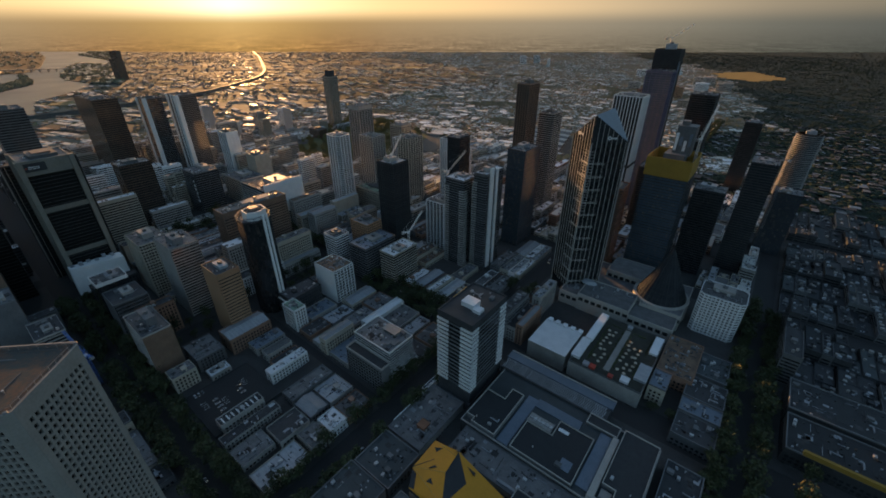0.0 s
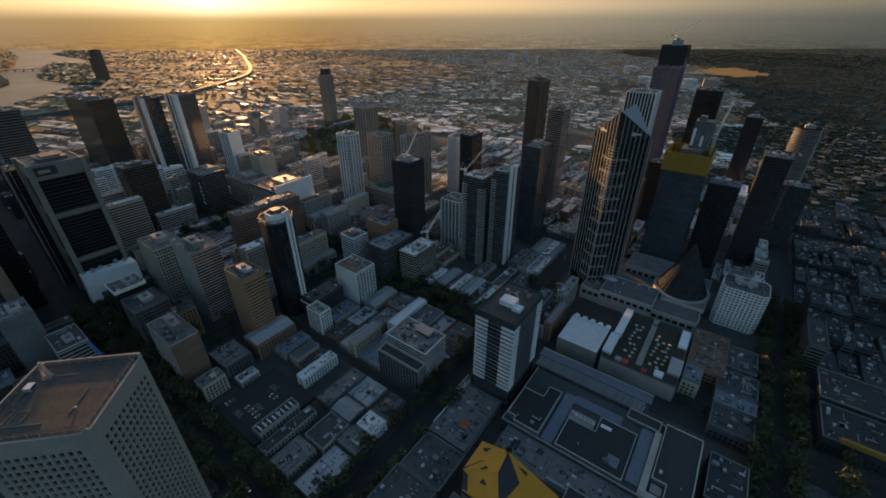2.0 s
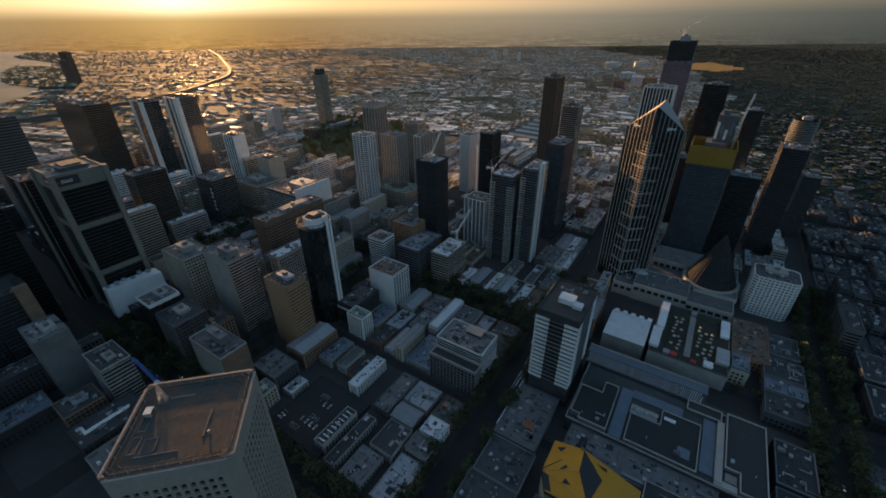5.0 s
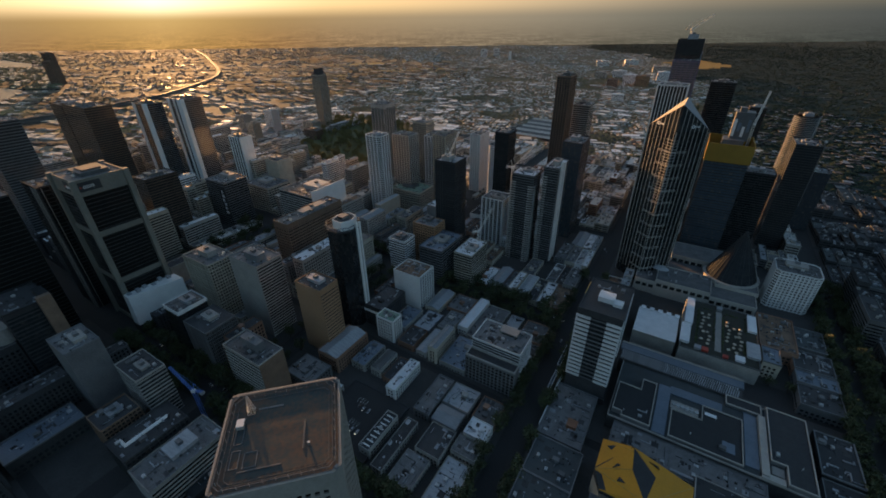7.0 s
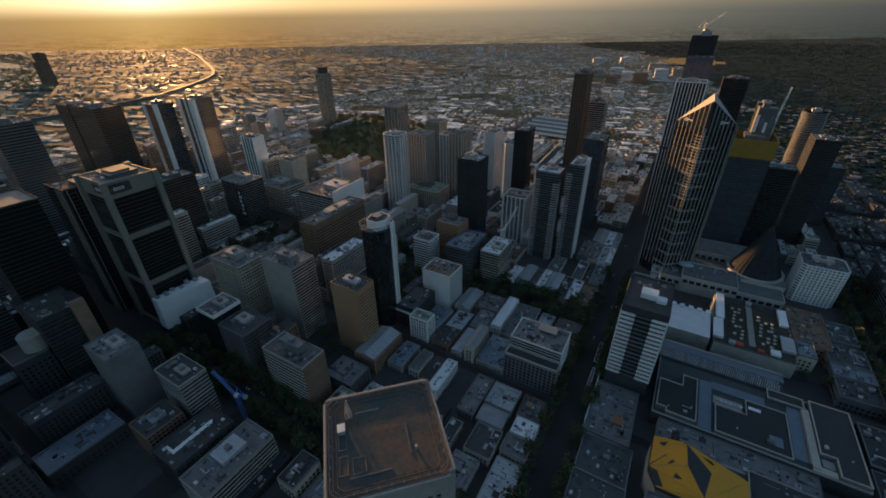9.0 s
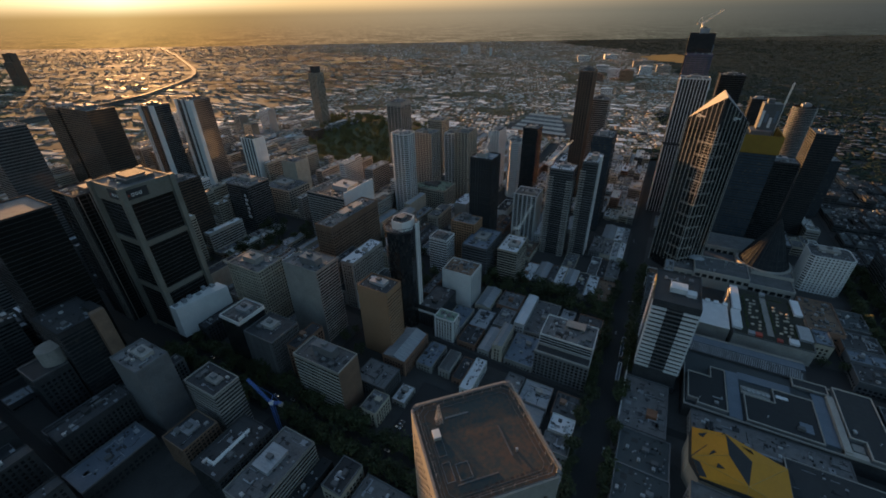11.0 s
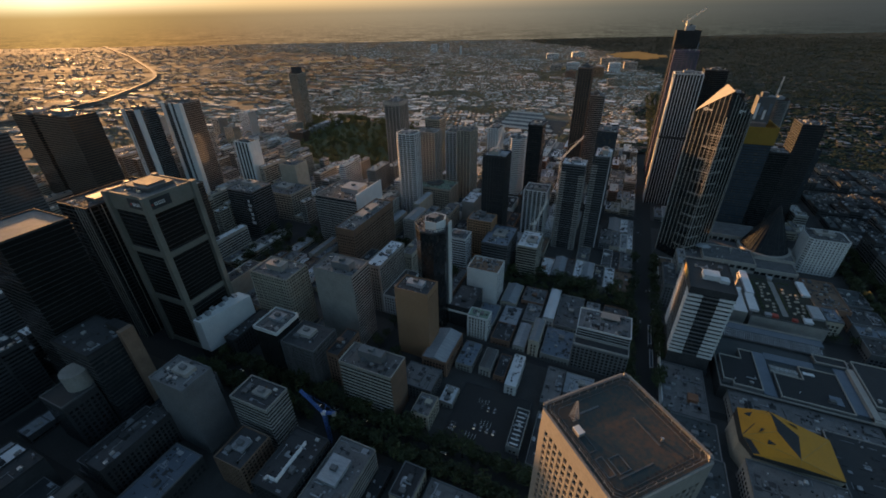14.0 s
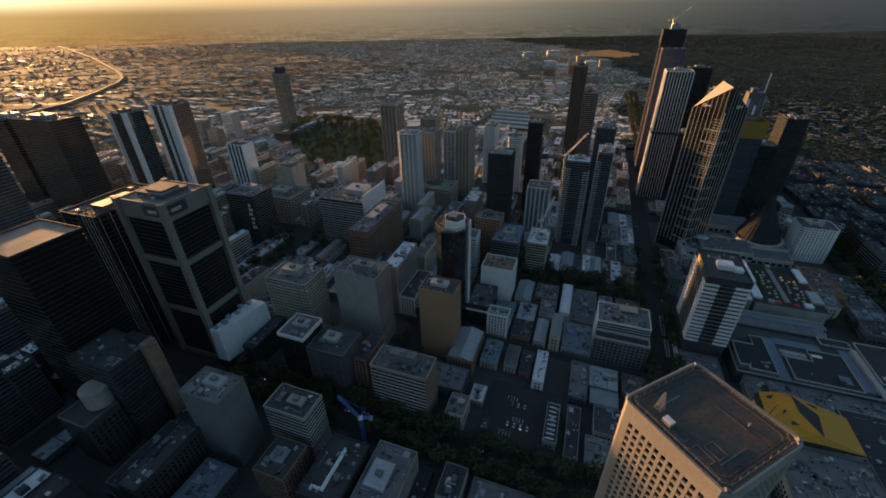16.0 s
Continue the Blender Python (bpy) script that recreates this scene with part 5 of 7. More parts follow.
# folded glass screen along the store's far side
fold_mesh = Shape()
for u, v in ((0, 0), (0.8, 4.2), (0, 8.4)):
    fold_mesh.poly([(u, v, 0.1), (u + 0.75, v, 0.1), (u + 1.15, v + 2.7, 1.7), (u + 0.4, v + 2.7, 1.7)])
    fold_mesh.poly([(u + 0.4, v + 2.7, 1.7), (u + 1.15, v + 2.7, 1.7), (u + 0.75, v + 3.4, 0.1), (u, v + 3.4, 0.1)])
fold_mesh = fold_mesh.mesh("folded_panel", "roof_metal")
arc = thing("covered_arcade", "long covered arcade with folded roof panels and a blue-grey edge", "arcade", -80, 257)
take(-130, -30, 246, 270)
part("wall", Shape().box(-48, 48, -10, 12, 0, 22), "dark_panel", arc)
for k in range(57):
    again("folded_panel", fold_mesh, arc, pose(-47 + k * 1.62, -9, 22.1, 0, 0, 0))
part("roof_edge", Shape().box(-49, 49, 3.5, 12.5, 21.5, 23.2), "roof_blue", arc, "blue-grey metal roof edge")
part("roof_edge", Shape().box(-49, 49, 12.5, 13.3, 21.5, 24.2), "pale_concrete", arc)

corner = flat_store("shop_building", "low corner shop building with a stained flat roof", -168, -134, 140, 197, 14, "concrete", "roof_grey", clutter=9, seed=4)
# terracotta stands in for orange light that falls on this box
part("roof_box", Shape().box(2, 9, -14, -7, 13.8, 18).box(1.6, 9.4, -14.4, -6.6, 18, 18.3), "terracotta", corner, "roof box coloured for the orange light on it")
part("roof_edge", Shape().box(-17.6, -17.05, -21, 53, 5, 15.4), "white_paint", corner)
flat_store("shop_building", "pale roofed shop building full of machines", -120, -63, 50, 106, 25, "concrete", "roof_grey", clutter=22, seed=91)
flat_store("shop_building", "long dark shop building with a black flat roof", -61, 37, 50, 158, 21, "dark_panel", "bitumen", "concrete", lip=0.5, clutter=4, seed=92)
flat_store("shop_building", "grey shop building with a low flat roof", -166, -131, 104, 137, 16, "grey_panel", "roof_teal", clutter=6, seed=5)
flat_store("shop_building", "grey shop building with stepped roofs", -166, -131, 48, 102, 19, "concrete", "roof_teal", clutter=8, seed=6)

# ---- beyond the cross street: white market roof and roof garden ----
mk = flat_store("market_hall", "hall with a broad white metal roof", -124, -86, 291, 334, 25, "concrete", "roof_white", "white_paint", lip=0.3, clutter=0, seed=7, windows=False)
for k in range(5):
    part("roof_light", Shape().box(-17 + k * 8, -13 + k * 8, 18.5, 23, 24.5, 26.6).box(-17.2 + k * 8, -12.8 + k * 8, 18.3, 23.2, 26.6, 26.8), "roof_white", mk)
gd = flat_store("garden_roof", "car park roof laid out as a dark garden with rows of pale shade domes", -82, -18, 291, 378, 23, "concrete", "garden", clutter=0, seed=8, windows=False)
dome = Shape()
for r0, r1, z0, z1 in ((1.6, 1.45, 1.8, 2.2), (1.45, 0.95, 2.2, 2.6), (0.95, 0.2, 2.6, 2.8)):
    dome.prism([(r0 * math.cos(a * math.pi / 5), r0 * math.sin(a * math.pi / 5)) for a in range(10)], z0, z1, [(r1 * math.cos(a * math.pi / 5), r1 * math.sin(a * math.pi / 5)) for a in range(10)])
dome.beam((0, 0, 0), (0, 0, 2.0), 0.2)
dome = dome.mesh("shade_dome", "render_cream")
for i, x in enumerate((-15, -9.5, 7, 12.5, 17)):
    for k in range(9):
        if (i * 7 + k * 5) % 9 > 1 and not (i > 2 and k > 6):
            again("shade_dome", dome, gd, pose(x + ((k * 5 + i) % 4 - 1.5) * 0.7, -30 + k * 6.3 + ((i + k * 3) % 3) * 0.8, 22.9))
# beds of shrubs along the paths
rng = random.Random(31)
for x, y, w, d in ((-19, 0, 2, 60), (-4.5, 5, 1.6, 50), (3, 0, 1.6, 56), (21, -18, 2, 20), (22, 20, 1.6, 30), (-12, 33, 10, 2), (10, 32, 12, 2), (-12, -36, 9, 2)):
    s = Shape()
    for _ in range(int(w * d * 0.9)):
        a, b, r = x + rng.uniform(-w, w) / 2, y + rng.uniform(-d, d) / 2, rng.uniform(0.35, 0.8)
        s.prism([(a + r * math.cos(q * 1.2566) * rng.uniform(0.7, 1.2), b + r * math.sin(q * 1.2566) * rng.uniform(0.7, 1.2)) for q in range(5)], 22.9, 23.2 + r, [(a + r * 0.5 * math.cos(q * 1.2566), b + r * 0.5 * math.sin(q * 1.2566)) for q in range(5)])
    part("shrub_bed", s, "foliage", gd, "bed of dark green shrubs", "stuff")
part("garden_path", Shape().box(-3.4, 1.8, -34, 34, 22.9, 22.96), "concrete", gd)
for x0, x1, y0, y1, z, m in ((-33, -25, -36, -6, 25.5, "roof_white"), (-31, -24, -5, 42, 26.5, "roof_white"), (24, 31, 12, 40, 25, "roof_white"), (22, 32, -30, -8, 25.5, "roof_metal"), (13, 20, -40, -33, 25, "roof_white"),
                             (-14, -9, -41, -36, 25, "red_paint"), (3, 7, -42, -38, 25, "red_paint"), (-3, 1.5, 36, 41, 25.5, "roof_metal"), (-20, -15, -41, -36, 25.2, "roof_metal")):
    part("roof_shed", Shape().box(x0, x1, y0, y1, 22.8, z).box(x0 - 0.2, x1 + 0.2, y0 - 0.2, y1 + 0.2, z, z + 0.2), m, gd)
flat_store("brick_store", "brown brick store with rows of small windows", -16, 14, 334, 392, 21, "brick", "roof_rust", "brick", clutter=10, seed=9)
flat_store("shop_building", "narrow shop building with a blue roof", -16, -2, 306, 330, 24, "render_cream", "roof_blue", clutter=2, seed=10)
flat_store("shop_building", "terrace of shops with dull party walls", 10, 40, 274, 300, 17, "grey_panel", "roof_dark", clutter=6, seed=11)
flat_store("shop_building", "terrace of shops with a blue metal roof", 10, 40, 301, 318, 18, "grey_panel", "roof_blue", clutter=3, seed=12)
flat_store("shop_building", "terrace of shops with a cluttered roof", 10, 40, 320, 348, 18, "brick", "roof_dark", clutter=9, seed=13)
flat_store("shop_building", "terrace of shops with a blue-grey roof", 6, 38, 352, 386, 19, "grey_panel", "roof_teal", clutter=6, seed=14)
flat_store("shopping_centre", "long shopping centre with glazed roofs and a yellow edge", 80, 190, 308, 348, 22, "dark_panel", "bitumen", "grey_panel", clutter=8, seed=15)
ob = thing("roof_screen", "long yellow metal screen on a roof edge", "screen", 138, 309)
part("panel", Shape().box(-48, 52, -1.2, 1.2, 22, 26), "yellow_mesh", ob)
flat_store("shopping_centre", "long dark building with a blue glazed roof", 80, 190, 352, 392, 24, "dark_panel", "bitumen", "grey_panel", clutter=8, seed=16)
hall = thing("round_hall", "round hall under a shallow ribbed dome", "hall", 210, 440)
take(180, 240, 410, 470)
o = [(28 * math.cos(a * math.pi / 12), 22 * math.sin(a * math.pi / 12)) for a in range(24)]
part("wall", Shape().prism(o, 0, 18), "brick", hall)
for k in range(5):
    a, b = 1 - k * 0.2, 1 - (k + 1) * 0.19
    part("dome_ring", Shape().prism([(x * a, y * a) for x, y in o], 18 + k * 2.2, 20.2 + k * 2.2, [(x * b, y * b) for x, y in o]), "roof_dark", hall)

# ---- the low block of lanes, shops and the car park deck ----
deck = flat_store("car_park", "open car park deck with marked bays", -327, -268, 50, 108, 12, "dark_panel", "asphalt", "roof_dark", lip=0.3, clutter=0)
take(-327, -296, 108, 118)
bay = Shape().box(-0.12, 0.12, -2.4, 2.4, 0, 0.02).mesh("bay_line", "marking")
for x, y in ((-4, 14), (4, -6), (-4, -20)):
    for k in range(4):
        again("bay_line", bay, deck, pose(x + k * 2.6 - 8, y, 11.93))
LOTS = (  # x0, x1, y0, y1, height, wall, roof, ridge
    (-352, -337, 50, 70, 26, "render_cream", "roof_grey", 0), (-377, -346, 74, 99, 24, "grey_panel", "roof_grey", 0), (-369, -345, 105, 147, 27, "brick", "roof_metal", 1),
    (-342, -326, 119, 150, 17, "concrete", "roof_blue", 0), (-340, -328, 76, 94, 13, "concrete", "roof_white", 0), (-277, -267, 56, 92, 17, "concrete", "bitumen", 0),
    (-293, -283, 109, 147, 19, "white_paint", "roof_white", 0), (-320, -309, 121, 147, 18, "concrete", "roof_grey", 1), (-306, -296, 120, 148, 14, "brick", "roof_dark", 0),
    (-347, -326, 164, 178, 36, "white_paint", "copper_green", 0), (-280, -269, 212, 266, 17, "white_paint", "roof_white", 1), (-285, -275, 163, 198, 26, "render_cream", "roof_metal", 1),
    (-261, -251, 50, 97, 14, "concrete", "roof_dark", 0), (-262, -247, 106, 148, 15, "grey_panel", "roof_grey", 0), (-268, -243, 208, 264, 14, "concrete", "roof_grey", 0),
    (-246, -226, 50, 76, 9, "concrete", "roof_grey", 0), (-241, -220, 78, 104, 14, "concrete", "roof_dark", 0), (-217, -197, 90, 106, 14, "concrete", "roof_grey", 0),
    (-217, -197, 50, 87, 11, "render_cream", "roof_metal", 0), (-216, -198, 108, 124, 14, "white_paint", "roof_white", 0), (-245, -222, 106, 124, 13, "grey_panel", "roof_metal", 1),
    (-246, -222, 126, 150, 12, "concrete", "roof_metal", 0), (-218, -198, 126, 150, 11, "brick", "roof_grey", 0), (-240, -226, 206, 262, 13, "concrete", "roof_metal", 0),
    (-222, -198, 204, 230, 12, "concrete", "roof_dark", 0), (-222, -198, 232, 262, 13, "brick", "roof_grey", 0), (-273, -246, 164, 204, 13, "concrete", "roof_blue", 0),
    (-300, -288, 164, 200, 13, "concrete", "roof_metal", 1), (-322, -303, 164, 190, 15, "brick", "roof_dark", 0), (-322, -303, 192, 222, 13, "grey_panel", "roof_metal", 0),
    (-346, -326, 182, 216, 15, "concrete", "roof_blue", 0), (-300, -284, 204, 234, 14, "concrete", "roof_grey", 0), (-330, -312, 226, 264, 12, "render_cream", "roof_metal", 1),
    (-309, -284, 238, 266, 13, "brick", "roof_grey", 0))
def lot_fill():
    rng = random.Random(404)
    for x0, x1, y0, y1, h, wall, roof, ridge in LOTS:
        low_house(x0, x1, y0, y1, h + 2.5, rng, wall, roof, clutter=3, gable=bool(ridge), level=True)


lot_fill()
roof = thing("skylight_row", "row of white skylights on a long dark roof", "skylight", -272, 74, 16.95)
for k in range(8):
    part("skylight", Shape().prism(rect(-3.4, 3.4, -1.2, 1.2), 0, 0.9, rect(-3.0, 3.0, -0.5, 0.5)), "white_paint", roof).location = (0, -14.5 + 4.1 * k, 1.6)

# ---- south of the main cross street ----
bank = tower("bank_tower", "stepped brown bank tower with a black glass front", -600, -556, -40, -8, 92, "dark_panel", floor=3.7, bands=0.3, seed=70, top=4, plant=0, clutter=3, roof="roof_dark", solid="n")
part("side_wall", Shape().box(22.2, 27, 6, 15.6, 0, 98), "brown_stone", bank, "brown end wall")
part("side_wall", Shape().box(4, 22.2, 9, 15.8, 91.6, 98), "dark_panel", bank, "brown end wall")
flat_store("bank_wing", "lower bank wing with a dark flat roof", -592, -565, -64, -41, 62, "dark_panel", "bitumen", "grey_panel", clutter=0)
drum = thing("glass_drum", "round pale stair drum with a glass front", "drum", -577, -44)
part("wall", Shape().prism([(9 * math.cos(a * math.pi / 9), 9 * math.sin(a * math.pi / 9)) for a in range(18)], 62, 76), "concrete", drum)
wwall = thing("annexe", "low annexe with a tall white blank wall", "building", -558, 62)
take(-568, -546, 38, 88)
part("base_wall", Shape().prism([(-8, -24), (4, -24), (14, 26), (-4, 26)], 0, 27), "dark_panel", wwall, "dark lower storeys")
part("wall", Shape().prism([(-8, -23.4), (3.4, -23.4), (13.4, 26), (-4, 26)], 27, 60, [(-8, -22), (2, -22), (12, 26), (-4, 26)]), "white_paint", wwall)
for k in range(6):
    part("roof_box", Shape().box(-6 + (k % 2) * 2.5, -2 + (k % 2) * 3, -20 + k * 7.4, -16.5 + k * 7.4, 59.8, 61.4 + (k * 5 % 3)), "roof_metal", wwall)
low_house(-436, -424, 60, 92, 40, random.Random(6), "brick", "roof_dark", clutter=2)
tower("office_block", "office block with a long white roof light", -416, -388, -45, -2, 42, "dark_panel", floor=3.6, bands=0.3, piers=0.3, step=3, seed=71, plant=0, roof="roof_dark")
ob = thing("roof_light", "long white skylight on a flat roof", "skylight", -402, -24, 42)
part("frame", Shape().prism(rect(-1.4, 1.4, -15, 15), 0, 1.6, rect(-0.4, 0.4, -14.5, 14.5)), "white_paint", ob)
part("frame", Shape().prism(rect(-8, -1.5, -15, -13), 0, 1.2, rect(-7.7, -1.5, -14.4, -13.6)), "white_paint", ob)
tower("office_block", "cream office block with a scaffolded side", -384, -356, -46, 6, 38, "concrete", floor=3.6, bands=0.4, seed=72, plant=3)
tower("office_block", "brown corner block with gridded windows", -452, -428, -42, -16, 42, "brown_stone", floor=3.5, bands=0.4, piers=0.4, step=3, seed=73, plant=2, roof="roof_dark")
tower("office_block", "white banded office block", -464, -430, -11, 10, 62, "concrete", floor=3.5, bands=0.35, seed=74, plant=2, roof="roof_dark")
flat_store("office_block", "long low block with a grey glass roof", -496, -470, -88, -40, 30, "dark_panel", "roof_blue", clutter=2, seed=75)
flat_store("shop_house", "narrow corner shop house with a railed roof", -338, -322, -10, 14, 25, "render_cream", "roof_dark", clutter=5, seed=76)
flat_store("shop_house", "low shop row with pale parapets", -318, -276, -14, 14, 18, "concrete", "roof_grey", clutter=8, seed=77)


# ---- details on the named towers ----
def penthouse():
    ob = thing("penthouse", "white six-sided penthouse with a dark flat top on a tower roof", "penthouse", -386, 174.5, 124)
    o = [(-4, -9), (8, -10), (12.5, -1), (9, 10), (-3, 12), (-8, 2)]
    part("wall", Shape().prism(o, 0.4, 8.5), "white_paint", ob)
    part("parapet", Shape().ring(o, [(x * 0.93, y * 0.93) for x, y in o], 8.5, 9.6), "white_paint", ob)
    part("roof", Shape().prism([(x * 0.93, y * 0.93) for x, y in o], 8.4, 8.8), "roof_dark", ob, "dark flat roof")
    box = part("plant_box", Shape().box(-3, 4, -3, 5, 8.8, 11).box(-3.2, 4.2, -3.2, 5.2, 11, 11.2), "grey_panel", ob)
    part("louvre", Shape().box(-2, 3, -3.1, -2.95, 9.2, 10.6), "dark_panel", box)
    # an open frame of beams round the roof edge
    e = [(-14.6, -7), (-6.5, -15), (6.5, -15), (14.6, -7), (14.6, 7), (6.5, 15), (-6.5, 15), (-14.6, 7)]
    for i in range(8):
        (ax, ay), (bx, by) = e[i], e[(i + 1) % 8]
        part("frame_beam", Shape().beam((ax, ay, 4.6), (bx, by, 4.6), 0.5), "grey_panel", ob)
        part("frame_post", Shape().beam((ax, ay, 0.4), (ax, ay, 4.6), 0.5), "grey_panel", ob)
        part("frame_post", Shape().beam(((ax + bx) / 2, (ay + by) / 2, 0.4), ((ax + bx) / 2, (ay + by) / 2, 4.6), 0.35), "grey_panel", ob)
    # the white edge that runs down one corner of the shaft
    part("edge_fin", Shape().box(14.6, 16.0, 5.0, 7.2, -90, 6), "white_paint", ob, "tall white edge fin")
    part("edge_fin", Shape().box(14.6, 16.0, 1.2, 3.6, -90, 6), "white_paint", ob, "tall white edge fin")


penthouse()
ob = thing("end_wall", "bright white end wall of an office block", "wall", -537.2, 298)
part("panel", Shape().box(-0.5, 0.8, -31, 31, 48, 97), "white_paint", ob)
ob = thing("top_mesh", "yellow safety mesh round the top floors of a building site", "safety mesh", -79, 539.5)
part("panel", Shape().ring(rect(-24, 24, -26.5, 26.5), rect(-24, 24, -26.5, 26.5, 0.8), 141, 163), "yellow_mesh", ob)
part("core", Shape().box(-10, 12, -12, 12, 142.5, 165), "grey_panel", ob)
core = part("lift_core", Shape().box(-4, 15, -3, 15, 163, 196).box(-1, 6, 0, 9, 196, 201), "grey_panel", ob, "raw grey lift core")
for k in range(4):
    part("screen", Shape().box(-3.4 + k * 4.6, -0.6 + k * 4.6, -3.3, -3.0, 168 + k % 2 * 6, 188 - k % 3 * 4), "roof_blue" if k % 2 else "white_paint", core, "site screen")
ob = thing("blade_wall", "tall white blade wall on a tower's side", "wall", -246, 410)
part("panel", Shape().box(-0.4, 1.2, -10, -2, 10, 146).box(-0.4, 1.2, 3, 8, 10, 143), "white_paint", ob)
ledge = Shape().box(-0.5, 0.9, -3.5, 3.5, 0, 1.3).mesh("balcony", "concrete")
for x, y, turn, top in ((-301.4, 386.5, 180, 124), (-298, 382.6, -90, 124), (-275, 382.6, -90, 120), (-271.6, 386.5, 0, 120), (-262, 391.6, -90, 134)):
    ob = thing("balcony_stack", "stack of pale balcony ledges up a tower's corner", "balconies", x, y, 0, turn)
    for k in range(int(top / 3.2) - 3):
        again("balcony", ledge, ob, Matrix.Translation((0, 0, 9.6 + 3.2 * k)))
ob = thing("banner", "tall printed banner with a pale pattern", "banner", -690, 233.9)
part("panel", Shape().box(-7, 7, -0.4, 0, 40, 86), "dark_panel", ob)
for k in range(6):
    part("mark", Shape().box(-4 + (k % 3), 3 - (k % 2) * 2, -0.7, -0.35, 44 + k * 6.5, 48 + k * 6.5), "white_paint", ob)


# ---- tower cranes ----
def lattice(s, a, b, w, n, bar=0.3):
    a, b = Vector(a), Vector(b)
    d = (b - a).normalized()
    u = d.cross(Vector((0, 0, 1)) if abs(d.z) < 0.9 else Vector((1, 0, 0))).normalized() * w / 2
    v = d.cross(u).normalized() * w / 2
    legs = (u + v, u - v, -u - v, -u + v)
    for i in range(4):
        s.beam(a + legs[i], b + legs[i], bar)
    for k in range(n):
        p, q = a.lerp(b, k / n), a.lerp(b, (k + 1) / n)
        for i in range(4):
            s.beam(p + legs[i], q + legs[(i + 1) % 4], bar * 0.6)


def crane(label, x, y, z0, z1, reach, turn, lift=45, paint="crane_white"):
    ob = thing("tower_crane", label, "crane", x, y, z0, turn)
    h = z1 - z0
    s = Shape()
    lattice(s, (0, 0, 0), (0, 0, h), 2.0, max(4, int(h / 3)))
    part("mast", s, paint, ob)
    s = Shape()
    a = radians(lift)
    lattice(s, (1, 0, h + 2), (reach * math.cos(a), 0, h + 2 + reach * math.sin(a)), 1.4, int(reach / 2.5))
    part("boom", s, paint, ob)
    cabin = part("cabin", Shape().box(-1.4, 1.6, -1.2, 1.2, h, h + 2.6), "white_paint", ob)
    part("window", Shape().box(1.55, 1.68, -0.9, 0.9, h + 0.9, h + 2.2), "glass", cabin, "dark cabin window")
    s = Shape()
    lattice(s, (-1, 0, h + 1.5), (-8, 0, h + 1.8), 1.5, 4)
    s.beam((0, 0, h + 2), (-3, 0, h + 10), 0.4).beam((-3, 0, h + 10), (-8, 0, h + 2), 0.2).beam((-3, 0, h + 10), (reach * math.cos(a), 0, h + 2 + reach * math.sin(a)), 0.12)
    part("counter_jib", s, paint, ob)
    part("counterweight", Shape().box(-8.5, -6, -1.3, 1.3, h - 0.6, h + 1.6), "concrete", ob)
    return ob


crane("white luffing crane beside a dark tower", -304, 392, 0, 132, 38, 10, 50)
crane("white luffing crane on an unfinished tower", -384, 372, 137, 143, 30, 75, 55)
crane("crane on top of an unfinished skyscraper", -166, 790, 262, 276, 34, 20, 35, "steel")
crane("pale luffing crane over a low roof", -318, 330, 54, 66, 32, 55, 55)
crane("blue luffing crane over a street corner", -402, 12, 0, 46, 26, 200, 60, "crane_blue")
crane("pale crane above dark rooftops", 30, 640, 60, 150, 40, 330, 60, "grey_panel")
crane("tall crane over a building site", -60, 560, 150, 178, 40, 70, 65)
take(-1000, -655, 505, 900)

# ---- filling the blocks ----
def free(x0, x1, y0, y1):
    return not any(x0 < b and x1 > a and y0 < d and y1 > c for a, b, c, d in TAKEN)


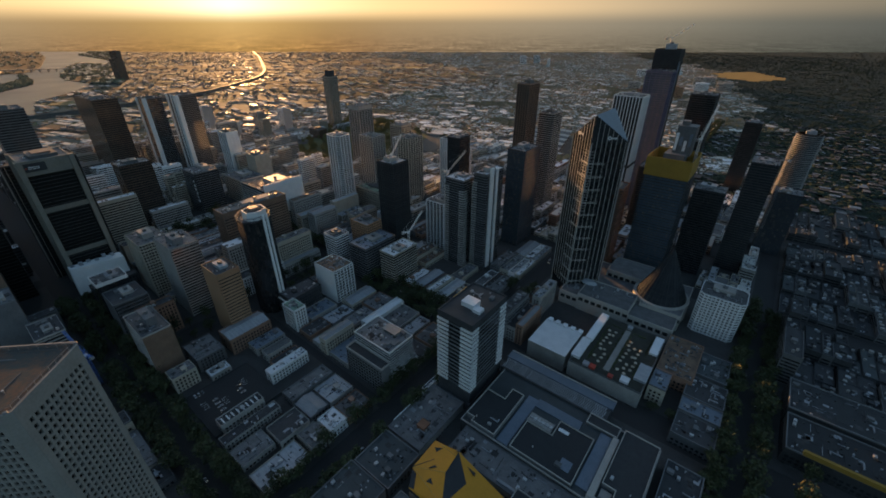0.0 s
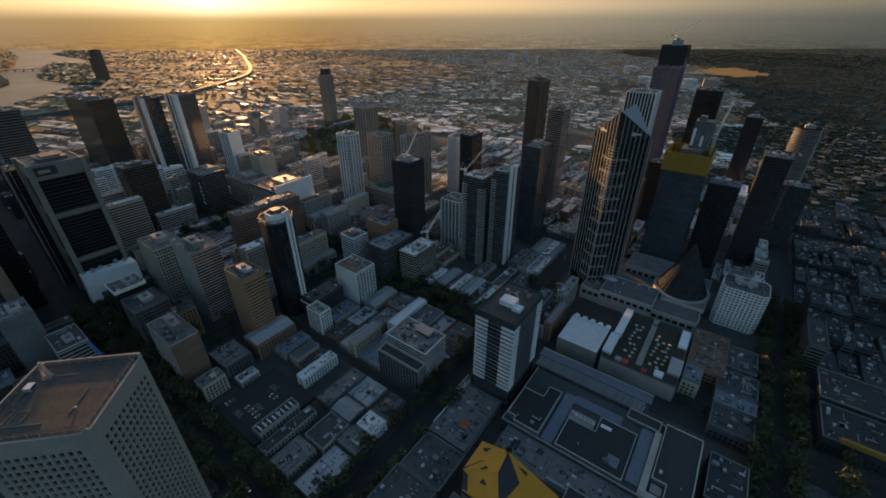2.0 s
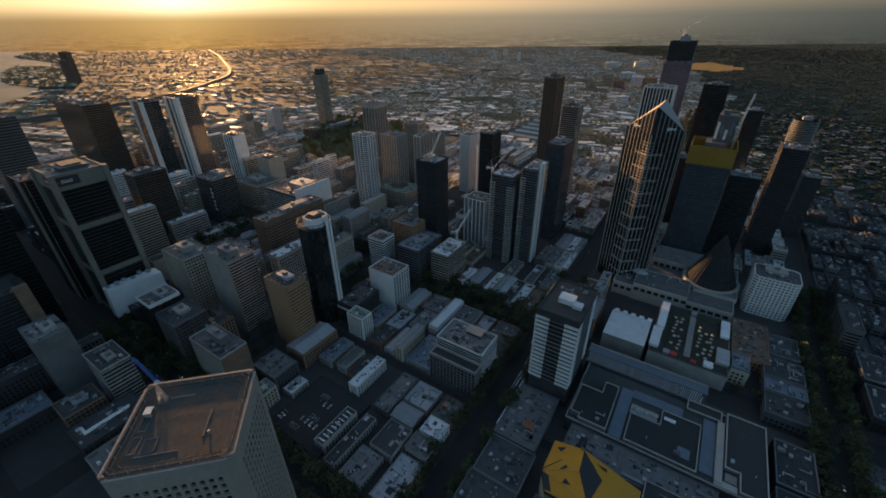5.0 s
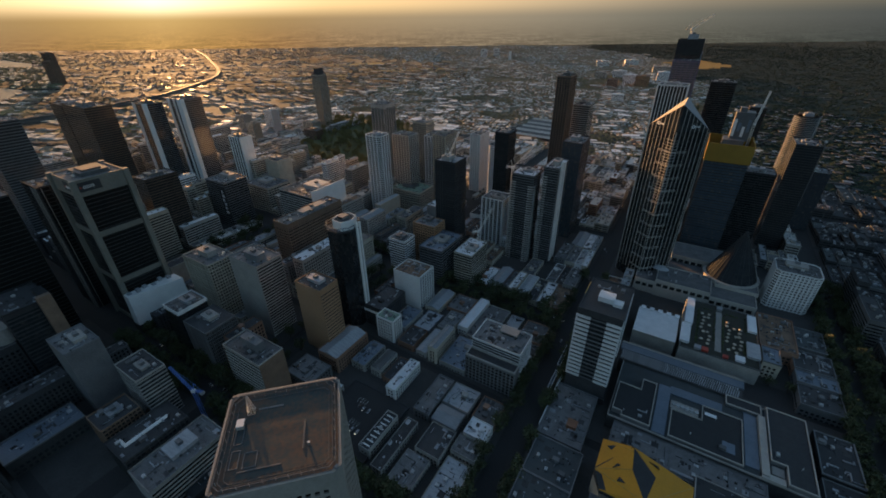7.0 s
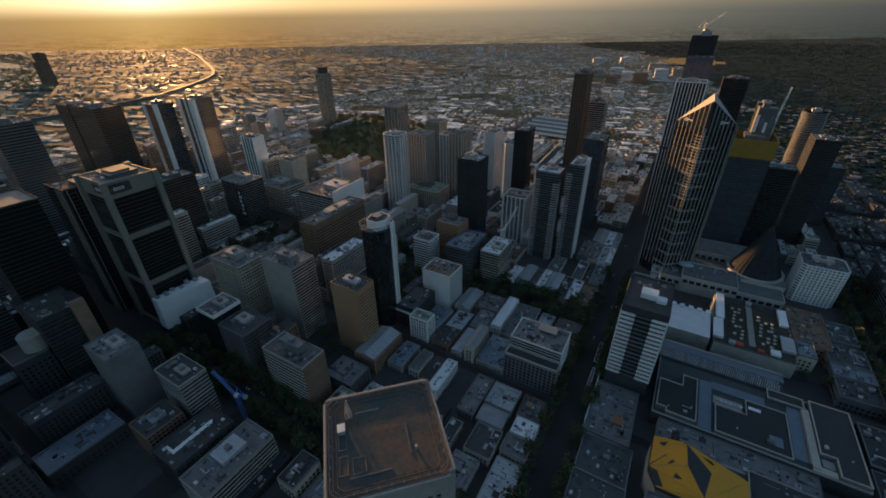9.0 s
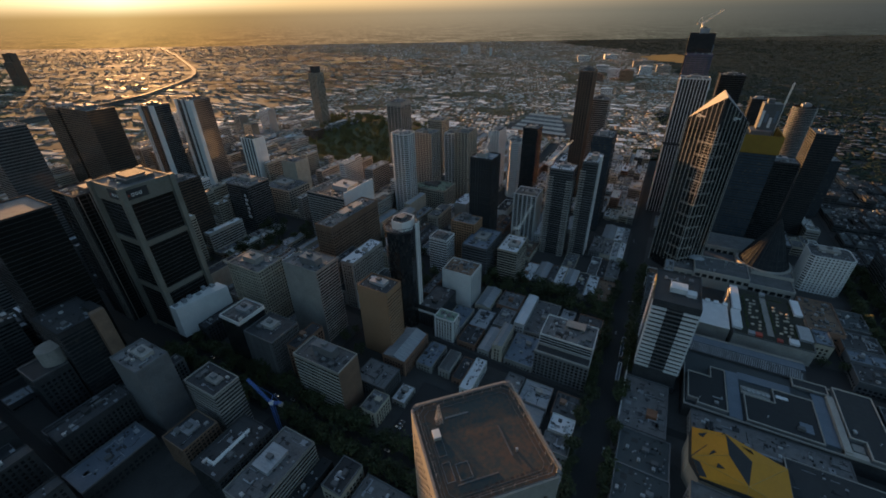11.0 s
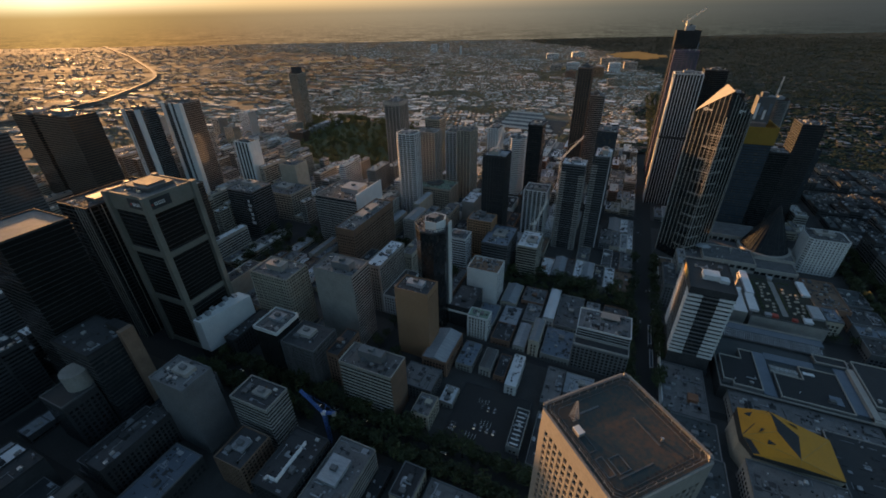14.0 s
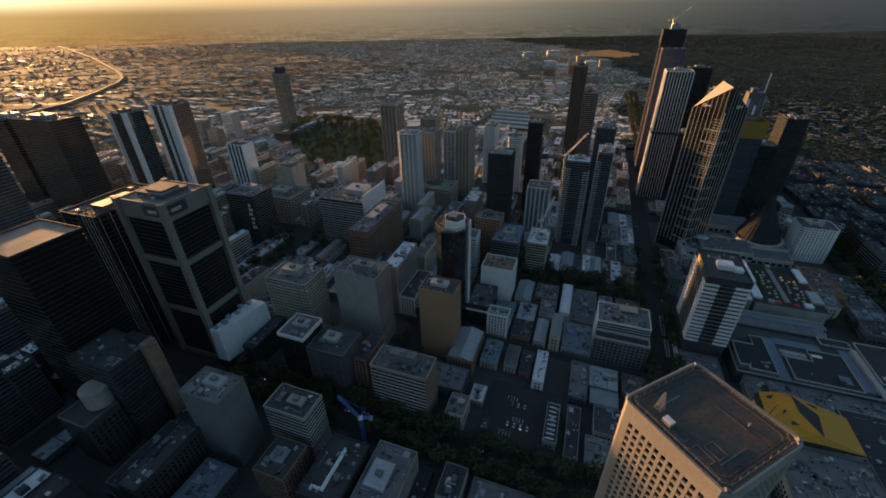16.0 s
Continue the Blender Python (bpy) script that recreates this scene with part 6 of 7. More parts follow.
class Crowd:
    """Many small far buildings in one mesh for each material."""

    def __init__(self):
        self.walls, self.roofs, self.rng = {}, {}, random.Random(515)

    def piece(self, kind, *box):
        self.roofs.setdefault(kind, Shape()).box(*box)

    def add(self, x0, x1, y0, y1, z, h, wall, roof):
        """A block in one or two steps with a parapet, window rows, lift house and roof machines."""
        rng, w, d = self.rng, x1 - x0, y1 - y0
        steps = [(x0, x1, y0, y1, h)]
        if d > 22 and rng.random() < 0.6:
            k = y0 + d * rng.uniform(0.3, 0.7)
            steps = [(x0, x1, y0, k, h), (x0 + rng.uniform(0, 2), x1 - rng.uniform(0, 2), k + 0.1, y1, h * rng.uniform(0.55, 1.25))]
        for a, b, c, e, t in steps:
            top = z + t
            s = self.walls.setdefault(wall, Shape())
            s.box(a, b, c, e, z, top - 0.4)
            s.ring(rect(a, b, c, e), rect(a, b, c, e, 0.45), top - 0.4, top + rng.uniform(0.5, 1.2))
            self.piece(roof, a + 0.45, b - 0.45, c + 0.45, e - 0.45, top - 0.5, top - 0.1)
            for k in range(int(t / 3.6)):
                self.piece("glass", a + 0.8, b - 0.8, c - 0.05, c + 0.1, z + 1 + k * 3.6, z + 2.6 + k * 3.6)
                self.piece("glass", a - 0.05, b + 0.05, c + 0.8, e - 0.8, z + 1 + k * 3.6, z + 2.6 + k * 3.6)
            for _ in range(rng.randint(3, 9)):
                p, q, r = rng.uniform(a + 2, b - 2), rng.uniform(c + 2, e - 2), rng.uniform(0.5, 1.8)
                self.piece(rng.choice(("roof_metal", "roof_grey", "roof_dark", "concrete")), p - r, p + r, q - r * rng.uniform(0.5, 1.1), q + r, top - 0.1, top + rng.uniform(0.4, 2.4))
            if b - a > 9 and rng.random() < 0.5:
                self.piece(wall, (a + b) / 2 - 2.5, (a + b) / 2 + 2, (c + e) / 2 - 2, (c + e) / 2 + 3, top - 0.1, top + 3)

    def build(self, label):
        for k, s in (*self.walls.items(), *self.roofs.items()):
            loose("distant_buildings", s, k, label, "buildings", "stuff")


def fill_blocks():
    rng = random.Random(77)
    crowd = Crowd()
    lots = []
    for x0, x1 in BLOCKS_X:
        for y0, y1 in BLOCKS_Y:
            for a, b in [(y0, (y0 + y1) / 2), ((y0 + y1) / 2, y1)]:
                x = x0
                while x < x1 - 6:
                    w = min(rng.uniform(8, 18), x1 - x)
                    if x1 - x - w < 7:
                        w = x1 - x
                    y, top = a + 0.1, b - 0.1
                    if rng.random() < 0.5:
                        top -= rng.uniform(0, 8)
                    near = -420 < x < -180
                    h = rng.choice((8, 9, 11, 12, 14, 17)) if near else rng.choice((9, 12, 14, 18, 22, 28, 34))
                    if x < -420 and rng.random() < 0.35:
                        h = rng.uniform(35, 70)
                    if -690 < x < -505 and 140 < y < 262:
                        h = 8 + h % 7      # low roofs behind the framed tower
                    if y > 530:
                        h = rng.choice((6, 8, 10, 14, 22))
                    if x > 70:
                        h = rng.choice((7, 8, 10, 12, 16))
                    if free(x + 0.3, x + w - 0.3, y, top) and w > 5:
                        lots.append((x + 0.1, x + w - 0.1, y, top, h))
                    x += w
    lots.sort(key=lambda q: math.hypot((q[0] + q[1]) / 2 + 230, (q[2] + q[3]) / 2 - 120))
    for i, (a, b, c, d, h) in enumerate(lots):
        # Shade east and south, haze west: both put into the choice of surface colours
        if i < 272:
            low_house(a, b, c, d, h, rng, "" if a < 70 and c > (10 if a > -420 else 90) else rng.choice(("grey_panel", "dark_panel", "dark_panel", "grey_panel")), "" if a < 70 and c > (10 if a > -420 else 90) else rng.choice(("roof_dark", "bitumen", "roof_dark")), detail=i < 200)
        else:
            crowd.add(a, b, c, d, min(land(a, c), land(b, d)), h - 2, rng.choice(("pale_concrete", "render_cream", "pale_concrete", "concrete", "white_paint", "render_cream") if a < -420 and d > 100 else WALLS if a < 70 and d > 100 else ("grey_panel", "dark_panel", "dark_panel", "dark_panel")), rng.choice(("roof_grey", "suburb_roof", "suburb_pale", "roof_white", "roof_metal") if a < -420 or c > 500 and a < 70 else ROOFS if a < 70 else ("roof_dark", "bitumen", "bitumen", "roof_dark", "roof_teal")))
    crowd.build("closely built town blocks with flat roofs")


fill_blocks()

# ---- the country round the town ----
def inside(x, y, poly):
    hit = False
    for (ax, ay), (bx, by) in zip(poly, poly[1:] + poly[:1]):
        if (ay > y) != (by > y) and x < (bx - ax) * (y - ay) / (by - ay) + ax:
            hit = not hit
    return hit


def spread(poly, z, step=260.0):
    """A flat cover laid in squares over a wide plan."""
    s = Shape()
    xs, ys = [p[0] for p in poly], [p[1] for p in poly]
    nx, ny = int((max(xs) - min(xs)) / step) + 1, int((max(ys) - min(ys)) / step) + 1
    for i in range(nx):
        for j in range(ny):
            x, y = min(xs) + i * step, min(ys) + j * step
            if inside(x + step / 2, y + step / 2, poly):
                s.poly([(x, y, z), (x + step, y, z), (x + step, y + step, z), (x, y + step, z)])
    return s


HARBOUR = [(-10600, 260), (-9570, 1180), (-8410, 1740), (-7210, 1740), (-5450, 1440), (-4430, 1120), (-2930, 760), (-3100, 680), (-2820, 560), (-2710, 480), (-2530, 340), (-2140, 270), (-2160, 210), (-2520, 170), (-3290, -60), (-5600, -300)]
loose("water", Shape().poly([(x, y, 3.0) for x, y in HARBOUR]), "water", "still harbour basin under the low sun", "water", "structure")
QUAYS = ([(-8880, 620), (-8930, 1100), (-8430, 1170), (-7780, 1270), (-5950, 1030), (-4730, 770), (-4350, 670), (-4140, 570), (-4110, 440), (-4200, 230), (-5600, -200)],
         [(-3450, 240), (-3380, 340), (-3650, 470), (-4100, 530), (-3900, 540), (-3460, 500), (-3300, 470), (-3030, 300), (-2970, 190)],
         [(-4570, 900), (-4880, 1050), (-4430, 1160), (-3610, 1040), (-2930, 780), (-3100, 680), (-3440, 640), (-3660, 660), (-4090, 790)],
         [(-6260, 1360), (-7000, 1680), (-6600, 1790), (-4510, 1300), (-5120, 1310)])


def quays():
    """Low spits of land between the basins, with sheds and scrub on them."""
    rng = random.Random(63)
    for k, o in enumerate(QUAYS):
        if sum(a[0] * b[1] - b[0] * a[1] for a, b in zip(o, o[1:] + o[:1])) < 0:
            o = o[::-1]
        loose("quay", Shape().prism(o, 0, 5.0), "yard_dark", "low spit of land between the harbour basins", "quay", "structure")
        xs, ys = [p[0] for p in o], [p[1] for p in o]
        scrub, sheds = Shape(), Shape()
        for i in range(900):
            x, y = rng.uniform(min(xs), max(xs)), rng.uniform(min(ys), max(ys))
            if not inside(x, y, o):
                continue
            if rng.random() < 0.2 and k != 1:
                w, d = rng.uniform(12, 40), rng.uniform(8, 16)
                sheds.prism([(x - w, y - d / 2), (x + w, y - d), (x + w, y + d / 2), (x - w, y + d)], 5, rng.uniform(8, 14))
            else:
                r = rng.uniform(7, 18)
                scrub.prism([(x + r * rng.uniform(0.6, 1.2) * math.cos(q * 1.047), y + r * rng.uniform(0.6, 1.2) * math.sin(q * 1.047)) for q in range(6)], 5, 7 + r * 0.35, [(x + r * 0.4 * math.cos(q * 1.047), y + r * 0.4 * math.sin(q * 1.047)) for q in range(6)])
        loose("scrub", scrub, "far_foliage", "scrub and trees on the harbour spits", "scrub", "stuff")
        if sheds.v:
            loose("dock_sheds", sheds, "dock_roof", "low sheds on the harbour spits", "sheds", "stuff")


quays()
FIELD = [(-440, 3590), (-230, 3860), (10, 3430), (-170, 3180), (-364, 3290)]
loose("field", spread(FIELD, 2.0, 60), "dry_grass", "dry golden field among dark trees", "field", "structure")
PARK = [(-927, 560), (-1060, 760), (-1160, 940), (-1030, 960), (-760, 900), (-650, 490), (-840, 540)]
lawn = spread(PARK, 0.25, 20)
lawn.v = [(x, y, z + land(x, y)) for x, y, z in lawn.v]
loose("lawn", lawn, "grass", "green park lawn among trees", "lawn", "structure")

# the raised motorway that bends towards the sun
LINE = [(-9500, 4900), (-8562, 4441), (-5614, 3039), (-4300, 2400), (-3523, 1981), (-3150, 1780), (-2951, 1662), (-2760, 1530), (-2618, 1398), (-2413, 1149), (-2252, 925), (-2150, 600), (-2100, 200), (-2080, -200)]


def ribbon(name, line, width, z, material, label):
    s = Shape()
    left, right = [], []
    pts = []
    for a, b in zip(line, line[1:]):
        n = max(1, int(math.dist(a, b) / 120))
        pts += [(a[0] + (b[0] - a[0]) * i / n, a[1] + (b[1] - a[1]) * i / n) for i in range(n)]
    pts.append(line[-1])
    for i, p in enumerate(pts):
        a, b = pts[max(0, i - 1)], pts[min(len(pts) - 1, i + 1)]
        d = math.dist(a, b)
        nx, ny = -(b[1] - a[1]) / d * width / 2, (b[0] - a[0]) / d * width / 2
        for side, out in ((1, left), (-1, right)):
            out.append((p[0] + nx * side, p[1] + ny * side, z))
    for i in range(len(pts) - 1):
        a, b, c, d = left[i], right[i], right[i + 1], left[i + 1]
        s.poly([a, b, c, d])
        for p, q in ((a, d), (b, c)):
            s.poly([p, q, (q[0], q[1], q[2] - z), (p[0], p[1], p[2] - z)])
            s.poly([p, q, (q[0], q[1], q[2] + 1), (p[0], p[1], p[2] + 1)])
    return loose(name, s, material, label, "motorway", "structure")


surface("worn_road", (0.07, 0.068, 0.064), (0.12, 0.115, 0.108), 0.7, stain=30, tint=0.0, bump=0, spec=0.3)
ribbon("motorway", LINE, 22, 8, "worn_road", "raised motorway curving through the docks")
ribbon("motorway", [(x + 60, y - 40) for x, y in LINE[4:]], 12, 5, "worn_road", "railway viaduct beside the motorway")


EAST = [(75, 480), (75, 800), (-90, 1000), (-60, 2200), (-420, 3700), (-1500, 5200), (4000, 5200), (4000, -400), (700, -400), (700, 480)]
EAST_FAR = [(-1500, 5200), (-2400, 8500), (8500, 8500), (8500, 1500), (4000, 1500), (4000, 5200)]
loose("parkland", spread(EAST, 0.6, 60), "shaded_ground", "leafy parkland and gardens, darkened for shade", "parkland", "structure")
loose("parkland", spread(EAST_FAR, 0.6, 300), "shaded_ground", "wooded country on the edge of the plain, darkened for shade", "parkland", "structure")


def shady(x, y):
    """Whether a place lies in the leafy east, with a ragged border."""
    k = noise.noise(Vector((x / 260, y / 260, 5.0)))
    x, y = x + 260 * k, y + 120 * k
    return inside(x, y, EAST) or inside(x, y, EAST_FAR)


def country():
    """Suburbs of small houses, sheds and trees, thinning out towards the horizon."""
    rng = random.Random(21)
    roofs = {m: Shape() for m in ("suburb_tile", "suburb_roof", "suburb_pale", "dock_roof", "roof_dark", "bitumen", "roof_grey", "roof_blue", "roof_white")}
    walls = {m: Shape() for m in ("render_cream", "brick", "concrete", "grey_panel", "dark_panel")}
    woods = {"far_foliage": Shape(), "shaded_foliage": Shape(), "hazed_foliage": Shape()}
    ico = [(0, 0, 1), (0.89, 0, 0.45), (0.28, 0.85, 0.45), (-0.72, 0.53, 0.45), (-0.72, -0.53, 0.45), (0.28, -0.85, 0.45), (0, 0, -0.3)]
    tri = [(0, 1, 2), (0, 2, 3), (0, 3, 4), (0, 4, 5), (0, 5, 1), (6, 2, 1), (6, 3, 2), (6, 4, 3), (6, 5, 4), (6, 1, 5)]

    def leaf(x, y, r):
        # leaf colour takes on haze past 3 km and shade in the east
        leaves = woods["shaded_foliage" if shady(x, y) else "hazed_foliage" if math.hypot(x, y) > 3000 else "far_foliage"]
        b, g = len(leaves.v), land(x, y)
        for vx, vy, vz in ico:
            q = r * rng.uniform(0.65, 1.25)
            leaves.v.append((x + vx * q, y + vy * q, g + r * 0.3 + vz * q * 0.5))
        leaves.f += [(b + i, b + j, b + l) for i, j, l in tri]

    def house(x, y, w, d, h, turn, wall, roof, gable):
        c, s, g = math.cos(turn), math.sin(turn), land(x, y)

        def at(u, v, z):
            return (x + u * c - v * s, y + u * s + v * c, g + z)
        q = [(-w / 2, -d / 2), (w / 2, -d / 2), (w / 2, d / 2), (-w / 2, d / 2)]
        m, r = walls[wall], roofs[roof]
        for i in range(4):
            a, b = q[i], q[(i + 1) % 4]
            m.poly([at(*a, -2), at(*b, -2), at(*b, h), at(*a, h)])
        if gable:
            e, f = at(-w / 2, 0, h + d * 0.15), at(w / 2, 0, h + d * 0.15)
            p = [at(*a, h) for a in q]
            r.poly([p[0], p[1], f, e]), r.poly([e, f, p[2], p[3]]), r.poly([p[0], e, p[3]]), r.poly([p[1], p[2], f])
        else:
            r.poly([at(*a, h) for a in q])

    def wooded(x, y, n=2, r=6.5):
        for _ in range(n):
            leaf(x + rng.uniform(-14, 14), y + rng.uniform(-14, 14), rng.uniform(0.5, 1.0) * r)

    for _ in range(104000):
        d = 900 + 5300 * rng.random() ** 1.45
        az = radians(rng.uniform(-40, 104))
        x, y = MID[0] - d * math.sin(az), MID[1] + d * math.cos(az)
        # rows of houses along the streets of each district
        turn = 0.3 if noise.noise(Vector((x / 800, y / 800, 9.0))) > 0.05 else -0.12
        c, e = math.cos(turn), math.sin(turn)
        u, v = round((x * c + y * e) / 15) * 15 + rng.uniform(-2, 2), -x * e + y * c
        v = round(v / 46) * 46 + rng.choice((-11, 11)) + rng.uniform(-1.5, 1.5)
        x, y = u * c - v * e, u * e + v * c
        if (-1260 < x < 650 and -630 < y < 905) or inside(x, y, HARBOUR) or inside(x, y, FIELD) or inside(x, y, PARK) or (-600 < x < -380 and 975 < y < 1285):
            continue
        if any(abs(x - a[0] - (b[0] - a[0]) * q) + abs(y - a[1] - (b[1] - a[1]) * q) < 75 for a, b in zip(LINE[2:], LINE[3:]) if min(a[0], b[0]) - 80 < x < max(a[0], b[0]) + 80 for q in [min(1, max(0, ((x - a[0]) * (b[0] - a[0]) + (y - a[1]) * (b[1] - a[1])) / math.dist(a, b) ** 2))]):
            continue
        patch = noise.noise(Vector((x / 420, y / 420, 3.0))) + 0.6 * noise.noise(Vector((x / 150, y / 150, 7.0)))
        far = d > 3600
        docks = x < -1500 and y < 2600 + 0.35 * (-x - 1500) and d < 9000
        if docks:
            k = rng.random()
            if k < 0.035:
                house(x, y, rng.uniform(30, 80), rng.uniform(12, 24), rng.uniform(2.5, 5), turn, "concrete", rng.choice(("dock_roof", "suburb_roof", "suburb_roof", "suburb_tile")), False)
            elif k < 0.1:
                house(x, y, rng.uniform(10, 26), rng.uniform(8, 14), rng.uniform(3, 5), turn, "brick", rng.choice(("suburb_roof", "suburb_tile", "roof_grey")), True)
            elif k < 0.28 and patch > -0.1:
                wooded(x, y, 2, 8)
            continue
        # eastern houses get dark walls and roofs in place of shade
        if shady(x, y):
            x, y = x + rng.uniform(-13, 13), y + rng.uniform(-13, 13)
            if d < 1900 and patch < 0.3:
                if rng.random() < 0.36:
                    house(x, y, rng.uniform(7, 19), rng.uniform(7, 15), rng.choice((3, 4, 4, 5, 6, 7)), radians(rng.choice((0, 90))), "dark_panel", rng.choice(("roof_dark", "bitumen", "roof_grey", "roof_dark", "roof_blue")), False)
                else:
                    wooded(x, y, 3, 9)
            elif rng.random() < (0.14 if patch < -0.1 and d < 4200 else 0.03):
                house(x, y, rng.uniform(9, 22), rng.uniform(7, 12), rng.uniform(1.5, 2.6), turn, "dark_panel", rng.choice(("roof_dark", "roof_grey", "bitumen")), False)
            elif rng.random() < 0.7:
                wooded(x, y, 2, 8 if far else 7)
            continue
        wood = patch + (0.2 if az < radians(6) and d > 1300 else 0.0) + 0.2 * min(1, max(0, (d - 2600) / 2500))
        if rng.random() < 0.14:
            continue
        if wood > 0.3 or rng.random() < 0.3:
            wooded(x, y, 2, 8 if far else 6.5)
        elif rng.random() < 0.04:
            house(x, y, rng.uniform(18, 50), rng.uniform(12, 28), rng.uniform(3.5, 6), turn, "concrete", rng.choice(("suburb_pale", "suburb_roof", "roof_white")), False)
        else:
            k = 1.2 if far else 1.0
            house(x, y, k * rng.uniform(8, 14), k * rng.uniform(8, 12), rng.uniform(1.4, 3.2), turn + rng.choice((0, 1.571)), rng.choice(("brick", "render_cream", "concrete")), rng.choice(("suburb_tile", "suburb_roof", "suburb_roof", "suburb_tile", "suburb_pale")), True)
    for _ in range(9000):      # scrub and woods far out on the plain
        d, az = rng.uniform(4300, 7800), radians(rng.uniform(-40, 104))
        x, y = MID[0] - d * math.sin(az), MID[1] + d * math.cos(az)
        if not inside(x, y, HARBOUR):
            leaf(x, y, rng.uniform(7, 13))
    for k, s in roofs.items():
        loose("suburb_roofs", s, k, "small roofs of the spreading suburbs", "suburbs", "stuff")
    for k, s in walls.items():
        loose("suburb_walls", s, k, "walls of the spreading suburban houses", "suburbs", "stuff")
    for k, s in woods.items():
        loose("woodland", s, k, "trees between the suburban roofs, haze and shade in their colours", "trees", "stuff")


country()


def dock_yards():
    """Paved yards, sidings, wet ground and grass between the sheds of the docks."""
    rng = random.Random(88)
    covers = {m: Shape() for m in ("yard", "yard_dark", "grass", "dock_roof")}
    for i in range(900):
        x, y = rng.uniform(-6800, -1350), rng.uniform(250, 4300)
        if y > 2700 + 0.35 * (-x - 1500) or inside(x, y, HARBOUR):
            continue
        kind = rng.choice(("yard", "yard_dark", "yard_dark", "grass"))
        w, d = (rng.uniform(90, 420), rng.uniform(20, 110))
        a = 0.5 + rng.gauss(0, 0.12) + (1.57 if rng.random() < 0.2 else 0)
        c, e, z = math.cos(a), math.sin(a), 0.3 + 0.003 * i
        if inside(x + w * c / 2, y + w * e / 2, HARBOUR) or inside(x - w * c / 2, y - w * e / 2, HARBOUR):
            continue
        covers[kind].poly([(x + u * c - v * e, y + u * e + v * c, z) for u, v in rect(-w / 2, w / 2, -d / 2, d / 2)])
    for k in range(26):      # bundles of railway sidings
        x, y, a, n = rng.uniform(-4200, -1500), rng.uniform(700, 2300), 0.55 + rng.gauss(0, 0.08), rng.randint(3, 8)
        c, e, w = math.cos(a), math.sin(a), rng.uniform(150, 420)
        if inside(x, y, HARBOUR):
            continue
        for i in range(n):
            covers["yard_dark" if i % 2 else "dock_roof"].poly([(x + u * c - v * e, y + u * e + v * c, 4.2 + 0.01 * k) for u, v in rect(-w / 2, w / 2, i * 11, i * 11 + 1.8)])
    for m, q in covers.items():
        loose("dock_yards", q, m, "yards and sidings of the flat docks", "yards", "stuff")


dock_yards()


# ---- landmarks out in the suburbs ----
def harbour_bridge():
    ob = thing("harbour_bridge", "long flat road bridge on slim piers across the harbour", "bridge", -4190, 600, 0)
    d = Vector((210, 420, 0)).normalized()
    side = Vector((-d.y, d.x, 0)) * 12
    a, b = -d * 380, d * 230
    s = Shape()
    for z0, z1, k in ((18, 21, 1.0), (21, 22.2, 1.03)):
        q = [a + side * k, a - side * k, b - side * k, b + side * k]
        s.prism([(p.x, p.y) for p in q], z0, z1)
    part("deck", s, "concrete", ob)
    pier = Shape().prism([(-5, -5), (5, -5), (5, 5), (-5, 5)], 0, 18, [(-3, -3), (3, -3), (3, 3), (-3, 3)]).mesh("pier", "concrete")
    for k in range(13):
        p = a.lerp(b, (k + 0.5) / 13)
        again("pier", pier, ob, Matrix.Translation((p.x, p.y, 0)))


def market_sheds():
    for k in range(9):
        L = 78 - 3 * k
        ob = thing("market_shed", "long open market shed with a grey iron roof", "shed", -484 - 6 * k, 1005 + 31 * k, land(-484 - 6 * k, 1005 + 31 * k) + 0.3, -6, "market sheds")
        s = Shape()
        for sx in (-1, 1):
            s.poly([(-L, 0, 9), (L, 0, 9), (L, sx * 10, 5.6), (-L, sx * 10, 5.6)])
            s.poly([(-L, 0, 8.7), (L, 0, 8.7), (L, sx * 10, 5.3), (-L, sx * 10, 5.3)])
        part("roof", s, "roof_grey" if k % 2 else "suburb_roof", ob)
        post = Shape().box(-0.2, 0.2, -0.2, 0.2, 0, 5.5).mesh("post", "grey_panel")
        for i in range(4):
            for sx in (-1, 1):
                again("post", post, ob, Matrix.Translation((-L + 1 + (2 * L - 2) * i / 3, sx * 9.5, 0)))


def slab(name, label, category, x, y, w, d, h, turn, wall, roof="roof_grey", floor=3.2):
    """A far block: glazing between floor bands, flat roof and a lift house."""
    ob = thing(name, label, category, x, y, 0, turn)
    o = rect(-w / 2, w / 2, -d / 2, d / 2)
    part("glazing", Shape().prism(rect(-w / 2, w / 2, -d / 2, d / 2, 0.6), 0, h), "glass", ob)
    s = Shape()
    for k in range(int(h / floor)):
        s.ring(o, rect(-w / 2, w / 2, -d / 2, d / 2, 0.5), k * floor, k * floor + floor * 0.55)
    s.ring(o, rect(-w / 2, w / 2, -d / 2, d / 2, 0.5), h - 1, h + 1)
    n = max(2, int(w / 7))
    for i in range(n + 1):
        u = -w / 2 + (w - 0.8) * i / n
        s.box(u, u + 0.8, -d / 2 - 0.1, d / 2 + 0.1, 0, h + 0.8)
    part("floor_band", s, wall, ob, "", "stuff")
    part("roof", Shape().box(-w / 2 + 0.5, w / 2 - 0.5, -d / 2 + 0.5, d / 2 - 0.5, h - 0.4, h + 0.2), roof, ob)
    part("lift_house", Shape().box(-w * 0.12, w * 0.16, -d * 0.25, d * 0.3, h, h + 4.5), wall, ob)
    return ob


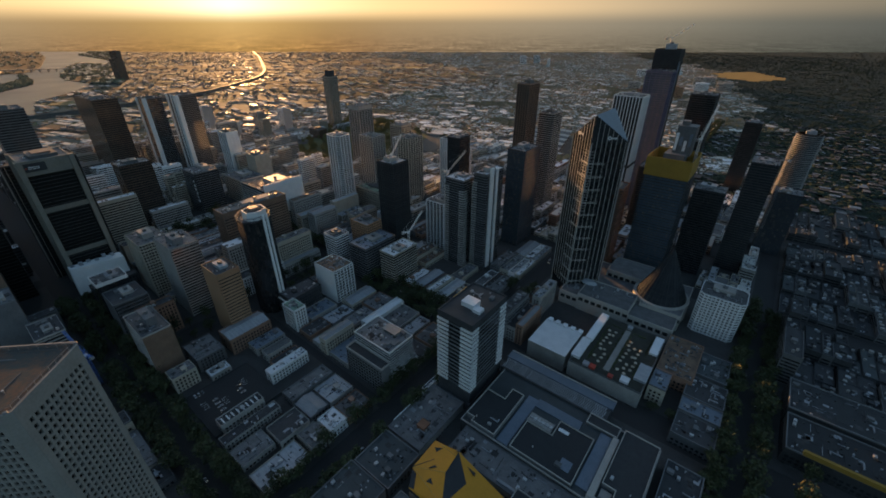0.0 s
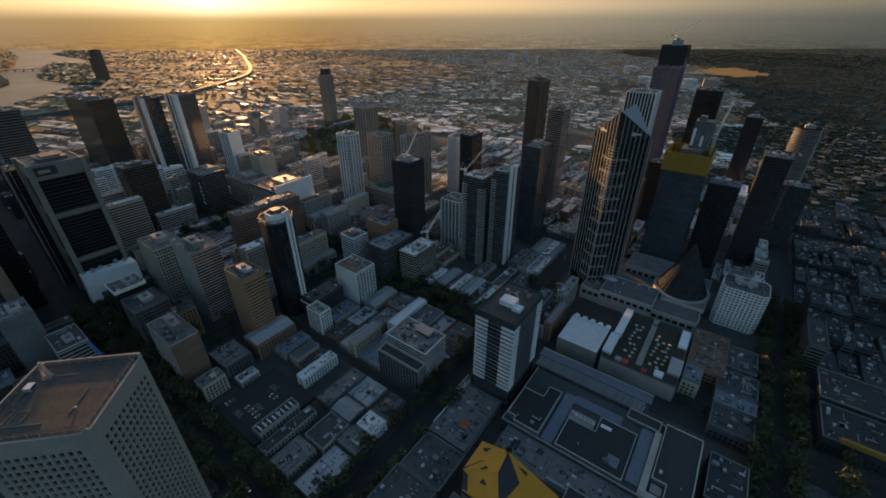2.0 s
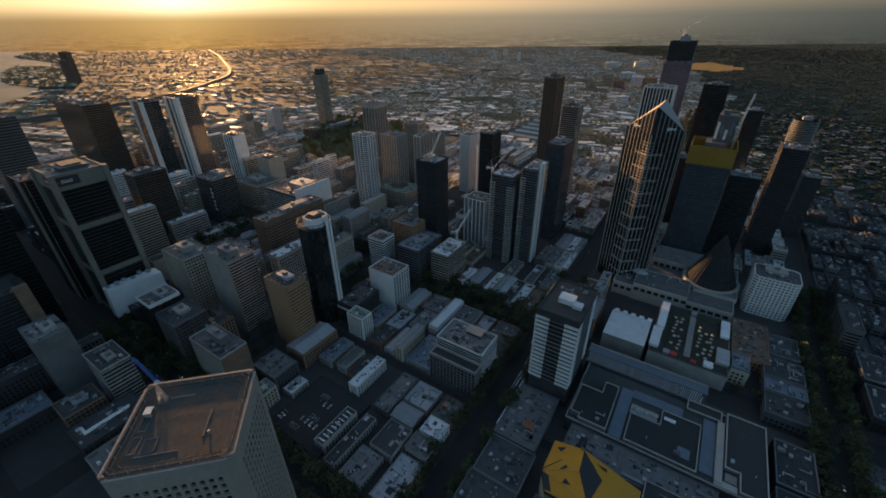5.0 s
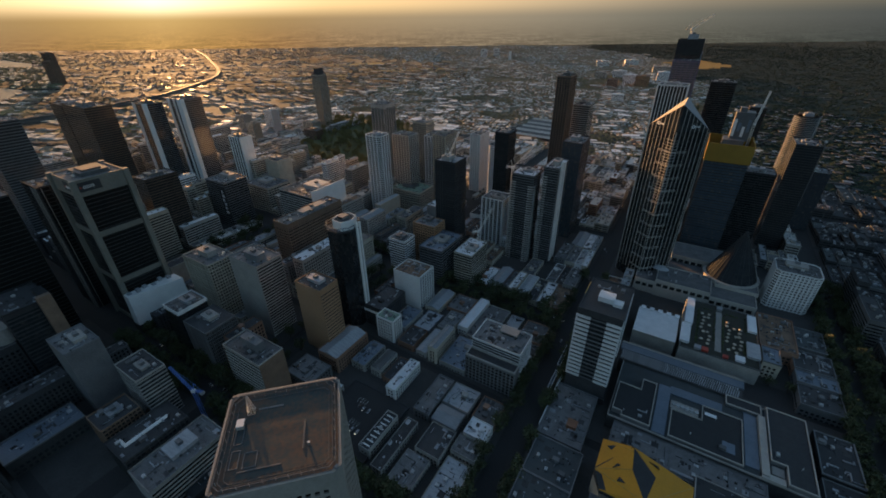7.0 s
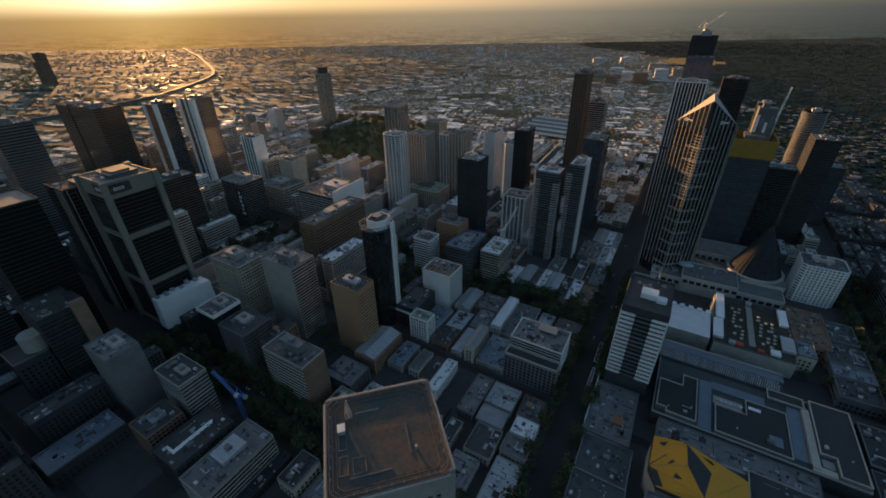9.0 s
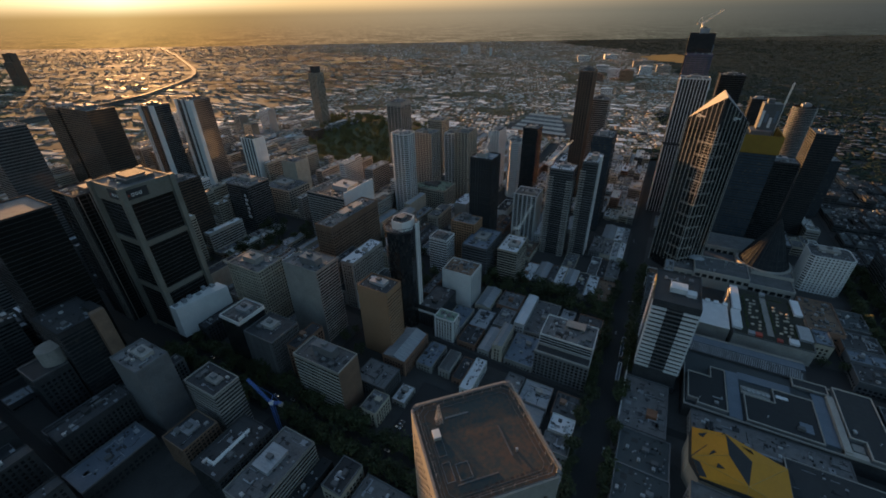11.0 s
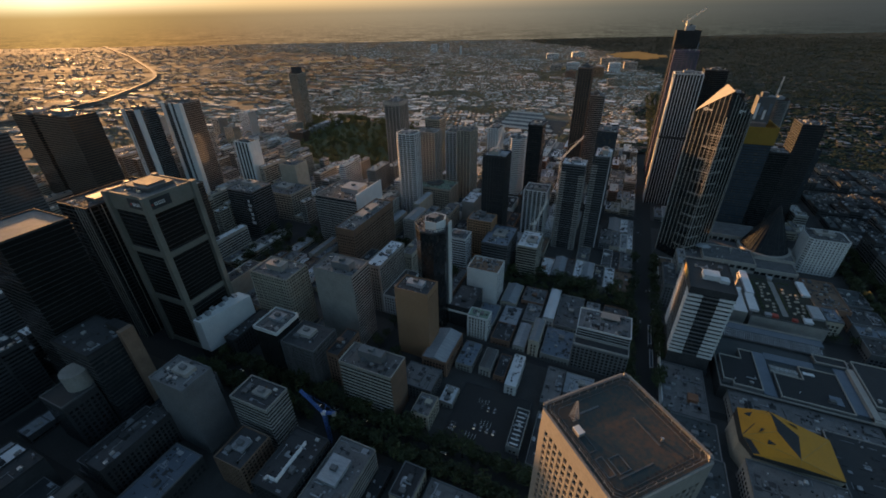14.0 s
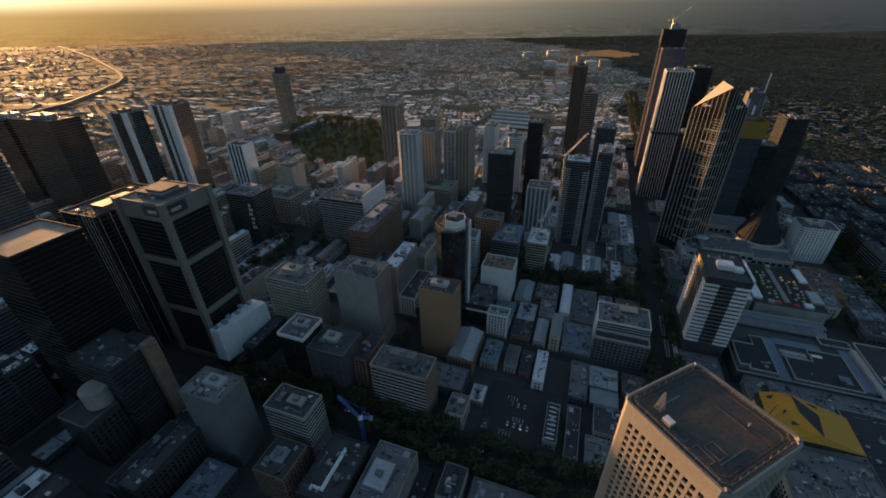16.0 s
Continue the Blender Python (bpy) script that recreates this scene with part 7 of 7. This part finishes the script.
harbour_bridge()
market_sheds()
for x, y, h, turn in ((-1852, 3442, 62, 20), (-1800, 3590, 62, 20), (-1560, 3330, 58, 110)):
    slab("housing_tower", "pale slab of public housing among low roofs", "apartment tower", x, y, 58, 17, h, turn, "white_paint")
for x, y, w, d, h, turn, wall in ((-777, 3119, 80, 40, 34, 15, "white_paint"), (-624, 3317, 90, 36, 30, 20, "white_paint"), (-371, 2826, 110, 40, 38, 10, "pale_concrete"), (-558, 2530, 70, 44, 36, 5, "white_paint"),
                                  (-399, 2239, 64, 40, 46, 5, "tan_panel"), (-470, 2330, 60, 34, 40, 5, "white_paint"), (-640, 2450, 56, 40, 32, 5, "pale_concrete"), (-330, 2480, 60, 40, 44, 8, "white_paint"),
                                  (-250, 2620, 70, 36, 36, 8, "pale_concrete"), (-520, 2160, 50, 30, 34, 5, "brick"), (-300, 1960, 60, 34, 30, 4, "render_cream"), (-420, 1760, 44, 30, 26, 3, "white_paint")):
    slab("hospital_block", "large pale hospital block beyond the town grid", "hospital", x, y, w, d, h, turn, wall, "roof_white" if wall == "white_paint" else "roof_grey", 4.0)
for x, y, w, d, h in ((-3215, 880, 46, 34, 158), (-3160, 850, 44, 30, 120), (-3300, 900, 60, 30, 86)):
    slab("waterfront_tower", "dark waterfront tower against the low sun", "tower", x, y, w, d, h, 30, "brown_stone")
for x, y, w, d, h, wall in ((-1176, 700, 34, 26, 74, "white_paint"), (-1257, 507, 36, 28, 96, "white_paint"), (-1215, 640, 26, 26, 66, "pale_concrete"), (-1140, 610, 30, 22, 58, "render_cream"), (-1180, 540, 40, 22, 60, "white_paint"), (-1000, 690, 46, 26, 40, "brown_stone"), (-1060, 740, 40, 30, 46, "render_cream")):
    slab("apartment_block", "pale apartment block at the town's edge", "apartment block", x, y, w, d, h, 0, wall)


# ---- street trees ----
def tree_meshes():
    made = []
    rng = random.Random(9)
    for v in range(4):
        trunk = Shape()
        h = rng.uniform(3.2, 4.4)
        o = [(math.cos(a * math.pi / 3), math.sin(a * math.pi / 3)) for a in range(6)]
        trunk.prism([(x * 0.36, y * 0.36) for x, y in o], 0, h, [(x * 0.2, y * 0.2) for x, y in o])
        for k in range(5):
            a = k * 1.256 + rng.random()
            trunk.beam((0, 0, h - 0.6 + 0.1 * k), (2.6 * math.cos(a), 2.6 * math.sin(a), h + 2.2 + rng.random()), 0.16)
        crown = Shape()
        lobes = [(rng.uniform(-2.0, 2.0), rng.uniform(-2.0, 2.0), h + rng.uniform(1.0, 4.4), rng.uniform(1.5, 2.6)) for _ in range(9)]
        for lx, ly, lz, r in lobes:
            for _ in range(34):
                d = Vector((rng.gauss(0, 1), rng.gauss(0, 1), rng.gauss(0, 0.8))).normalized() * r * rng.uniform(0.6, 1.08)
                p = Vector((lx, ly, lz)) + d
                a, b = Vector((rng.gauss(0, 1), rng.gauss(0, 1), rng.gauss(0, 0.5))).normalized(), Vector((rng.gauss(0, 1), rng.gauss(0, 1), rng.gauss(0, 1))).normalized()
                s = rng.uniform(0.3, 0.62)
                crown.poly([p + a * s, p + b * s, p - a * s, p - b * s])
        made.append((trunk.mesh("trunk", "bark"), crown.mesh("crown", "foliage")))
    return made


TREES = tree_meshes()


def plant_trees():
    rng = random.Random(31)
    spots, park = [], []
    for x in range(-560, -196, 9):
        spots += [(x, 43.5), (x + 4, 20.5), (x + 3, 39.5), (x + 6, 24.5)]
    for x in range(-345, -196, 8):
        spots += [(x, 271), (x + 3, 296), (x + 5, 284)]
    for x in range(-120, 40, 14):
        spots += [(x, 295)]
    for y in range(-40, 520, 11):
        spots += [(41.5, y), (68.5, y + 5), (46.5, y + 6), (63.5, y + 1)]
    for y in range(40, 280, 9):
        spots += [(-194.5, y), (-169.5, y + 4)]
    for y in range(296, 400, 12):
        spots += [(-194.5, y), (-169.5, y + 4)]
    for y in range(60, 260, 16):
        spots += [(-398, y), (-421, y + 6)]
    for x in range(-620, -430, 12):
        spots += [(x, 272), (x + 5, 295)]
    for _ in range(800):
        x, y = rng.uniform(-1200, -660), rng.uniform(490, 970)
        if inside(x, y, PARK):
            park.append((x, y))
    for y in range(790, 1700, 11):      # the long avenue north of the grid
        spots += [(-166, y), (-150, y + 5), (-134, y + 2)]
    for _ in range(70):
        spots.append((rng.uniform(-690, -510), rng.uniform(145, 265)))
    for _ in range(40):
        spots.append((rng.uniform(85, 270), rng.uniform(60, 300)))
    spots = [(x + rng.uniform(-1.5, 1.5), y + rng.uniform(-1.2, 1.2)) for x, y in spots if rng.random() > 0.1]
    spots = [(x, y) for x, y in spots if free(x - 1, x + 1, y - 1, y + 1)]
    spots += park
    spots.sort(key=lambda p: math.hypot(p[0] + 220, p[1] - 60))
    rest, grove = (Shape(), Shape()), Shape()
    wood = set(park)
    for i, (x, y) in enumerate(spots):
        pair = rng.choice(TREES)
        k, turn, tall = rng.uniform(1.1, 2.1), rng.uniform(0, 360), rng.uniform(0.9, 1.15)
        if i < 290:
            ob = thing("street_tree", "broad plane tree with dark summer leaves", "tree", x, y, land(x, y) + 0.1, turn, "street trees")
            ob.scale = (k, k, k * tall)
            again("trunk", pair[0], ob, Matrix())
            again("crown", pair[1], ob, Matrix())
            continue
        m = pose(x, y, land(x, y) + 0.1, 0, 0, turn) @ Matrix.Diagonal((k, k, k * tall, 1))
        for s, me in zip((rest[0], grove if (x, y) in wood else rest[1]), pair):
            n = len(s.v)
            s.v += [tuple(m @ v.co) for v in me.vertices]
            s.f += [tuple(n + q for q in p.vertices) for p in me.polygons]
    loose("park_trunks", rest[0], "bark", "trunks of the far park and avenue trees", "trees", "stuff")
    loose("avenue_trees", rest[1], "foliage", "leafy crowns of the far avenue trees", "trees", "stuff")
    loose("park_trees", grove, "sunlit_leaves", "olive crowns of the park trees, sunlit haze in their colour", "trees", "stuff")


plant_trees()


# ---- cars ----
def car_master():
    ob = thing("car", "small parked car with dark windows", "car", -200, 32, land(-200, 32) + 0.06, 0, "cars in the streets")
    body = Shape().prism(rect(-2.15, 2.15, -0.88, 0.88), 0.28, 0.85, rect(-2.05, 2.1, -0.82, 0.82))
    part("body", body, "car_paint", ob)
    part("cabin", Shape().prism(rect(-1.3, 1.1, -0.8, 0.8), 0.85, 1.4, rect(-0.85, 0.55, -0.66, 0.66)), "glass", ob)
    part("roof", Shape().prism(rect(-0.85, 0.55, -0.66, 0.66), 1.4, 1.45), "car_paint", ob)
    o = [(0.31 * math.cos(a * math.pi / 4), 0.31 * math.sin(a * math.pi / 4)) for a in range(8)]
    me = Shape().prism(o, -0.1, 0.1).mesh("wheel", "rubber")
    for x in (-1.35, 1.3):
        for y in (-0.82, 0.82):
            again("wheel", me, ob, pose(x, y, 0.31, 90))
    lamp_mesh = Shape().box(2.1, 2.2, -0.14, 0.14, 0.55, 0.72).mesh("headlight", "lit_lens")
    for y in (-0.6, 0.6):
        again("headlight", lamp_mesh, ob, Matrix.Translation((0, y, 0)))
    return ob


def park_cars():
    master = car_master()
    rng = random.Random(12)
    spots = []
    for _ in range(14):
        spots.append((rng.choice((-188, -184, -178, -174)), rng.uniform(-20, 480), None, 90))
    for _ in range(12):
        spots.append((rng.uniform(-560, -200), rng.choice((27, 30, 35, 38)), None, 0))
    for _ in range(10):
        spots.append((rng.choice((48, 52, 58, 62)), rng.uniform(100, 480), None, 90))
    for _ in range(6):
        spots.append((rng.uniform(-380, 30), rng.choice((277, 281, 287, 290)), None, 0))
    for k in range(7):
        spots.append((-305 + (k % 4) * 5.2 + rng.uniform(-0.2, 0.2), 67 + 20 * (k // 4) + rng.uniform(-0.4, 0.4), 11.95, 90))
    for k in range(3):
        spots.append((-322, 58 + k * 3.1, 11.95, 0))
    for x, y, z, a in spots:
        copy_thing(master, pose(x, y, land(x, y) + 0.06 if z is None else z, 0, 0, a + rng.choice((0, 180)) + rng.uniform(-2, 2)))


park_cars()


# ---- tram stops in the middle of the street ----
def tram_stop(x, y, length):
    ob = thing("tram_stop", "long tram stop with a thin white canopy frame", "tram stop", x, y, land(x, y) + 0.06)
    part("platform", Shape().box(-1.6, 1.6, -length / 2, length / 2, 0, 0.28), "footpath", ob)
    part("canopy", Shape().ring(rect(-1.5, 1.5, -length / 2, length / 2), rect(-1.5, 1.5, -length / 2, length / 2, 0.35), 2.9, 3.1), "white_paint", ob, "white canopy frame")
    part("glass_roof", Shape().box(-1.1, 1.1, -length / 2 + 0.4, length / 2 - 0.4, 2.95, 3.02), "blue_glass", ob)
    post = Shape().box(-0.07, 0.07, -0.07, 0.07, 0.28, 2.9).mesh("post", "steel")
    for k in range(6):
        for sx in (-1.3, 1.3):
            again("post", post, ob, Matrix.Translation((sx, -length / 2 + 0.3 + (length - 0.6) * k / 5, 0)))


for x, y, length in ((-175.5, 238, 30), (-174.5, 203, 24)):
    tram_stop(x, y, length)
